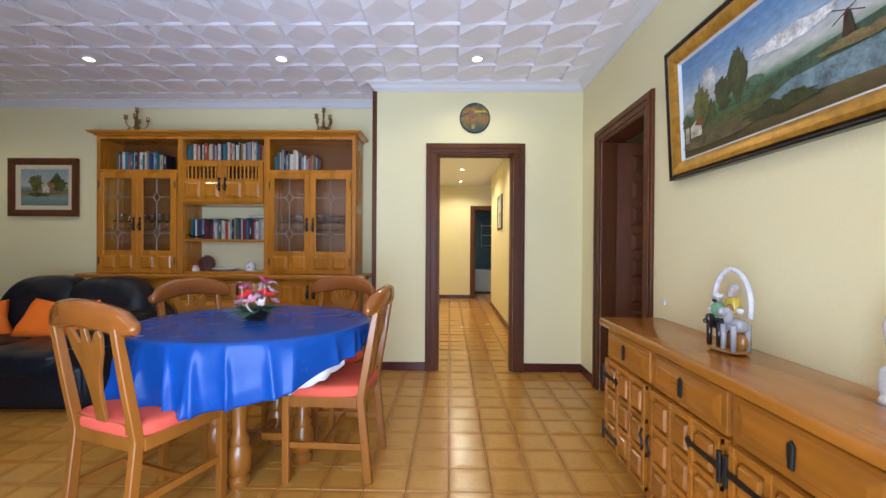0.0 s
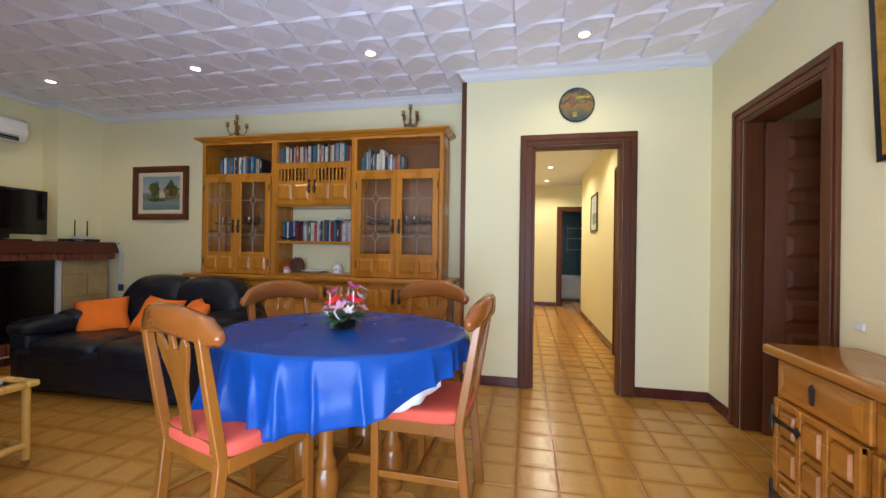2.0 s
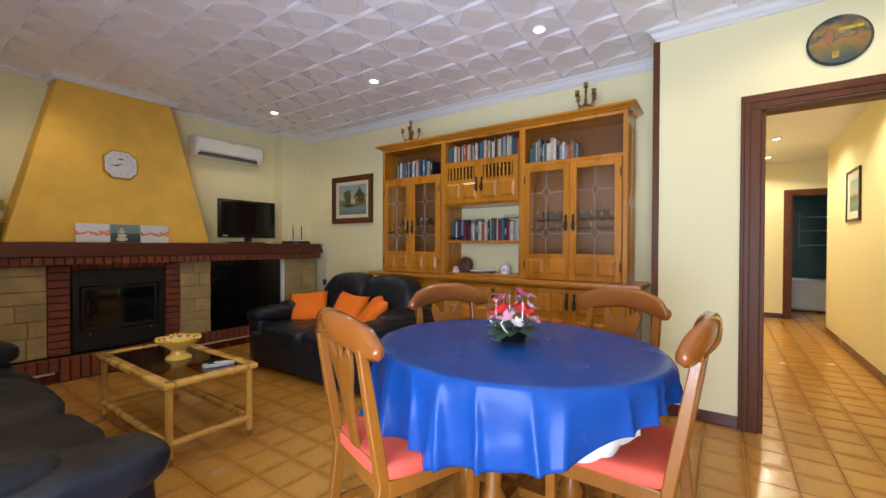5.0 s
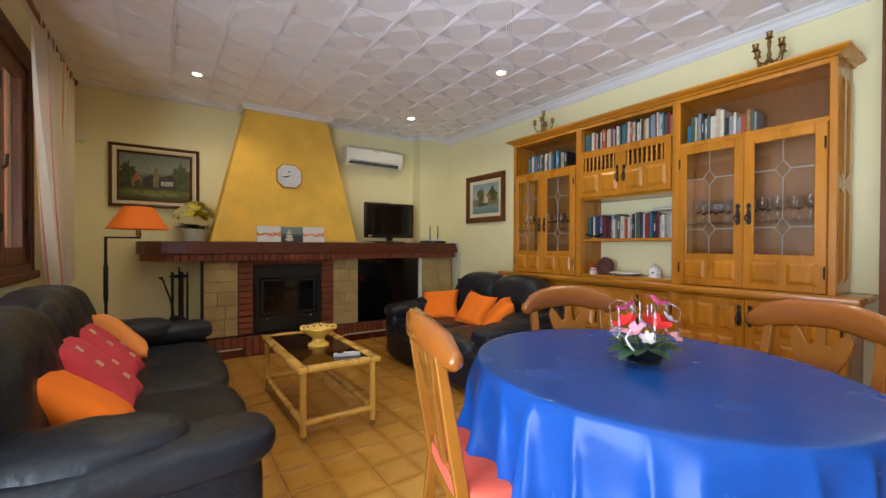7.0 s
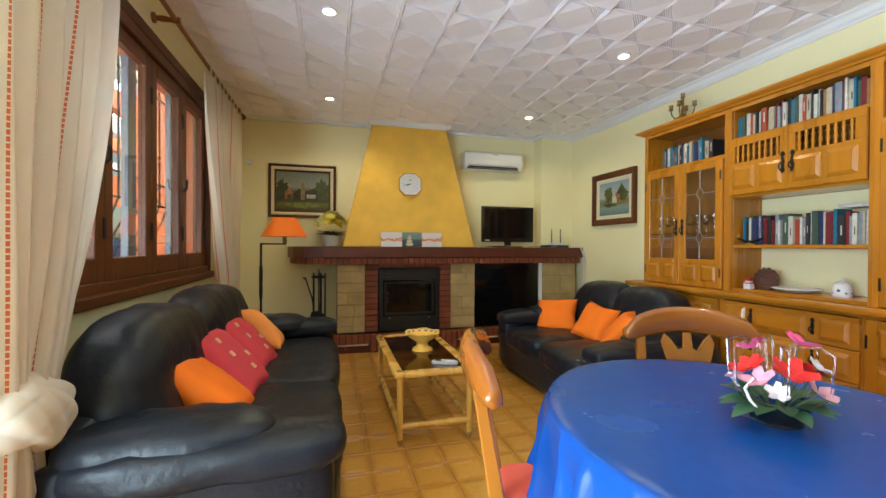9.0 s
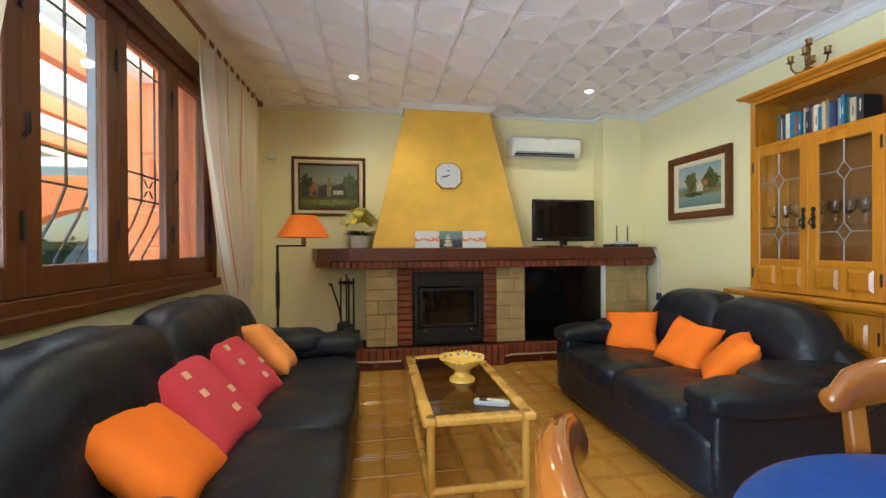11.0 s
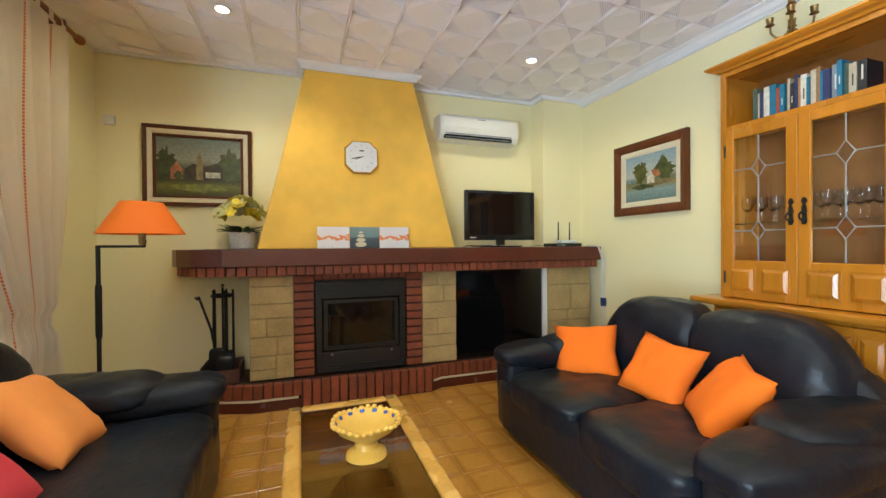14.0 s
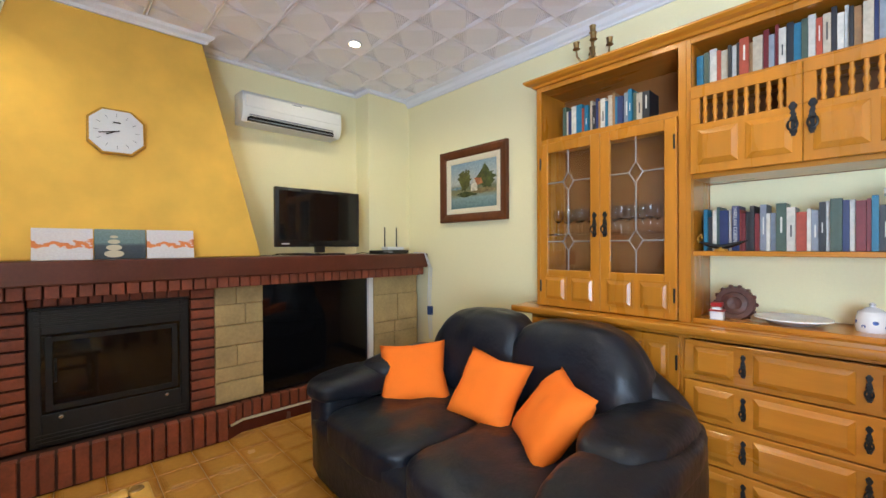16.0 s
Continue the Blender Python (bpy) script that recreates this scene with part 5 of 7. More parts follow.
for k in range(14):
    a = 2 * math.pi * k / 14
    part("knob", moved(soft((0, 0, 0), (0.010, 0.012, 0.010), 2.2, 4), pose(-3.24 + 0.08 * math.cos(a), 5.82, 0.975 + 0.08 * math.sin(a))), WOODD, e, smooth="all")
e = thing("house_figurine", (-3.28, 5.72, 0.886), "small white and red house figurine", "figurine")
part("base", one((-3.325, 5.69, 0.886), (-3.245, 5.75, 0.897), 0.002), EMPTYW, e)
part("house", boxes(((-3.315, 5.70, 0.897), (-3.265, 5.74, 0.945)), ((-3.308, 5.705, 0.945), (-3.272, 5.735, 0.966)), bevel=0.002), EMPTYW, e)
part("roof", boxes(((-3.32, 5.695, 0.945), (-3.26, 5.745, 0.952)), ((-3.312, 5.70, 0.966), (-3.268, 5.74, 0.985)), bevel=0.002), mat("red_glaze", (0.35, 0.02, 0.02), 0.3, bump=0), e)
e = thing("model_boat", (-3.27, 5.70, 1.226), "small black and gold model gondola", "ornament")
part("hull", bar([(-3.37 + 0.02 * k, 5.70, 1.262 - 0.018 * math.sin(math.pi * k / 10) + 0.012 * abs(k - 5) / 5) for k in range(11)], [0.002, 0.006, 0.009, 0.010, 0.011, 0.011, 0.011, 0.010, 0.009, 0.006, 0.002], 8), BLACKP, e, smooth=True)
part("stand", turned([(0.03, 0.0), (0.026, 0.008), (0.01, 0.012), (0.012, 0.018)], (-3.27, 5.70, 1.226), 16), GOLD, e, smooth=True)
part("prow", bar([(-3.36, 5.70, 1.265), (-3.365, 5.70, 1.29), (-3.35, 5.70, 1.305), (-3.345, 5.70, 1.285)], 0.004, 6), GOLD, e, smooth=True)


def candelabra(x, y, z):
    e = thing("candelabra", (x, y, z), "small brass candelabra with scrolled arms on the cabinet", "candelabra", "candelabras")
    part("stem", turned([(0.05, 0.0), (0.045, 0.012), (0.015, 0.025), (0.02, 0.05), (0.008, 0.07), (0.012, 0.10), (0.006, 0.12), (0.01, 0.16), (0.006, 0.18)], (x, y, z), 14), BRASS, e, smooth=True)
    tops = [(0, 0, 0.18)]
    for k in range(4):
        a = k * math.pi / 2 + 0.5
        dx, dy = math.cos(a), math.sin(a)
        part("arm", bar([(x + dx * r, y + dy * r, z + h) for r, h in ((0.008, 0.075), (0.03, 0.05), (0.055, 0.055), (0.072, 0.08), (0.075, 0.11))], 0.0045, 7), BRASS, e, smooth=True)
        part("scroll", bar([(x + dx * r, y + dy * r, z + h) for r, h in ((0.02, 0.03), (0.045, 0.015), (0.062, 0.03), (0.05, 0.045), (0.04, 0.034))], 0.006, 7), BRASS, e, smooth=True)
        tops.append((dx * 0.075, dy * 0.075, 0.11))
    for dx, dy, h in tops:
        part("cup", turned([(0.006, 0), (0.018, 0.006), (0.012, 0.012), (0.014, 0.035), (0.016, 0.038)], (x + dx, y + dy, z + h), 12), BRASS, e, smooth=True)
    return e


c0 = candelabra(-3.92, 5.76, UZ1 + 0.0425)
c0.matrix_basis = c0.matrix_basis @ Matrix.Scale(1.22, 4)
copy_thing(c0, pose(-2.03, 5.76, UZ1 + 0.0425, 0, 0, 30))


# ---- pictures ----
def painting_material(name, bands, trees=(0.05, 0.06, 0.02), seed=0.0, wob=0.10, tree_at=0.5, tree_amount=0.5):
    """Brushed landscape bands from bottom to top, with dabs of foliage in the middle."""
    m = bpy.data.materials.new(name)
    m.use_nodes = True
    t = m.node_tree
    L = t.links.new
    b = t.nodes["Principled BSDF"]
    b.inputs["Roughness"].default_value = 0.6
    uv = t.nodes.new("ShaderNodeUVMap")
    n = t.nodes.new("ShaderNodeTexNoise")
    n.noise_dimensions = "4D"
    n.inputs["Scale"].default_value, n.inputs["W"].default_value, n.inputs["Detail"].default_value = 4.0, seed, 8
    L(uv.outputs[0], n.inputs["Vector"])
    sp = t.nodes.new("ShaderNodeSeparateXYZ")
    L(uv.outputs[0], sp.inputs[0])
    s1 = t.nodes.new("ShaderNodeMath")
    s1.operation = "MULTIPLY_ADD"
    s1.inputs[1].default_value = wob * 2
    L(n.outputs["Fac"], s1.inputs[0])
    s0 = t.nodes.new("ShaderNodeMath")
    s0.operation = "SUBTRACT"
    s0.inputs[1].default_value = wob
    L(sp.outputs[1], s0.inputs[0])
    L(s0.outputs[0], s1.inputs[2])
    cr = t.nodes.new("ShaderNodeValToRGB")
    els = cr.color_ramp.elements
    els[0].position, els[0].color = bands[0][0], (*bands[0][1], 1)
    els[1].position, els[1].color = bands[-1][0], (*bands[-1][1], 1)
    for p, c in bands[1:-1]:
        els.new(p).color = (*c, 1)
    L(s1.outputs[0], cr.inputs[0])
    n2 = t.nodes.new("ShaderNodeTexNoise")
    n2.inputs["Scale"].default_value, n2.inputs["Detail"].default_value = 22, 6
    L(uv.outputs[0], n2.inputs["Vector"])
    mx = t.nodes.new("ShaderNodeMixRGB")
    mx.blend_type = "OVERLAY"
    mx.inputs[0].default_value = 0.45
    L(cr.outputs[0], mx.inputs[1])
    L(n2.outputs["Fac"], mx.inputs[2])
    L(mx.outputs[0], b.inputs["Base Color"])
    bp = t.nodes.new("ShaderNodeBump")
    bp.inputs["Strength"].default_value = 0.25
    L(n2.outputs["Fac"], bp.inputs["Height"])
    L(bp.outputs[0], b.inputs["Normal"])
    return m


def dab(bm, cx, cz, rx, rz, seed, ragged=0.7, n=44):
    """A ragged brush dab in the picture's plane (u, v)."""
    return [(cx + rx * math.cos(a) * (1 + ragged * noise.noise(Vector((6 * math.cos(a) + seed, 6 * math.sin(a), seed)))), cz + rz * math.sin(a) * (1 + ragged * noise.noise(Vector((3 * math.cos(a), 3 * math.sin(a) + seed, 5))))) for a in [2 * math.pi * i / n for i in range(n)]]


def picture(name, label, at, w, h, rz, frame_layers, canvas, dabs, tilt=0.0):
    """A framed picture on a wall: centre of its back at `at`, facing -y before the turn rz. frame_layers: (width, depth, material)."""
    e = thing(name, (0, 0, 0), label, "picture")
    x, z = w / 2, h / 2
    k = 0
    for fw, fd, fm in frame_layers:
        bm = bmesh.new()
        prof = [(0, 0), (0, -fd), (fw * 0.3, -fd * 1.08), (fw * 0.75, -fd * 0.85), (fw, -fd * 0.55), (fw, 0)]
        rows = []
        for sx, sz in ((-1, -1), (1, -1), (1, 1), (-1, 1)):
            rows.append([bm.verts.new((sx * (x - a), b, sz * (z - a))) for a, b in prof])
        for i in range(4):
            r, s = rows[i], rows[(i + 1) % 4]
            for q in range(len(prof) - 1):
                bm.faces.new((r[q], s[q], s[q + 1], r[q + 1]))
        bmesh.ops.recalc_face_normals(bm, faces=bm.faces[:])
        part("frame" if k == 0 else "mount", bm, fm, e)
        x, z = x - fw, z - fw
        k += 1
    bm = bmesh.new()
    uvl = bm.loops.layers.uv.new("UVMap")
    f = bm.faces.new([bm.verts.new(p) for p in ((-x, -0.006, -z), (x, -0.006, -z), (x, -0.006, z), (-x, -0.006, z))])
    for l, u in zip(f.loops, ((0, 0), (1, 0), (1, 1), (0, 1))):
        l[uvl].uv = u
    box(bm, (-x, -0.005, -z), (x, -0.001, z))
    cv = part("canvas", bm, canvas, e)
    for i, (poly, m) in enumerate(dabs):
        bm = bmesh.new()
        pts = [(min(1, max(0, u)), min(1, max(0, v))) for u, v in poly]
        prism(bm, [(-x + 2 * x * u, -z + 2 * z * v) for u, v in pts], (0, -0.0008, 0), origin=(0, -0.0062 - 0.0003 * i, 0))
        part("brushwork", bm, m, cv)
    e.matrix_basis = pose(*at, 0, 0, rz) @ pose(0, 0, 0, tilt, 0, 0)
    return e


def paint(c, v=0.6):
    return mat("oil_paint", c, 0.45, vary=v, scale=18, fine=90, bump=0.3, bscale=70)


TREE, TREE2, EARTH, MILL, WATER_, HILL, ROOF_, HOUSEW, CLOUD = [paint(c) for c in ((0.045, 0.055, 0.012), (0.11, 0.11, 0.02), (0.15, 0.11, 0.045), (0.05, 0.03, 0.013), (0.17, 0.25, 0.29), (0.06, 0.11, 0.06), (0.24, 0.08, 0.03), (0.50, 0.46, 0.36), (0.55, 0.55, 0.55))]
big = painting_material("river_landscape_paint", [(0.0, (0.07, 0.05, 0.012)), (0.15, (0.13, 0.095, 0.04)), (0.28, (0.06, 0.11, 0.035)), (0.40, (0.07, 0.17, 0.09)), (0.50, (0.52, 0.53, 0.50)), (0.62, (0.40, 0.48, 0.56)), (0.78, (0.20, 0.33, 0.52)), (1.0, (0.11, 0.24, 0.47))], seed=2.0, wob=0.05)
BW, BH = 1.27, 0.68
bd = [([(0.28, 0.32), (0.6, 0.40), (1, 0.46), (1, 0.34), (0.55, 0.26)], HILL), ([(0.50, 0.22), (0.62, 0.30), (1, 0.31), (1, 0.10), (0.60, 0.15)], WATER_), (dab(None, 0.50, 0.30, 0.06, 0.03, 21.0), TREE), (dab(None, 0.42, 0.24, 0.07, 0.025, 22.0), TREE2), (dab(None, 0.30, 0.24, 0.06, 0.03, 23.0), TREE2), (dab(None, 0.20, 0.36, 0.035, 0.10, 24.0), TREE), (dab(None, 0.62, 0.18, 0.05, 0.03, 25.0), TREE),
      (dab(None, 0.62, 0.62, 0.16, 0.06, 31.0, 0.5), CLOUD), (dab(None, 0.20, 0.66, 0.05, 0.12, 33.0, 0.5), CLOUD), (dab(None, 0.14, 0.46, 0.055, 0.18, 2.0), TREE2), (dab(None, 0.37, 0.55, 0.055, 0.21, 3.0), TREE), (dab(None, 0.29, 0.47, 0.05, 0.15, 4.0), TREE), (dab(None, 0.45, 0.42, 0.05, 0.05, 34.0), HILL), (dab(None, 0.03, 0.34, 0.03, 0.10, 6.0), TREE),
      ([(0.06, 0.18), (0.14, 0.18), (0.14, 0.30), (0.10, 0.34), (0.06, 0.29)], HOUSEW), ([(0.09, 0.30), (0.12, 0.36), (0.17, 0.30), (0.16, 0.26)], ROOF_), ([(0.02, 0.14), (0.05, 0.14), (0.05, 0.30), (0.02, 0.30)], HOUSEW),
      ([(0.79, 0.34), (0.80, 0.52), (0.811, 0.56), (0.822, 0.52), (0.838, 0.34)], MILL), ([(0.763, 0.59), (0.766, 0.594), (0.861, 0.495), (0.857, 0.49)], MILL), ([(0.763, 0.495), (0.766, 0.49), (0.861, 0.59), (0.857, 0.594)], MILL),
      (dab(None, 0.85, 0.35, 0.13, 0.035, 9.0), EARTH), (dab(None, 0.97, 0.72, 0.06, 0.20, 10.0), TREE2), (dab(None, 0.55, 0.14, 0.16, 0.06, 11.0), TREE), (dab(None, 0.22, 0.10, 0.22, 0.05, 12.0), EARTH)]
picture("painting", "large river landscape with windmill in a gilt frame", (XE - 0.024, 3.925 - BW / 2, 1.868), BW, BH, -90, [(0.026, 0.040, BLACKP), (0.062, 0.038, GOLD), (0.010, 0.02, EMPTYW)], big, bd, tilt=3.0)
lake = painting_material("lake_cottage_paint", [(0.0, (0.12, 0.19, 0.19)), (0.22, (0.20, 0.28, 0.27)), (0.32, (0.22, 0.20, 0.09)), (0.45, (0.14, 0.15, 0.09)), (0.55, (0.42, 0.42, 0.38)), (1.0, (0.22, 0.32, 0.38))], seed=5.0, wob=0.05)
ld = [(dab(None, 0.32, 0.62, 0.13, 0.24, 1.5), TREE2), (dab(None, 0.78, 0.60, 0.17, 0.22, 2.5), TREE), (dab(None, 0.72, 0.36, 0.26, 0.06, 3.5), EARTH), ([(0.46, 0.36), (0.60, 0.36), (0.60, 0.50), (0.53, 0.64), (0.46, 0.50)], HOUSEW), ([(0.53, 0.64), (0.60, 0.48), (0.72, 0.50), (0.68, 0.62)], ROOF_), (dab(None, 0.35, 0.30, 0.20, 0.05, 4.5), TREE), (dab(None, 0.12, 0.45, 0.12, 0.03, 5.5), WATER_)]
picture("painting", "small lake cottage painting in a dark wooden frame", (-5.08, YN - 0.001, 1.768), 0.745, 0.615, 0, [(0.07, 0.035, DARK), (0.045, 0.018, CREAM)], lake, ld)
cast = painting_material("castle_park_paint", [(0.0, (0.05, 0.05, 0.012)), (0.16, (0.14, 0.13, 0.02)), (0.27, (0.04, 0.04, 0.012)), (0.5, (0.10, 0.10, 0.07)), (0.62, (0.22, 0.23, 0.18)), (1.0, (0.13, 0.15, 0.13))], seed=8.0, wob=0.03)
cd_ = [(dab(None, 0.10, 0.52, 0.13, 0.25, 1.0), TREE), (dab(None, 0.88, 0.52, 0.17, 0.27, 2.0), TREE), ([(0.32, 0.28), (0.78, 0.28), (0.78, 0.50), (0.70, 0.58), (0.58, 0.52), (0.42, 0.56), (0.32, 0.46)], MILL), ([(0.46, 0.28), (0.54, 0.28), (0.54, 0.62), (0.515, 0.70), (0.50, 0.80), (0.485, 0.70), (0.46, 0.62)], EARTH), ([(0.16, 0.28), (0.30, 0.28), (0.30, 0.46), (0.23, 0.58), (0.16, 0.46)], ROOF_), ([(0.57, 0.32), (0.75, 0.32), (0.75, 0.42), (0.57, 0.42)], HOUSEW), (dab(None, 0.25, 0.33, 0.05, 0.09, 3.0), TREE), (dab(None, 0.5, 0.14, 0.30, 0.07, 6.0), paint((0.20, 0.20, 0.03)))]
picture("painting", "dark castle park painting in a brown and silver frame", (XW + 0.001, 2.48, 1.845), 0.76, 0.625, 90, [(0.03, 0.035, DARK), (0.035, 0.03, CREAM), (0.02, 0.024, DARK)], cast, cd_)
picture("framed_print", "small framed print hanging in the hall", (HX1 - 0.001, 8.41, 1.735), 0.56, 0.56, -90, [(0.03, 0.02, BLACKP), (0.08, 0.01, EMPTYW)], lake, [])

# plate over the doorway
e = thing("decorative_plate", (-0.535, YD, 2.365), "round painted plate hanging above the doorway", "plate")
PL = painting_material("painted_plate", [(0.0, (0.03, 0.05, 0.05)), (0.3, (0.12, 0.10, 0.03)), (0.5, (0.30, 0.13, 0.02)), (0.6, (0.04, 0.06, 0.05)), (0.75, (0.32, 0.18, 0.03)), (1.0, (0.02, 0.04, 0.06))], seed=3.0, wob=0.35)
bm = turned([(0.142, 0.0), (0.142, -0.012), (0.134, -0.02), (0.128, -0.016)], (-0.535, YD - 0.001, 2.365), 36, "y")
part("rim", bm, mat("dark_teal_glaze", (0.03, 0.05, 0.06), 0.25, vary=0.3, scale=40, bump=0.05), e, smooth=True)
bm = bmesh.new()
uvl = bm.loops.layers.uv.new("UVMap")
f = bm.faces.new([bm.verts.new((-0.535 + 0.130 * math.cos(a), YD - 0.0185, 2.365 + 0.130 * math.sin(a))) for a in [2 * math.pi * k / 32 for k in range(32)]])
for l in f.loops:
    l[uvl].uv = ((l.vert.co.x + 0.535) / 0.26 + 0.5, (l.vert.co.z - 2.365) / 0.26 + 0.5)
part("painted_face", bm, PL, e)
YEL = paint((0.50, 0.35, 0.02))
for poly, m in (([(-0.05, -0.03), (-0.03, -0.03), (-0.025, 0.06), (-0.05, 0.08), (-0.07, 0.05)], ROOF_), ([(-0.02, 0.01), (0.06, 0.01), (0.07, 0.03), (-0.02, 0.035)], EARTH), ([(0.0, 0.05), (0.10, 0.05), (0.10, 0.065), (0.0, 0.065)], YEL), ([(-0.03, -0.10), (0.0, -0.10), (0.0, -0.06), (-0.03, -0.06)], YEL)):
    part("motif", slab(poly, (0, -0.001, 0), origin=(-0.535, YD - 0.019, 2.365)), m, e)


# ---- on and over the mantel ----
tv = thing("television", (-5.80, 4.97, MZ), "black flat television standing on the mantel", "television")
part("housing", one((-5.835, 4.615, 1.255), (-5.80, 5.325, 1.705), 0.008, 2), BLACKP, tv, smooth=True)
part("screen", one((-5.802, 4.645, 1.305), (-5.7965, 5.295, 1.68), 0), BLACKG, tv, "dark glossy screen")
part("neck", one((-5.83, 4.93, 1.21), (-5.80, 5.01, 1.27), 0.004), BLACKP, tv)
part("foot", one((-5.90, 4.80, MZ + 0.001), (-5.71, 5.14, MZ + 0.014), 0.006, 2), BLACKP, tv)
part("label_strip", one((-5.7965, 4.66, 1.275), (-5.7955, 4.72, 1.283), 0), PLAST, tv)
for k in range(3):
    pts = [(-5.72 + 0.03 * math.sin(j * 1.3 + k), 4.56 + 0.06 * j + 0.02 * k, MZ + 0.006 + 0.012 * abs(math.sin(j * 1.1 + k))) for j in range(6)]
    tagged(part("cable", bar(pts, 0.003, 6), BLACKP, smooth=True), "loose black cable lying on the mantel", "cable", "cables")
pts = [(-5.70 + 0.02 * math.sin(j * 1.7), 5.22 + 0.06 * j, MZ + 0.006 + 0.010 * abs(math.sin(j * 1.4))) for j in range(7)]
tagged(part("cable", bar(pts, 0.003, 6), BLACKP, smooth=True), "loose black cable lying on the mantel", "cable", "cables")
dv = thing("set_top_box", (-5.76, 5.62, MZ), "flat black set-top box on the mantel", "set-top box")
part("case", one((-5.86, 5.46, MZ + 0.001), (-5.70, 5.78, MZ + 0.032), 0.003), BLACKP, dv)
part("display", one((-5.7005, 5.50, MZ + 0.010), (-5.698, 5.60, MZ + 0.022), 0), GREYP, dv)
rt = thing("router", (-5.77, 5.66, MZ + 0.033), "white router with two black antennas", "router")
part("case", one((-5.83, 5.57, MZ + 0.033), (-5.73, 5.75, MZ + 0.062), 0.006, 2), PLAST, rt)
for yy in (5.60, 5.73):
    part("antenna", bar([(-5.82, yy, MZ + 0.05), (-5.82, yy, MZ + 0.24)], [0.007, 0.005], 8), BLACKP, rt, smooth=True)
CBW = mat("white_cable", (0.70, 0.70, 0.70), 0.5, vary=0.03, bump=0)
for k, (dx, dz) in enumerate(((0, 0), (0.02, 0.02), (-0.02, 0.01))):
    pts = [(-5.64 + dx, 5.80, MZ + 0.01), (-5.59 + dx * 0.3, 5.88, MZ + 0.004), (-5.585 + dx, 5.94, 1.05), (-5.62 + dx, 5.955, 0.80 - dz), (-5.61 + dx, 5.955, 0.55), (-5.60 + dx, 5.955, 0.40)]
    tagged(part("cable", bar(pts, 0.004, 6), CBW, smooth=True), "white cable hanging beside the mantel", "cable", "cables")
tagged(part("plug_adapter", one((-5.64, 5.945, 0.62), (-5.59, 5.975, 0.70), 0.004), mat("blue_plastic", (0.02, 0.05, 0.16), 0.4, bump=0)), "dark blue plug adapter against the wall", "adapter")

# canvases leaning on the hood
SPL = painting_material("orange_splash_print", [(0.0, (0.75, 0.72, 0.72)), (0.38, (0.74, 0.70, 0.70)), (0.42, (0.80, 0.22, 0.05)), (0.57, (0.74, 0.26, 0.09)), (0.61, (0.76, 0.70, 0.72)), (1.0, (0.74, 0.70, 0.74))], seed=1.0, wob=0.5)
PEB = painting_material("pebble_print", [(0.0, (0.03, 0.04, 0.05)), (0.45, (0.06, 0.08, 0.10)), (0.55, (0.16, 0.24, 0.24)), (1.0, (0.22, 0.30, 0.29))], seed=4.0, wob=0.05)
for y0, y1, m, lb in ((3.355, 3.595, SPL, "white canvas print with an orange splash"), (3.60, 3.83, PEB, "grey canvas print of stacked pebbles"), (3.835, 4.075, SPL, "white canvas print with an orange splash")):
    e = thing("canvas_print", (-5.72, (y0 + y1) / 2, MZ), lb + " leaning on the hood", "canvas print", "canvas prints")
    bm = bmesh.new()
    uvl = bm.loops.layers.uv.new("UVMap")
    f = bm.faces.new([bm.verts.new((-5.70 - 0.10 * z, y, MZ + 0.002 + z)) for y, z in ((y0, 0), (y1, 0), (y1, 0.168), (y0, 0.168))])
    for l, u in zip(f.loops, ((0, 0), (1, 0), (1, 1), (0, 1))):
        l[uvl].uv = u
    cv = part("canvas", bm, m, e)
    part("stretcher", slab([(-5.7005, 0.0), (-5.7175, 0.168), (-5.7315, 0.168), (-5.7145, 0.0)], (0, y1 - y0, 0), origin=(0, y0, MZ + 0.002)), EMPTYW, e)
    if m is PEB:
        for k, (w, z) in enumerate(((0.045, 0.03), (0.036, 0.065), (0.028, 0.098), (0.018, 0.125))):
            part("pebble", moved(turned([(w * 0.6, 0), (w, 0.001)], (0, 0, 0), 14, "x"), pose(-5.699 - 0.10 * z, (y0 + y1) / 2 - 0.03, MZ + 0.002 + z) @ Matrix.Diagonal((1, 1, 0.45, 1))), CREAM, cv)

ck = thing("wall_clock", (-5.83, 3.71, 1.93), "octagonal gold-rimmed wall clock with a white face", "clock")
def octagon(r, cut):
    return [(-r + cut, -r), (r - cut, -r), (r, -r + cut), (r, r - cut), (r - cut, r), (-r + cut, r), (-r, r - cut), (-r, -r + cut)]
# the hood leans back; the clock hangs flush with it
CM = pose(-5.832, 3.71, 1.93, 0, -6.3, 0)
def clockpart(name, bm, m, label=""):
    return part(name, moved(bm, CM), m, ck, label)
clockpart("case", slab(octagon(0.135, 0.064), (0.028, 0, 0), u=(0, 1, 0), bevel=0.004), GOLD, "gilt rim")
clockpart("face", slab(octagon(0.124, 0.060), (0.003, 0, 0), origin=(0.0275, 0, 0), u=(0, 1, 0)), EMPTYW, "white dial")
for k in range(12):
    a = 2 * math.pi * k / 12
    r0, r1 = 0.085, 0.105
    clockpart("hour_mark", bar([(0.0315, r0 * math.sin(a), r0 * math.cos(a)), (0.0315, r1 * math.sin(a), r1 * math.cos(a))], 0.0018, 4), GREYP)
for a, l in ((math.radians(245), 0.055), (math.radians(257), 0.085)):
    clockpart("hand_bar", bar([(0.034, -0.012 * math.sin(a), -0.012 * math.cos(a)), (0.034, l * math.sin(a), l * math.cos(a))], 0.0028, 5), BLACKP)
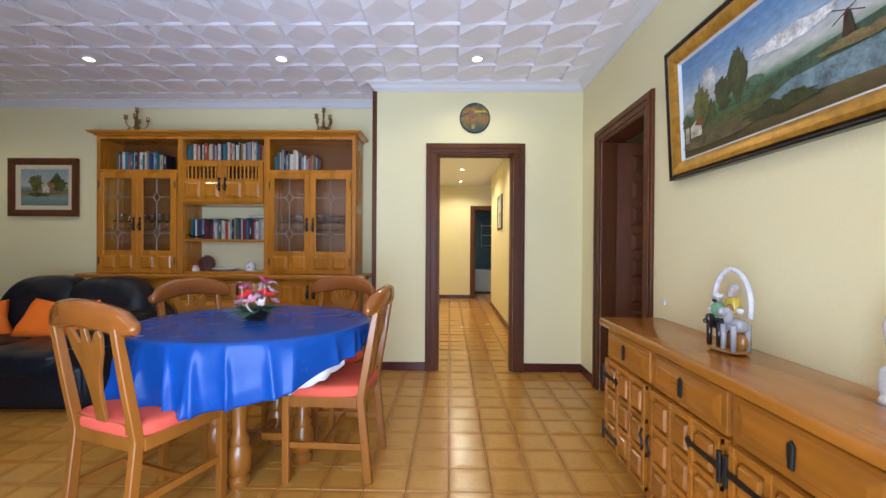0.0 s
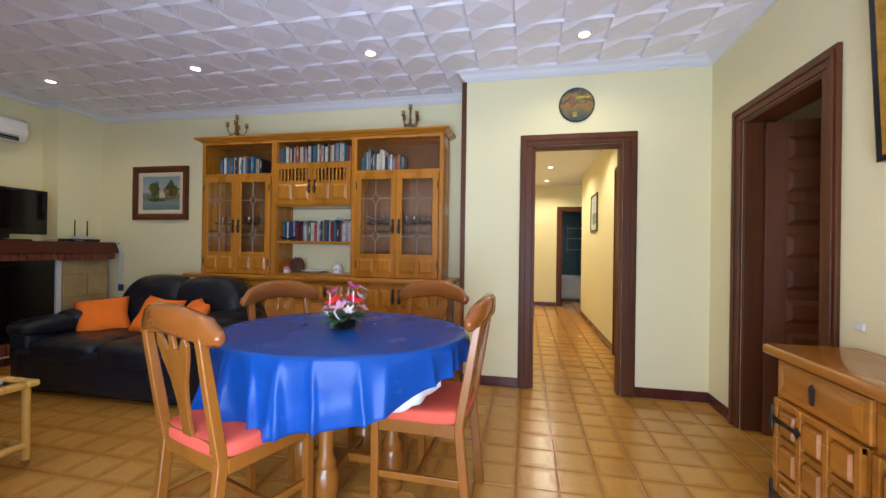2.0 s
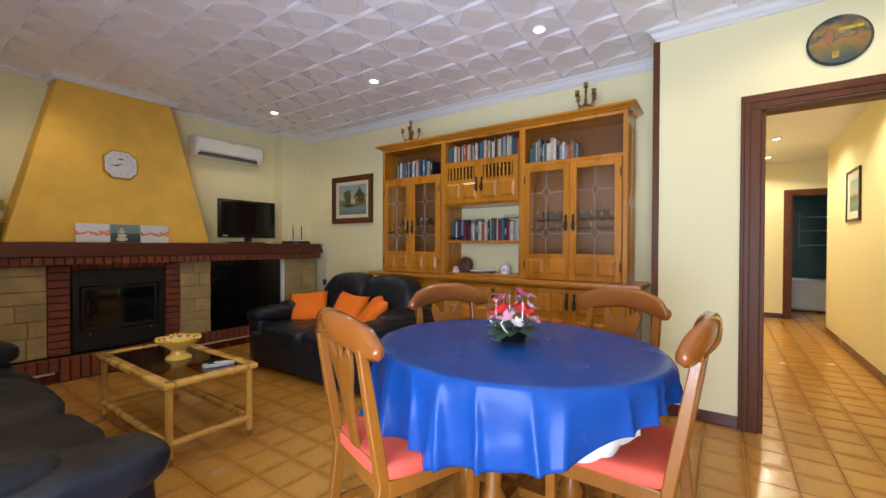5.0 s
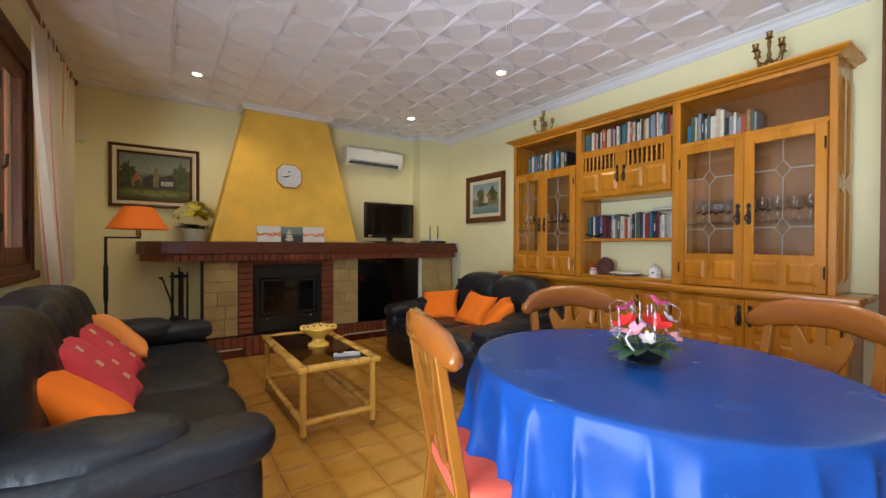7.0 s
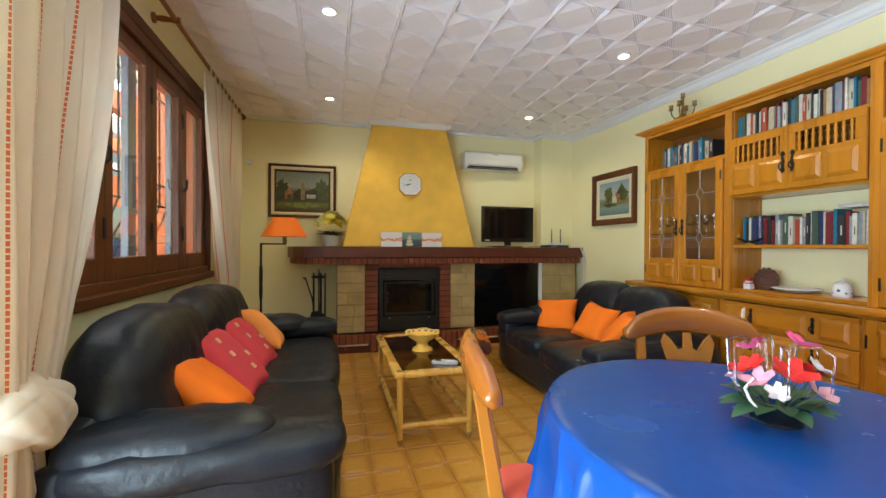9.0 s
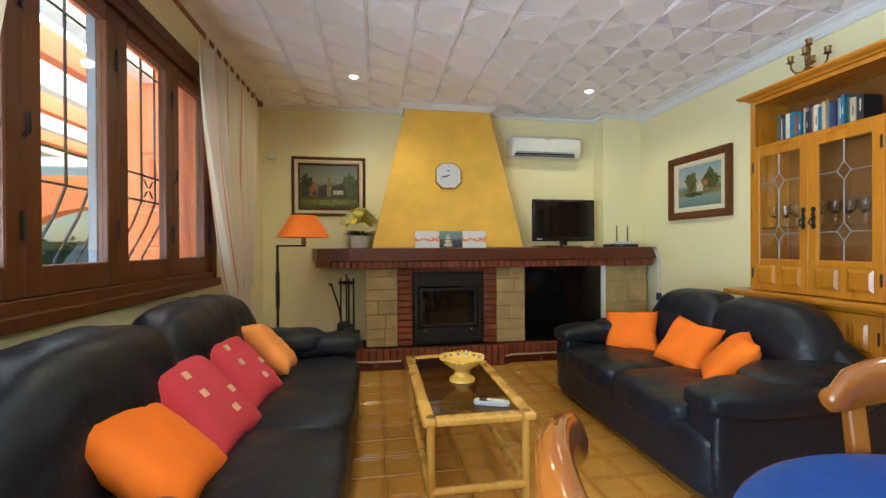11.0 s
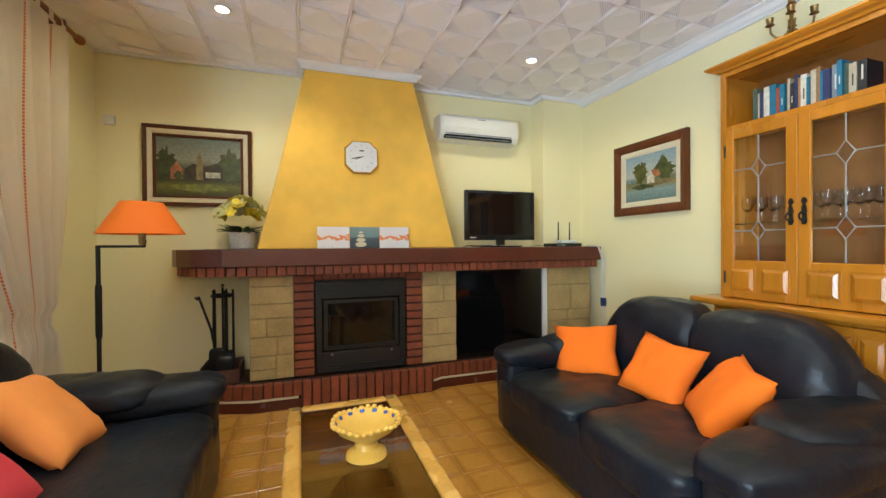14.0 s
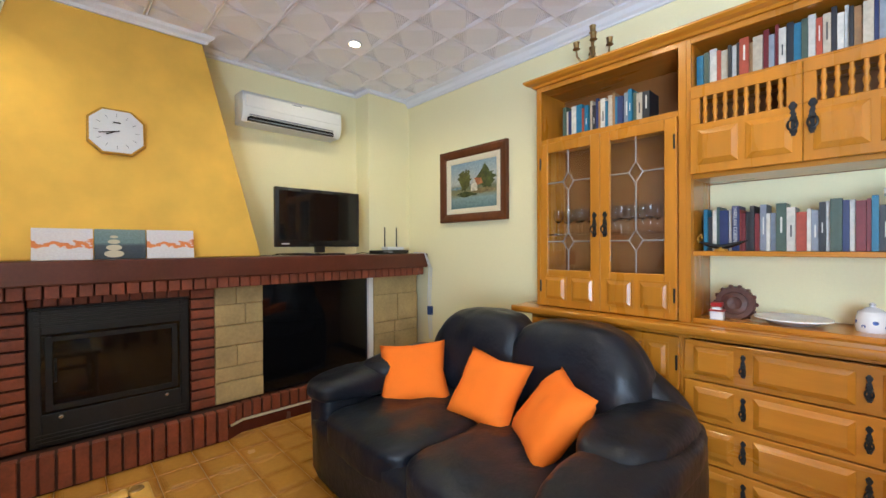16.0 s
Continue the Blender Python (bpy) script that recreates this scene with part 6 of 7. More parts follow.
clockpart("maker_mark", slab([(-0.018, 0.048), (0.018, 0.048), (0.018, 0.056), (-0.018, 0.056)], (0.001, 0, 0), origin=(0.0305, 0, 0), u=(0, 1, 0)), BLACKP)

ac = thing("air_conditioner", (XW, 4.86, 2.20), "white split air conditioner on the wall", "air conditioner")
prof = [(XW, 2.20), (-6.02, 2.20), (-5.985, 2.235), (-5.97, 2.30), (-5.975, 2.40), (-6.0, 2.425), (XW, 2.43)]
part("housing", slab(prof, (0, 0.81, 0), origin=(0, 4.45, 0), u=(1, 0, 0), v=(0, 0, 1), bevel=0.008, seg=2), PLAST, ac, smooth=True)
part("front_flap", one((-5.972, 4.47, 2.305), (-5.966, 5.24, 2.395), 0.002), PLAST, ac)
for k in range(3):
    part("louvre", one((-5.998 + 0.004 * k, 4.50, 2.214 + 0.016 * k), (-5.978 + 0.004 * k, 5.18, 2.221 + 0.016 * k), 0.002), GREYP if k != 1 else BLACKP, ac)
part("air_slot", one((-6.01, 4.49, 2.205), (-5.988, 5.19, 2.25), 0.0), BLACKP, ac)
part("badge", one((-5.9662, 4.82, 2.385), (-5.9648, 4.90, 2.392), 0), GREYP, ac)
tagged(part("alarm_sensor", one((XW, 1.86, 2.13), (XW + 0.035, 1.93, 2.20), 0.006, 2), PLAST), "small beige alarm sensor box on the wall", "sensor")

# flower pot on the mantel
POT = mat("speckled_white_pot", (0.62, 0.62, 0.60), 0.4, vary=0.12, scale=40, bump=0.1)
fpz = thing("flower_pot", (-5.93, 2.80, MZ), "white pot of yellow artificial flowers on the mantel", "flower pot")
part("pot", turned([(0.07, 0.0), (0.085, 0.01), (0.10, 0.08), (0.105, 0.13), (0.098, 0.13), (0.09, 0.09)], (-5.93, 2.81, MZ), 24), POT, fpz, smooth=True)
YF = [mat("yellow_petal", c, 0.6, vary=0.15, scale=30, bump=0.1) for c in ((0.75, 0.58, 0.05), (0.80, 0.66, 0.14), (0.62, 0.60, 0.30))]
LEAFM = mat("dark_leaf", (0.035, 0.065, 0.015), 0.55, vary=0.3, scale=20, bump=0.1)
RF = random.Random(3)


def bloom(c, r, material, parent, n=6, cup=0.5, name="bloom"):
    """A flower of overlapping curled petals facing outwards."""
    bm = bmesh.new()
    d = Vector(c[1]).normalized()
    u = d.orthogonal().normalized()
    w = d.cross(u)
    o = Vector(c[0])
    for k in range(n):
        a = 2 * math.pi * k / n + RF.random()
        q = u * math.cos(a) + w * math.sin(a)
        s = d.cross(q)
        p = [o, o + q * r * 0.45 + s * r * 0.38 + d * r * cup * 0.4, o + q * r + s * r * 0.16 + d * r * cup, o + q * r * 1.02 - s * r * 0.16 + d * r * cup * 0.9, o + q * r * 0.45 - s * r * 0.38 + d * r * cup * 0.4]
        vs = [bm.verts.new(x) for x in p]
        bm.faces.new(vs)
        bm.faces.new([bm.verts.new(x - d * 0.002) for x in p][::-1])
    return part(name, bm, material, parent)


def leaf(o, d, l, w, material, parent, droop=0.3):
    o, d = Vector(o), Vector(d).normalized()
    s = d.cross(Vector((0, 0, 1))).normalized()
    bm = bmesh.new()
    rows = []
    for k in range(6):
        f = k / 5
        c = o + d * l * f - Vector((0, 0, droop * l * f * f))
        h = w * math.sin(math.pi * min(0.98, 0.08 + 0.9 * f))
        rows.append((bm.verts.new(c + s * h), bm.verts.new(c - Vector((0, 0, h * 0.25))), bm.verts.new(c - s * h)))
    for a, b in zip(rows, rows[1:]):
        bm.faces.new((a[0], a[1], b[1], b[0]))
        bm.faces.new((a[1], a[2], b[2], b[1]))
    return part("leaf", bm, material, parent, smooth="all")


for k in range(64):
    a, b = RF.uniform(0, 2 * math.pi), RF.uniform(0.1, 1.0)
    d = Vector((math.cos(a) * b, math.sin(a) * b, 1.05 - 0.75 * b))
    c = Vector((-5.93, 2.81, MZ + 0.20)) + Vector((d.x * 0.17, d.y * 0.18, d.z * 0.20))
    bloom((c, d), RF.uniform(0.040, 0.058), YF[k % 3 if k % 5 else 2], fpz)
for k in range(34):
    a = RF.uniform(0, 2 * math.pi)
    leaf((-5.93 + 0.05 * math.cos(a), 2.81 + 0.05 * math.sin(a), MZ + 0.13), (math.cos(a), math.sin(a), RF.uniform(0.2, 1.2)), RF.uniform(0.10, 0.17), 0.022, LEAFM, fpz)

# fire tools on the hearth
ft = thing("fire_tools", (-5.92, 2.67, 0.2), "black iron fireplace tool set on its stand", "fire tools")
part("log_box", boxes(((-6.06, 2.54, 0.197), (-5.80, 2.55, 0.33)), ((-6.06, 2.79, 0.197), (-5.80, 2.80, 0.33)), ((-6.06, 2.55, 0.197), (-6.05, 2.79, 0.33)), ((-5.81, 2.55, 0.197), (-5.80, 2.79, 0.30)), ((-6.05, 2.55, 0.197), (-5.81, 2.79, 0.21)), bevel=0.002), WOODD, ft, "dark wooden box")
part("stand", bar([(-5.93, 2.67, 0.21), (-5.93, 2.67, 0.90)], 0.008), IRON, ft, smooth=True)
part("ring", bar([(-5.93 + 0.07 * math.cos(a), 2.67 + 0.07 * math.sin(a), 0.84) for a in [k * math.pi / 8 for k in range(16)]], 0.012, 8, True), IRON, ft, smooth=True)
for k in range(5):
    a = k * 2 * math.pi / 5 + 0.4
    x, y = -5.93 + 0.07 * math.cos(a), 2.67 + 0.07 * math.sin(a)
    t = part("tool", bar([(x, y, 0.87), (x + 0.015, y, 0.885), (x, y, 0.86), (x, y, 0.34 + 0.03 * k)], [0.008, 0.008, 0.008, 0.010], 7), IRON, ft, smooth=True)
    if k in (0, 2):
        part("shovel" if k else "brush", soft((x, y, 0.32), (0.016 if k else 0.034, 0.058, 0.085), 5, 6), IRON, t, smooth="all")
t = part("tool", bar([(-5.86, 2.52, 0.82), (-5.85, 2.505, 0.84), (-5.855, 2.525, 0.845), (-5.87, 2.60, 0.60), (-5.89, 2.64, 0.34)], [0.008, 0.008, 0.008, 0.009, 0.010], 7), IRON, ft, smooth=True)
part("shovel", soft((-5.875, 2.645, 0.36), (0.012, 0.062, 0.095), 5, 6), IRON, t, smooth="all")
part("finial", turned([(0.004, 0.9), (0.014, 0.915), (0.004, 0.93)], (-5.93, 2.67, 0), 10), BRASS, ft, smooth=True)

# floor lamp
fl = thing("floor_lamp", (-5.25, 2.12, 0), "black swing-arm floor lamp with an orange shade", "floor lamp")
part("base", turned([(0.13, 0.0), (0.13, 0.012), (0.10, 0.022), (0.015, 0.03)], (-5.25, 2.16, 0), 28), IRON, fl, smooth=True)
part("pole", bar([(-5.25, 2.16, 0.02), (-5.25, 2.16, 1.22)], 0.011, 10), IRON, fl, smooth=True)
part("collar", turned([(0.014, 0.70), (0.016, 0.72), (0.016, 0.98), (0.014, 1.0)], (-5.25, 2.16, 0), 14), IRON, fl, smooth=True)
part("arm", bar([(-5.25, 2.15, 1.215), (-5.25, 2.385, 1.215), (-5.25, 2.385, 1.25)], 0.007, 8), IRON, fl, smooth=True)
part("socket", turned([(0.012, 1.22), (0.018, 1.235), (0.018, 1.29)], (-5.25, 2.37, 0), 14), BRASS, fl, smooth=True)
bm = bmesh.new()
R0, R1 = 0.215, 0.105
lathe(bm, [(R0, 1.285), (R1, 1.468), (R1 - 0.003, 1.468), (R0 - 0.003, 1.285)], (-5.25, 2.37, 0), 32)
bmesh.ops.delete(bm, geom=[f for f in bm.faces if len(f.verts) > 4], context="FACES_ONLY")
part("shade", bm, mat("orange_lampshade", (0.85, 0.17, 0.01), 0.75, vary=0.05, fine=200, bump=0.1), fl, "orange fabric shade", smooth=True)

# bowl and remote on the coffee table
bw = thing("footed_bowl", (-3.95, 3.455, cz), "yellow footed ceramic bowl with a blue pattern", "bowl")
bb = part("bowl", turned([(0.075, 0.0), (0.072, 0.012), (0.045, 0.03), (0.04, 0.05), (0.06, 0.07), (0.105, 0.10), (0.122, 0.128), (0.116, 0.128), (0.098, 0.104), (0.05, 0.08), (0.01, 0.077)], (-3.95, 3.455, cz - 0.006), 36), YELLOWC, bw, smooth=True)
for k in range(14):
    a = 2 * math.pi * k / 14
    part("motif", moved(soft((0, 0, 0), (0.003, 0.011, 0.008), 2.2, 4), pose(-3.95 + 0.109 * math.cos(a), 3.455 + 0.109 * math.sin(a), cz + 0.112, 0, 0, math.degrees(a)) @ pose(0, 0, 0, 0, 35, 0)), BLUEC, bb, smooth="all")
for k in range(30):
    a = 2 * math.pi * k / 30
    part("rim_bead", soft((-3.95 + 0.119 * math.cos(a), 3.455 + 0.119 * math.sin(a), cz + 0.122 + 0.004 * math.sin(5 * a)), (0.010, 0.010, 0.008), 2.2, 4), YELLOWC, bb, smooth="all")
rm = thing("remote_control", (-3.57, 3.52, cz), "silver remote control lying on the glass", "remote control")
RMM = pose(-3.57, 3.52, cz - 0.008, 0, 0, 70)
part("case", moved(soft((0, 0, 0.011), (0.085, 0.024, 0.011), 6, 8), RMM), mat("silver_plastic", (0.45, 0.47, 0.50), 0.35, vary=0.05, bump=0), rm, smooth="all")
part("keypad", moved(one((-0.06, -0.017, 0.0215), (0.0, 0.017, 0.0235), 0.001), RMM), BLACKP, rm)
part("dial", moved(turned([(0.014, 0.022), (0.012, 0.026)], (-0.012, 0, 0), 16), RMM), PLAST, rm)
for i in range(4):
    for j in range(3):
        part("key", moved(one((0.008 + i * 0.014, -0.014 + j * 0.011, 0.0215), (0.017 + i * 0.014, -0.007 + j * 0.011, 0.0245), 0.001), RMM), PLAST, rm)

# flower basket on the table
VX, VY, VZ = -1.81, 3.90, TZ + 0.0075
fb = thing("flower_basket", (VX, VY, VZ), "glass basket of silk flowers on the dining table", "flower arrangement")
GRN = glass("green_glass", (0.30, 0.42, 0.36))
part("bowl", turned([(0.05, 0.0), (0.055, 0.004), (0.06, 0.03), (0.075, 0.06), (0.072, 0.06), (0.056, 0.032), (0.045, 0.01)], (VX, VY, VZ), 28), GRN, fb, "dark green glass bowl", smooth=True)
for k in range(3):
    a = k * math.pi / 3 + 0.3
    dx, dy = math.cos(a), math.sin(a)
    part("hoop", bar([(VX + dx * r, VY + dy * r, VZ + h) for r, h in ((-0.07, 0.06), (-0.105, 0.09), (-0.11, 0.19), (-0.085, 0.205), (-0.04, 0.20), (-0.035, 0.12))], 0.003, 8), GLASS, fb, "clear glass loop", smooth=True)
    part("hoop", bar([(VX + dx * r, VY + dy * r, VZ + h) for r, h in ((0.07, 0.06), (0.105, 0.09), (0.11, 0.19), (0.085, 0.205), (0.04, 0.20), (0.035, 0.12))], 0.003, 8), GLASS, fb, "clear glass loop", smooth=True)
FC = [mat("silk_petal", c, 0.6, vary=0.2, scale=40, bump=0.1) for c in ((0.75, 0.02, 0.02), (0.85, 0.10, 0.30), (0.75, 0.38, 0.50), (0.70, 0.62, 0.66))]
for c, r, ci in (((-0.03, -0.05, 0.13), 0.042, 0), ((0.05, -0.02, 0.135), 0.046, 0), ((0.02, 0.06, 0.13), 0.042, 0), ((-0.06, 0.0, 0.175), 0.036, 1), ((0.03, 0.03, 0.205), 0.038, 1), ((0.0, -0.06, 0.11), 0.038, 2), ((-0.07, -0.03, 0.10), 0.034, 2), ((0.08, 0.02, 0.10), 0.034, 2), ((0.06, 0.05, 0.15), 0.028, 3), ((-0.02, 0.06, 0.11), 0.034, 2), ((0.05, -0.065, 0.095), 0.026, 3)):
    bloom((Vector((VX + c[0], VY + c[1], VZ + c[2])), (c[0], c[1], 0.10)), r, FC[ci], fb, n=7)
    part("stem", bar([(VX + c[0] * 0.2, VY + c[1] * 0.2, VZ + 0.03), (VX + c[0], VY + c[1], VZ + c[2] - 0.004)], 0.002, 5), LEAFM, fb)
LG = mat("silk_leaf", (0.03, 0.10, 0.05), 0.5, vary=0.3, scale=20, bump=0.1)
for k in range(16):
    a = 2 * math.pi * k / 16 + RF.uniform(-0.1, 0.1)
    leaf((VX + 0.04 * math.cos(a), VY + 0.04 * math.sin(a), VZ + 0.055), (math.cos(a), math.sin(a), RF.uniform(0.1, 0.55)), RF.uniform(0.08, 0.12), 0.024, LG, fb, 0.35)
part("ribbon", bar([(VX + 0.0, VY - 0.075, VZ + 0.12), (VX - 0.01, VY - 0.09, VZ + 0.09), (VX + 0.01, VY - 0.10, VZ + 0.07), (VX + 0.025, VY - 0.09, VZ + 0.05)], [0.002, 0.004, 0.004, 0.002], 6), EMPTYW, fb, "white ribbon", smooth=True)

# ornaments on the sideboard
def figure_mesh():
    bm = bmesh.new()
    for c, s, k in (((0.0, 0.0, 0.010), (0.055, 0.075, 0.010), 0), ((0.02, -0.02, 0.045), (0.03, 0.05, 0.04), 0),
                    ((0.0, 0.04, 0.10), (0.026, 0.040, 0.024), 1), ((-0.045, 0.04, 0.122), (0.018, 0.013, 0.020), 1), ((-0.06, 0.04, 0.112), (0.014, 0.010, 0.011), 1),
                    ((0.0, -0.035, 0.108), (0.03, 0.042, 0.027), 2), ((-0.035, -0.035, 0.145), (0.016, 0.015, 0.030), 2), ((-0.052, -0.035, 0.160), (0.024, 0.014, 0.016), 2), ((-0.03, -0.037, 0.165), (0.012, 0.010, 0.022), 0),
                    ((-0.005, 0.045, 0.155), (0.021, 0.024, 0.030), 3), ((-0.01, 0.045, 0.198), (0.014, 0.015, 0.017), 5), ((-0.008, 0.045, 0.210), (0.016, 0.017, 0.009), 6), ((-0.02, 0.045, 0.190), (0.007, 0.011, 0.007), 1),
                    ((0.0, -0.02, 0.180), (0.021, 0.025, 0.034), 4), ((-0.005, -0.02, 0.236), (0.015, 0.015, 0.020), 5), ((0.002, -0.02, 0.246), (0.016, 0.017, 0.016), 2), ((-0.012, -0.02, 0.222), (0.010, 0.012, 0.012), 2),
                    ((-0.01, 0.076, 0.150), (0.011, 0.012, 0.010), 6), ((-0.01, -0.062, 0.165), (0.011, 0.012, 0.010), 6), ((-0.025, 0.012, 0.150), (0.013, 0.011, 0.012), 2)):
        f0 = set(bm.faces)
        soft(c, s, 2.6, 8, 0.003, bm=bm)
        for f in bm.faces:
            if f not in f0:
                f.material_index = k
    for x, y, k in ((-0.03, 0.06, 1), (0.02, 0.06, 1), (-0.03, 0.012, 1), (-0.035, -0.015, 2), (-0.035, -0.06, 2), (0.025, -0.06, 2)):
        tube(bm, [(x, y, 0.015), (x, y, 0.11)], [0.009, 0.011], 8, mi=k)
    tube(bm, [(0.012, 0.085 * math.cos(a), 0.18 + 0.135 * math.sin(a)) for a in [-0.3 + k * 3.74 / 16 for k in range(17)]], 0.010, 8, mi=6)
    return bm


figm = [mat("glaze", c, 0.2, vary=0.15, scale=30, bump=0.05, coat=0.4) for c in ((0.36, 0.16, 0.04), (0.02, 0.015, 0.015), (0.40, 0.40, 0.44), (0.20, 0.46, 0.25), (0.60, 0.46, 0.06), (0.45, 0.35, 0.30), (0.72, 0.73, 0.80))]
fg = part("figurine", moved(figure_mesh(), pose(0.31, 3.28, SZ + 0.001, 0, 0, 8)), figm, smooth="all")
tagged(fg, "glazed ceramic figurine of two mounted riders under an arch", "figurine")
fg2 = part("figurine", moved(soft((0, 0, 0.05), (0.03, 0.035, 0.05), 3, 8, 0.006, bm=turned([(0.04, 0), (0.035, 0.012), (0.012, 0.05), (0.02, 0.12), (0.03, 0.20), (0.02, 0.24)], (0, 0, 0), 16)), pose(0.38, 2.755, SZ + 0.001)), figm[6], smooth="all")
tagged(fg2, "white glazed ceramic ornament on the sideboard", "figurine")
tagged(part("wall_socket", one((XE - 0.012, 4.03, 0.84), (XE - 0.001, 4.08, 0.875), 0.003), PLAST), "white wall socket above the sideboard", "socket")


# ---- window, curtains and the porch ----
wn = thing("window_1", (-3.79, YS, WIN[2]), "dark wooden casement window with four lights", "window")
wn["kind"] = "structure"
x0, x1, z0, z1 = WIN
part("window_frame", boxes(((x0, YS - 0.10, z0), (x0 + 0.03, YS + 0.015, z1)), ((x1 - 0.03, YS - 0.10, z0), (x1, YS + 0.015, z1)), ((x0 + 0.03, YS - 0.10, z1 - 0.07), (x1 - 0.03, YS + 0.015, z1)), ((x0 + 0.03, YS - 0.10, z0), (x1 - 0.03, YS + 0.015, z0 + 0.05)), bevel=0.004), DARK, wn)
part("architrave", boxes(((x0 - 0.03, YS, z0 - 0.05), (x0 + 0.01, YS + 0.022, z1 + 0.06)), ((x1 - 0.01, YS, z0 - 0.05), (x1 + 0.03, YS + 0.022, z1 + 0.06)), ((x0 + 0.01, YS, z1 - 0.01), (x1 - 0.01, YS + 0.022, z1 + 0.06)), bevel=0.005), DARK, wn)
part("window_sill", one((x0 - 0.05, YS - 0.02, z0 - 0.05), (x1 + 0.05, YS + 0.045, z0 + 0.004), 0.008, 2), DARK, wn)
cw4 = (x1 - x0 - 0.06) / 4
for k in range(4):
    a = x0 + 0.03 + k * cw4
    b = a + cw4
    ya, yb = YS - 0.055, YS - 0.008
    f = 0.076
    sash = part("casement", boxes(((a, ya, z0 + 0.05), (a + f, yb, z1 - 0.07)), ((b - f, ya, z0 + 0.05), (b, yb, z1 - 0.07)), ((a + f, ya, z0 + 0.05), (b - f, yb, z0 + 0.16)), ((a + f, ya, z1 - 0.15), (b - f, yb, z1 - 0.07)), bevel=0.005), DARK, wn)
    pn = part("pane", one((a + f, ya + 0.02, z0 + 0.16), (b - f, ya + 0.025, z1 - 0.15), 0), GLASS, sash, "clear window pane")
    pn.visible_shadow = False
    for zz in (z0 + 0.30, z1 - 0.30):
        part("hinge", bar([(a + 0.012, yb + 0.004, zz - 0.05), (a + 0.012, yb + 0.004, zz + 0.05)], 0.008, 8), IRON, sash, smooth=True)
    if k in (1, 3):
        part("latch", bar([(a + 0.02, yb + 0.012, 1.58), (a + 0.02, yb + 0.03, 1.60), (a + 0.03, yb + 0.035, 1.66)], 0.008, 8), IRON, sash, smooth=True)

gr = thing("window_grille", (-3.79, YS - 0.22, z0), "black wrought-iron window grille with scrolls", "window grille")
yg = YS - 0.28
nb = 14
for k in range(nb):
    x = x0 + 0.04 + (x1 - x0 - 0.08) * k / (nb - 1)
    part("bar", bar([(x, yg, z1 + 0.02), (x, yg, 1.50), (x, yg - 0.05, 1.36), (x, yg - 0.16, 1.14), (x, yg - 0.17, 1.04), (x, yg - 0.02, z0 - 0.02)], 0.007, 8), IRON, gr, smooth=True)
for z, d in ((z1 - 0.05, 0), (1.66, 0), (1.50, 0)):
    part("rail", bar([(x0, yg - d, z), (x1, yg - d, z)], 0.007, 8), IRON, gr, smooth=True)
for k in range(nb - 1):
    x = x0 + 0.04 + (x1 - x0 - 0.08) * (k + 0.5) / (nb - 1)
    if k % 3 == 1:
        for sg in (-1, 1):
            for sz in (-1, 1):
                part("scroll", bar([(x + sg * (0.012 + 0.032 * (1 - t / 14) * (1 - math.cos(t * 0.55))), yg, 1.58 + sz * (0.01 + 0.035 * (1 - t / 16) * (1 + math.sin(t * 0.55 - 1.57)))) for t in range(13)], 0.005, 6), IRON, gr, smooth=True)

# curtain rod
rd = thing("curtain_rod", (-3.9, YS + 0.09, 2.55), "turned brown wooden curtain rod with finials", "curtain rod")
RODM = mat("mahogany_rod", (0.22, 0.07, 0.02), 0.35, vary=0.2, scale=10, stretch=(0.2, 1, 1), bump=0.05)
RY, RZ = YS + 0.12, 2.53
part("rod", bar([(-5.62, RY, RZ), (-2.30, RY, RZ)], 0.014, 12), RODM, rd, smooth=True)
for x, sg in ((-5.62, -1), (-2.30, 1)):
    part("finial", turned([(0.014, 0), (0.022, 0.01 * sg), (0.016, 0.02 * sg), (0.03, 0.045 * sg), (0.026, 0.065 * sg), (0.01, 0.08 * sg)], (x, RY, RZ), 14, "x"), RODM, rd, smooth=True)
for x in (-5.45, -3.79, -2.42):
    part("bracket", turned([(0.03, 0), (0.03, 0.012), (0.014, 0.02), (0.018, 0.05), (0.014, 0.09), (0.02, 0.12), (0.02, 0.14)], (x, YS, RZ), 12, "y"), RODM, rd, smooth=True)


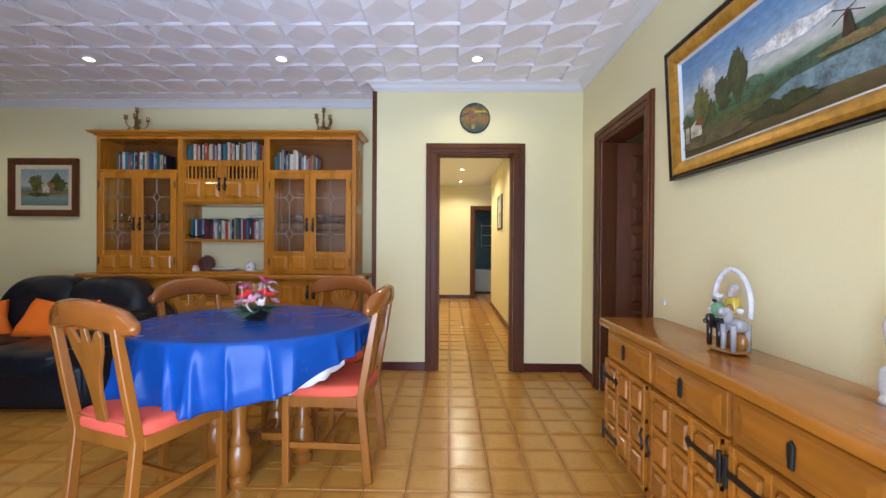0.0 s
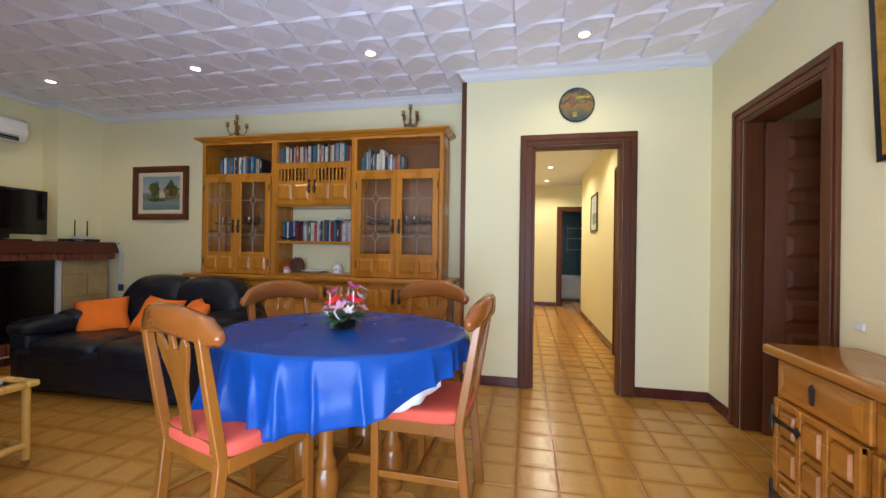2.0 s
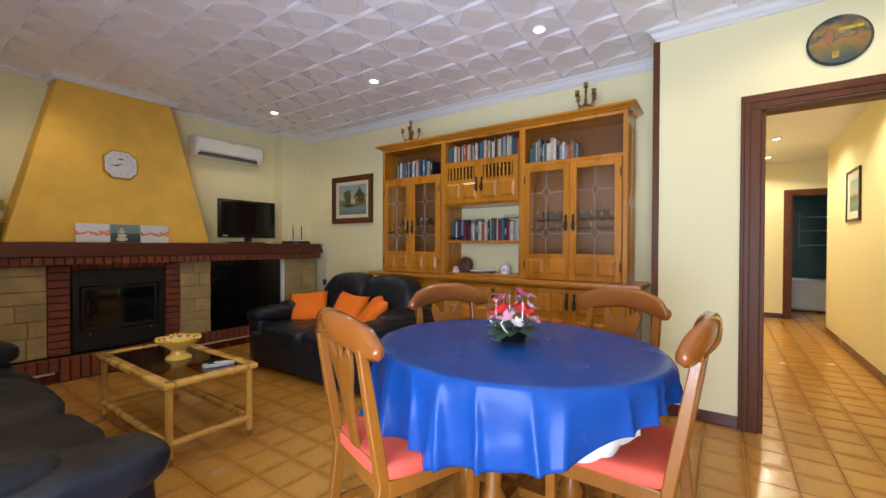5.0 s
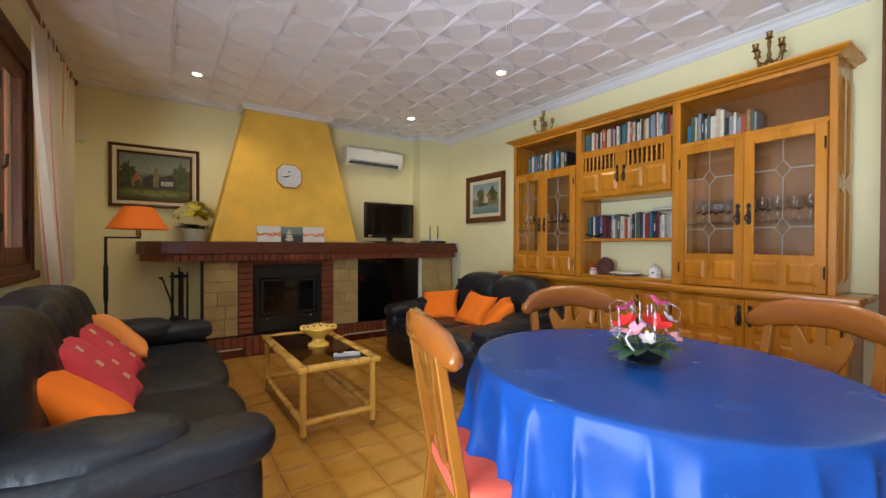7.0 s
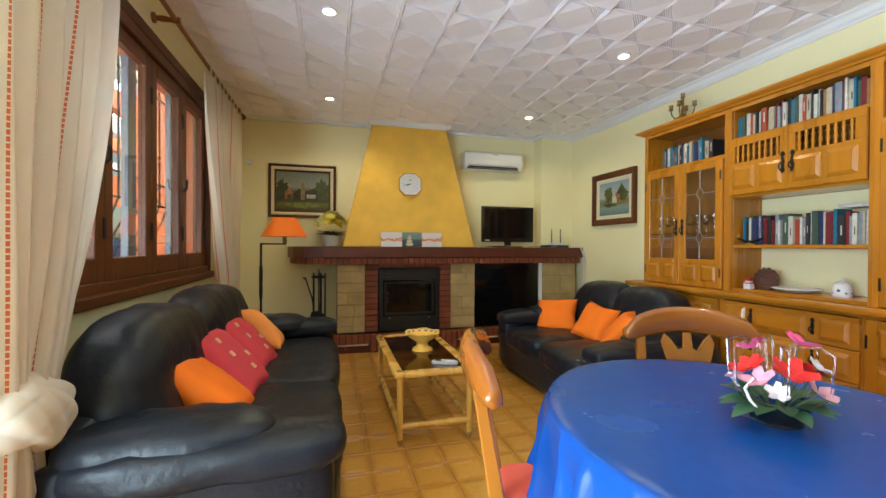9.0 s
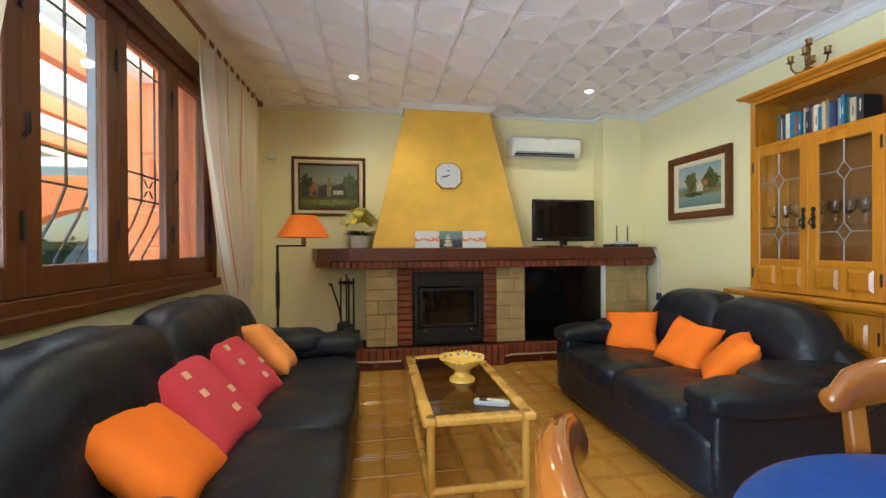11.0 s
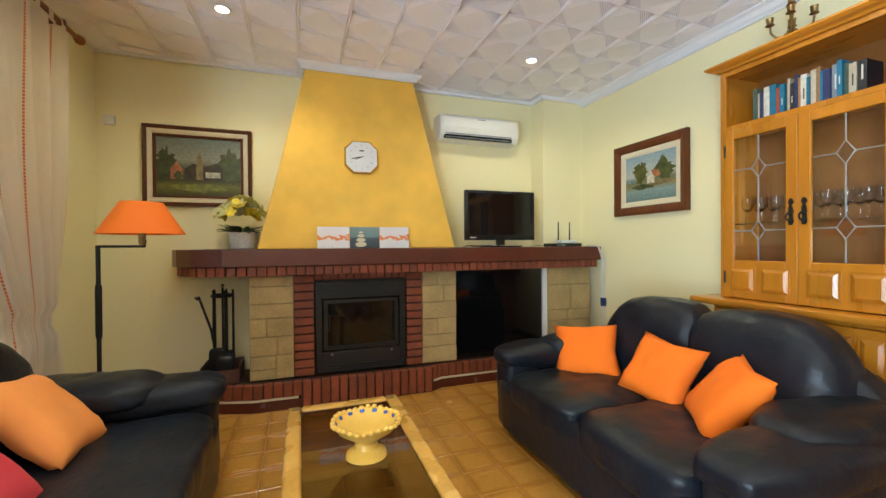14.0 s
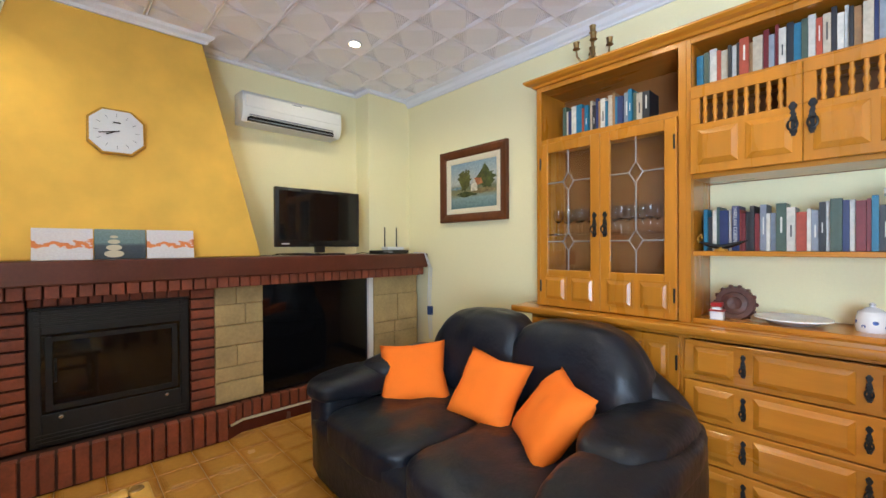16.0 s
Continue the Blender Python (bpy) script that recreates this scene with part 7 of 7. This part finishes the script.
def curtain_material():
    m = mat("sheer_striped_cotton", (0.86, 0.79, 0.69), 0.9, vary=0.04, fine=300, bump=0.1)
    t = m.node_tree
    b = t.nodes["Principled BSDF"]
    L = t.links.new
    uv = t.nodes.new("ShaderNodeUVMap")
    sp = t.nodes.new("ShaderNodeSeparateXYZ")
    L(uv.outputs[0], sp.inputs[0])
    w = t.nodes.new("ShaderNodeMath")
    w.operation = "FRACT"
    k = t.nodes.new("ShaderNodeMath")
    k.operation = "MULTIPLY"
    k.inputs[1].default_value = 10.3
    L(sp.outputs[0], k.inputs[0])
    L(k.outputs[0], w.inputs[0])
    lt = t.nodes.new("ShaderNodeMath")
    lt.operation = "LESS_THAN"
    lt.inputs[1].default_value = 0.05
    L(w.outputs[0], lt.inputs[0])
    v = t.nodes.new("ShaderNodeMath")
    v.operation = "MULTIPLY"
    v.inputs[1].default_value = 115
    L(sp.outputs[1], v.inputs[0])
    fr = t.nodes.new("ShaderNodeMath")
    fr.operation = "FRACT"
    L(v.outputs[0], fr.inputs[0])
    g = t.nodes.new("ShaderNodeMath")
    g.operation = "GREATER_THAN"
    g.inputs[1].default_value = 0.25
    L(fr.outputs[0], g.inputs[0])
    mu = t.nodes.new("ShaderNodeMath")
    mu.operation = "MULTIPLY"
    L(lt.outputs[0], mu.inputs[0])
    L(g.outputs[0], mu.inputs[1])
    mx = t.nodes.new("ShaderNodeMixRGB")
    src = b.inputs["Base Color"].links[0].from_socket
    L(mu.outputs[0], mx.inputs[0])
    L(src, mx.inputs[1])
    mx.inputs[2].default_value = (0.76, 0.20, 0.08, 1)
    L(mx.outputs[0], b.inputs["Base Color"])
    tr = t.nodes.new("ShaderNodeBsdfTranslucent")
    L(mx.outputs[0], tr.inputs[0])
    ms = t.nodes.new("ShaderNodeMixShader")
    ms.inputs[0].default_value = 0.6
    L(b.outputs[0], ms.inputs[1])
    L(tr.outputs[0], ms.inputs[2])
    L(ms.outputs[0], t.nodes["Material Output"].inputs[0])
    return m


CURT = curtain_material()


def curtain(label, xa, xb, tie, zt, below, folds):
    """A tab-top curtain from xa to xb on the rod, drawn to tie (x, width) at height zt and falling on below it."""
    e = thing("curtain", ((xa + xb) / 2, RY, 0.05), label, "curtain", "curtains")
    bm = bmesh.new()
    uvl = bm.loops.layers.uv.new("UVMap")
    nu, nv = 70, 36
    top = RZ - 0.05
    rows = []
    for j in range(nv + 1):
        f = j / nv
        z = top + (below - top) * f
        k = min(1, (top - z) / (top - zt))
        s = k ** 1.7
        if z < zt:
            s = 1 - 0.25 * (zt - z) / max(0.01, zt - below)
        row = []
        for i in range(nu + 1):
            u = i / nu
            xt = xa + (xb - xa) * u
            xg = tie[0] + tie[1] * (u - 0.5)
            x = xt + (xg - xt) * s
            amp = 0.030 + 0.018 * s
            y = RY + amp * math.sin(2 * math.pi * folds * u + 0.6 * math.sin(3 * f)) + 0.012 * math.sin(2 * math.pi * folds * 2.3 * u + 4 * f) * (0.4 + f)
            if abs(z - zt) < 0.05 and zt > below:
                y = RY + (y - RY) * 0.5
            row.append(bm.verts.new((x + 0.006 * math.sin(9 * f + 12 * u), max(YS + 0.035, y), z)))
        rows.append(row)
    for j in range(nv):
        for i in range(nu):
            q = bm.faces.new((rows[j][i], rows[j + 1][i], rows[j + 1][i + 1], rows[j][i + 1]))
            for l, (uu, vv) in zip(q.loops, ((i, j), (i, j + 1), (i + 1, j + 1), (i + 1, j))):
                l[uvl].uv = (uu / nu, vv / nv)
    part("drape", bm, CURT, e, smooth="all")
    nt = 9
    for k in range(nt):
        x = xa + (xb - xa) * (k + 0.5) / nt
        tb = bmesh.new()
        ring = [(RY + 0.019 * math.cos(a), RZ + 0.019 * math.sin(a)) for a in [math.pi * (q / 8) for q in range(9)]]
        ring = [(RY + 0.019, RZ - 0.06)] + ring + [(RY - 0.019, RZ - 0.06)]
        va = [tb.verts.new((x - 0.022, y, z)) for y, z in ring]
        vb = [tb.verts.new((x + 0.022, y, z)) for y, z in ring]
        for i in range(len(ring) - 1):
            tb.faces.new((va[i], va[i + 1], vb[i + 1], vb[i]))
        part("tab", tb, CURT, e)
    return e


cl = curtain("sheer white curtain with orange stripes, drawn to the corner", -5.50, -4.38, (-5.10, 0.36), 0.80, 0.45, 6)
cr_ = curtain("sheer white curtain with orange stripes, knotted at the bottom", -3.10, -2.36, (-2.50, 0.22), 0.70, 0.28, 6)
def knotted(v):
    """Turns a plain lump into gathered cloth wound round itself."""
    a, h = math.atan2(v.y - RY - 0.03, v.x + 2.52), (v.z - 0.70) / 0.10
    k = 1 + 0.16 * abs(math.sin(3.5 * a + 2.6 * h)) - 0.10 * (1 - abs(math.sin(2 * a - 3.1 * h))) ** 3
    return (-2.52 + (v.x + 2.52) * k, RY + 0.03 + (v.y - RY - 0.03) * k, v.z + 0.02 * math.sin(2 * a + 0.5))


kb = soft((-2.52, RY + 0.03, 0.70), (0.125, 0.075, 0.10), 2.4, 26, 0.008, fit=knotted)
part("knot", kb, CURT, cr_, "twisted knot", smooth="all")
# the porch outside
OR = mat("orange_render", (0.70, 0.17, 0.06), 0.8, vary=0.1, scale=3, bump=0.2)
PALEB = mat("painted_white_beam", (0.78, 0.76, 0.74), 0.5, vary=0.05, bump=0.05)
structure("window_reveal", boxes(((WIN[0], YS - 0.252, WIN[2]), (WIN[0] + 0.006, YS - 0.102, WIN[3])), ((WIN[1] - 0.006, YS - 0.252, WIN[2]), (WIN[1], YS - 0.102, WIN[3])), ((WIN[0] + 0.006, YS - 0.252, WIN[3] - 0.006), (WIN[1] - 0.006, YS - 0.102, WIN[3]))), OR, "orange rendered reveal outside the window")
SHUT = mat("grey_painted_steel", (0.16, 0.17, 0.19), 0.5, vary=0.15, scale=8, bump=0.08)
for sx in (-4.68, -4.0):
    tagged(part("shutter_post", one((sx - 0.055, YS - 0.232, WIN[2]), (sx + 0.055, YS - 0.19, WIN[3] - 0.008), 0.006, 2), SHUT), "grey painted steel shutter upright outside the window", "shutter", "shutter uprights")
structure("ground", boxes(((-60, -60, -0.32), (60, YS - 0.26, -0.125))), mat("terrace_concrete", (0.42, 0.36, 0.30), 0.8, vary=0.15, scale=4, bump=0.2), "pale terrace paving outside")
structure("wall_porch_west", boxes(((-5.25, 1.12, -0.125), (-5.0, YS - 0.25, 2.6))), OR, "orange rendered porch wall")
pc = [(-1.2, 0), (-1.2, 1.35)] + [(-1.2 + 1.2 * (1 - math.cos(a)), 1.35 + 0.55 * math.sin(a)) for a in [k * math.pi / 12 for k in range(1, 12)]] + [(1.2, 1.35), (1.2, 0), (1.4, 0), (1.4, 2.3), (-1.4, 2.3), (-1.4, 0)]
structure("wall_porch_arch", slab([(x - 0.6, z - 0.12) for x, z in pc], (-0.25, 0, 0), origin=(-7.9, 0, 0), u=(0, 1, 0)), OR, "orange rendered porch wall with an arch")
structure("wall_porch_pier", boxes(((-8.15, -2.4, -0.125), (-7.9, -2.0, 2.3)), ((-8.15, 0.8, -0.125), (-7.9, 1.5, 2.3))), OR, "orange rendered porch pier")
prg = thing("pergola", (-3.0, -0.5, 2.4), "white painted porch roof beams", "pergola")
for k in range(9):
    y = -2.1 + k * 0.42
    part("beam", one((-8.1, y, 2.42), (1.2, y + 0.10, 2.60), 0.004), OR if k % 2 else PALEB, prg)
part("post", one((-3.02, -1.3, -0.125), (-2.92, -1.2, 2.42), 0.004), PALEB, prg)
part("post", one((-6.0, -0.62, -0.125), (-5.88, -0.5, 2.42), 0.004), PALEB, prg)
part("rail", one((-5.98, -3.0, 1.95), (-5.9, 0.9, 2.03), 0.004), PALEB, prg)
HEDGE = mat("hedge_leaf", (0.03, 0.09, 0.04), 0.7, vary=0.5, scale=12, fine=60, bump=0.6, bscale=20)
bm = bmesh.new()
RH = random.Random(4)
for k in range(1500):
    c = Vector((RH.uniform(-15.4, -14.7), RH.uniform(-14, 4), RH.uniform(0.0, 1.5)))
    d = Vector((RH.uniform(-0.2, 1), RH.uniform(-1, 1), RH.uniform(-0.5, 1))).normalized()
    s = d.orthogonal().normalized() * 0.09
    w = d.cross(s)
    bm.faces.new([bm.verts.new(c + q) for q in (s, w, -s, -w)])
box(bm, (-15.4, -14, -0.12), (-15.0, 4, 1.4))
tagged(part("hedge", bm, HEDGE), "dense green hedge beyond the terrace", "hedge", "", "stuff")


def parked_car():
    e = thing("car", (-6.4, -6.2, -0.12), "dark blue car parked beyond the porch", "car")
    PAINT = mat("dark_blue_car_paint", (0.02, 0.04, 0.10), 0.15, vary=0.05, bump=0, coat=0.8)
    prof = [(-2.1, 0.35), (-2.1, 0.75), (-1.75, 0.85), (-1.1, 0.92), (-0.5, 1.38), (0.9, 1.42), (1.6, 0.98), (2.05, 0.90), (2.1, 0.40)]
    part("body", slab(prof, (0, 1.65, 0), origin=(-6.4, -7.0, -0.12), bevel=0.06, seg=3), PAINT, e, smooth=True)
    part("side_window", slab([(-0.9, 0.95), (-0.45, 1.30), (0.85, 1.33), (1.35, 1.0)], (0, 0.01, 0), origin=(-6.4, -5.348, -0.12)), BLACKG, e)
    for dx in (-1.3, 1.3):
        w = part("wheel", turned([(0.30, -0.1), (0.31, -0.06), (0.31, 0.06), (0.30, 0.1)], (-6.4 + dx, -5.45, 0.19), 24, "y"), BLACKP, e, smooth=True)
        part("rim", turned([(0.2, 0.10), (0.18, 0.115), (0.05, 0.105)], (-6.4 + dx, -5.45, 0.19), 18, "y"), CHROME, w, smooth=True)
    e.matrix_basis = pose(-11.4, -2.2, -0.12, 0, 0, 60)


parked_car()

# ---- bathroom beyond the hall ----
tr_ = thing("towel_rack", (0.30, HY1 + 1.95, 0.9), "white metal shelf rack on the bathroom wall", "rack")
for x in (0.10, 0.55):
    part("upright", bar([(x, HY1 + 1.90, 1.15), (x, HY1 + 1.90, 1.80)], 0.012, 8), PLAST, tr_, smooth=True)
for z in (1.20, 1.48, 1.74):
    part("shelf", one((0.08, HY1 + 1.80, z), (0.57, HY1 + 1.985, z + 0.015), 0.002), PLAST, tr_)
bt = thing("bathtub", (0.2, HY1 + 1.6, 0), "pale bathtub at the end of the bathroom", "bathtub")
part("tub", soft((0.05, HY1 + 1.55, 0.30), (0.80, 0.40, 0.29), 9, 12), EMPTYW, bt, smooth="all")
# ---- floor tiles, last ----
SLAB = structure("floor", boxes(((XW - T, YS - 0.3, -0.12), (XE + T, YN + T, -0.006)), ((HX0 - 0.12, YD + 0.1, -0.12), (3.5, HY1 + 2.1, -0.007))),
                 mat("grey_brown_grout", (0.42, 0.25, 0.085), 0.8, vary=0.15, scale=10, bump=0.2), "glazed honey-coloured ceramic tile floor")


def tile_material():
    m = mat("honey_glazed_tile", (0.54, 0.265, 0.050), 0.24, vary=0.12, scale=4, fine=40, bump=0.03, bscale=16, coat=0.12)
    t = m.node_tree
    L = t.links.new
    b = t.nodes["Principled BSDF"]
    src = b.inputs["Base Color"].links[0].from_socket
    uv = t.nodes.new("ShaderNodeUVMap")
    sp = t.nodes.new("ShaderNodeSeparateXYZ")
    L(uv.outputs[0], sp.inputs[0])
    ds = []
    for k in (0, 1):
        s = t.nodes.new("ShaderNodeMath")
        s.operation = "SUBTRACT"
        s.inputs[1].default_value = 0.5
        L(sp.outputs[k], s.inputs[0])
        a = t.nodes.new("ShaderNodeMath")
        a.operation = "ABSOLUTE"
        L(s.outputs[0], a.inputs[0])
        ds.append(a)
    mxx = t.nodes.new("ShaderNodeMath")
    mxx.operation = "MAXIMUM"
    L(ds[0].outputs[0], mxx.inputs[0])
    L(ds[1].outputs[0], mxx.inputs[1])
    nz = t.nodes.new("ShaderNodeTexNoise")
    nz.inputs["Scale"].default_value = 14
    co = [n for n in t.nodes if n.bl_idname == "ShaderNodeTexCoord"][0]
    L(co.outputs["Object"], nz.inputs[0])
    am = t.nodes.new("ShaderNodeMath")
    am.operation = "MULTIPLY_ADD"
    am.inputs[1].default_value = 0.12
    L(nz.outputs["Fac"], am.inputs[0])
    L(mxx.outputs[0], am.inputs[2])
    cr = t.nodes.new("ShaderNodeValToRGB")
    cr.color_ramp.elements[0].position, cr.color_ramp.elements[0].color = 0.38, (1, 1, 1, 1)
    cr.color_ramp.elements[1].position, cr.color_ramp.elements[1].color = 0.56, (0.76, 0.64, 0.48, 1)
    L(am.outputs[0], cr.inputs[0])
    mu = t.nodes.new("ShaderNodeMixRGB")
    mu.blend_type = "MULTIPLY"
    mu.inputs[0].default_value = 1
    L(src, mu.inputs[1])
    L(cr.outputs[0], mu.inputs[2])
    L(mu.outputs[0], b.inputs["Base Color"])
    return m


TILE = tile_material()
TP = 0.205


def tile_faces(bm, uvl, ox, oy, qx, qy, ribs=True):
    """One tile with its corner at ox, oy; qx, qy tell which corner carries the moulded lines."""
    s, g, e = TP, 0.0015, 0.006
    lo = [bm.verts.new((ox + x, oy + y, -0.006)) for x, y in ((g, g), (s - g, g), (s - g, s - g), (g, s - g))]
    hi = [bm.verts.new((ox + x, oy + y, 0.0)) for x, y in ((e, e), (s - e, e), (s - e, s - e), (e, s - e))]
    fs = [bm.faces.new(hi)] + [bm.faces.new((lo[i], lo[(i + 1) % 4], hi[(i + 1) % 4], hi[i])) for i in range(4)]
    if ribs:
        fx = (lambda x: ox + x) if qx == 0 else (lambda x: ox + s - x)
        fy = (lambda y: oy + y) if qy == 0 else (lambda y: oy + s - y)
        for k in (0.016, 0.026, 0.036):
            h, w = 0.0016, 0.0028
            outer, top, inner = [[bm.verts.new((fx(x), fy(y), z)) for x, y in ((d, 0.17 - d), (d, d + 0.012), (d + 0.012, d), (0.17 - d, d))] for d, z in ((k, 0.0001), (k + w / 2, h), (k + w, 0.0001))]
            for r0, r1 in ((outer, top), (top, inner)):
                for i in range(3):
                    f = bm.faces.new((r0[i], r0[i + 1], r1[i + 1], r1[i]))
                    f.normal_update()
                    if f.normal.z < 0:
                        f.normal_flip()
                    fs.append(f)
    for f in fs:
        for l in f.loops:
            l[uvl].uv = ((l.vert.co.x - ox) / s, (l.vert.co.y - oy) / s)


def lay_tiles():
    shared = {}
    for q in ((0, 0), (1, 0), (0, 1), (1, 1)):
        bm = bmesh.new()
        tile_faces(bm, bm.loops.layers.uv.new("UVMap"), 0, 0, *q)
        me = bpy.data.meshes.new("tile")
        bm.to_mesh(me)
        bm.free()
        me.materials.append(TILE)
        shared[q] = me
    rest = bmesh.new()
    uvl = rest.loops.layers.uv.new("UVMap")
    x0, y0 = -0.755 - 14 * 0.41, 3.02 - 4 * 0.41
    count = 0
    for i in range(36):
        for j in range(62):
            x, y = x0 + i * TP, y0 + j * TP
            q = (0 if i % 2 == 0 else 1, 0 if j % 2 == 0 else 1)
            room = x + TP > XW and x < XE + 0.05 and y + TP > YS - 0.25 and y < YN
            hall = y >= YD - 0.05 and -1.3 < x < 1.6
            if not (room or hall):
                continue
            near = (-4.6 < x < -2.35 and 2.85 < y < 4.6) or (-1.4 < x < 0.4 and 3.75 < y < 5.5)
            if near and count < 300:
                ob = new("tile", shared[q])
                ob.location = (x, y, 0)
                ob.parent = SLAB
                count += 1
            else:
                tile_faces(rest, uvl, x, y, *q, ribs=y < 7)
    part("tile_field", rest, TILE, SLAB, kind="stuff")


lay_tiles()
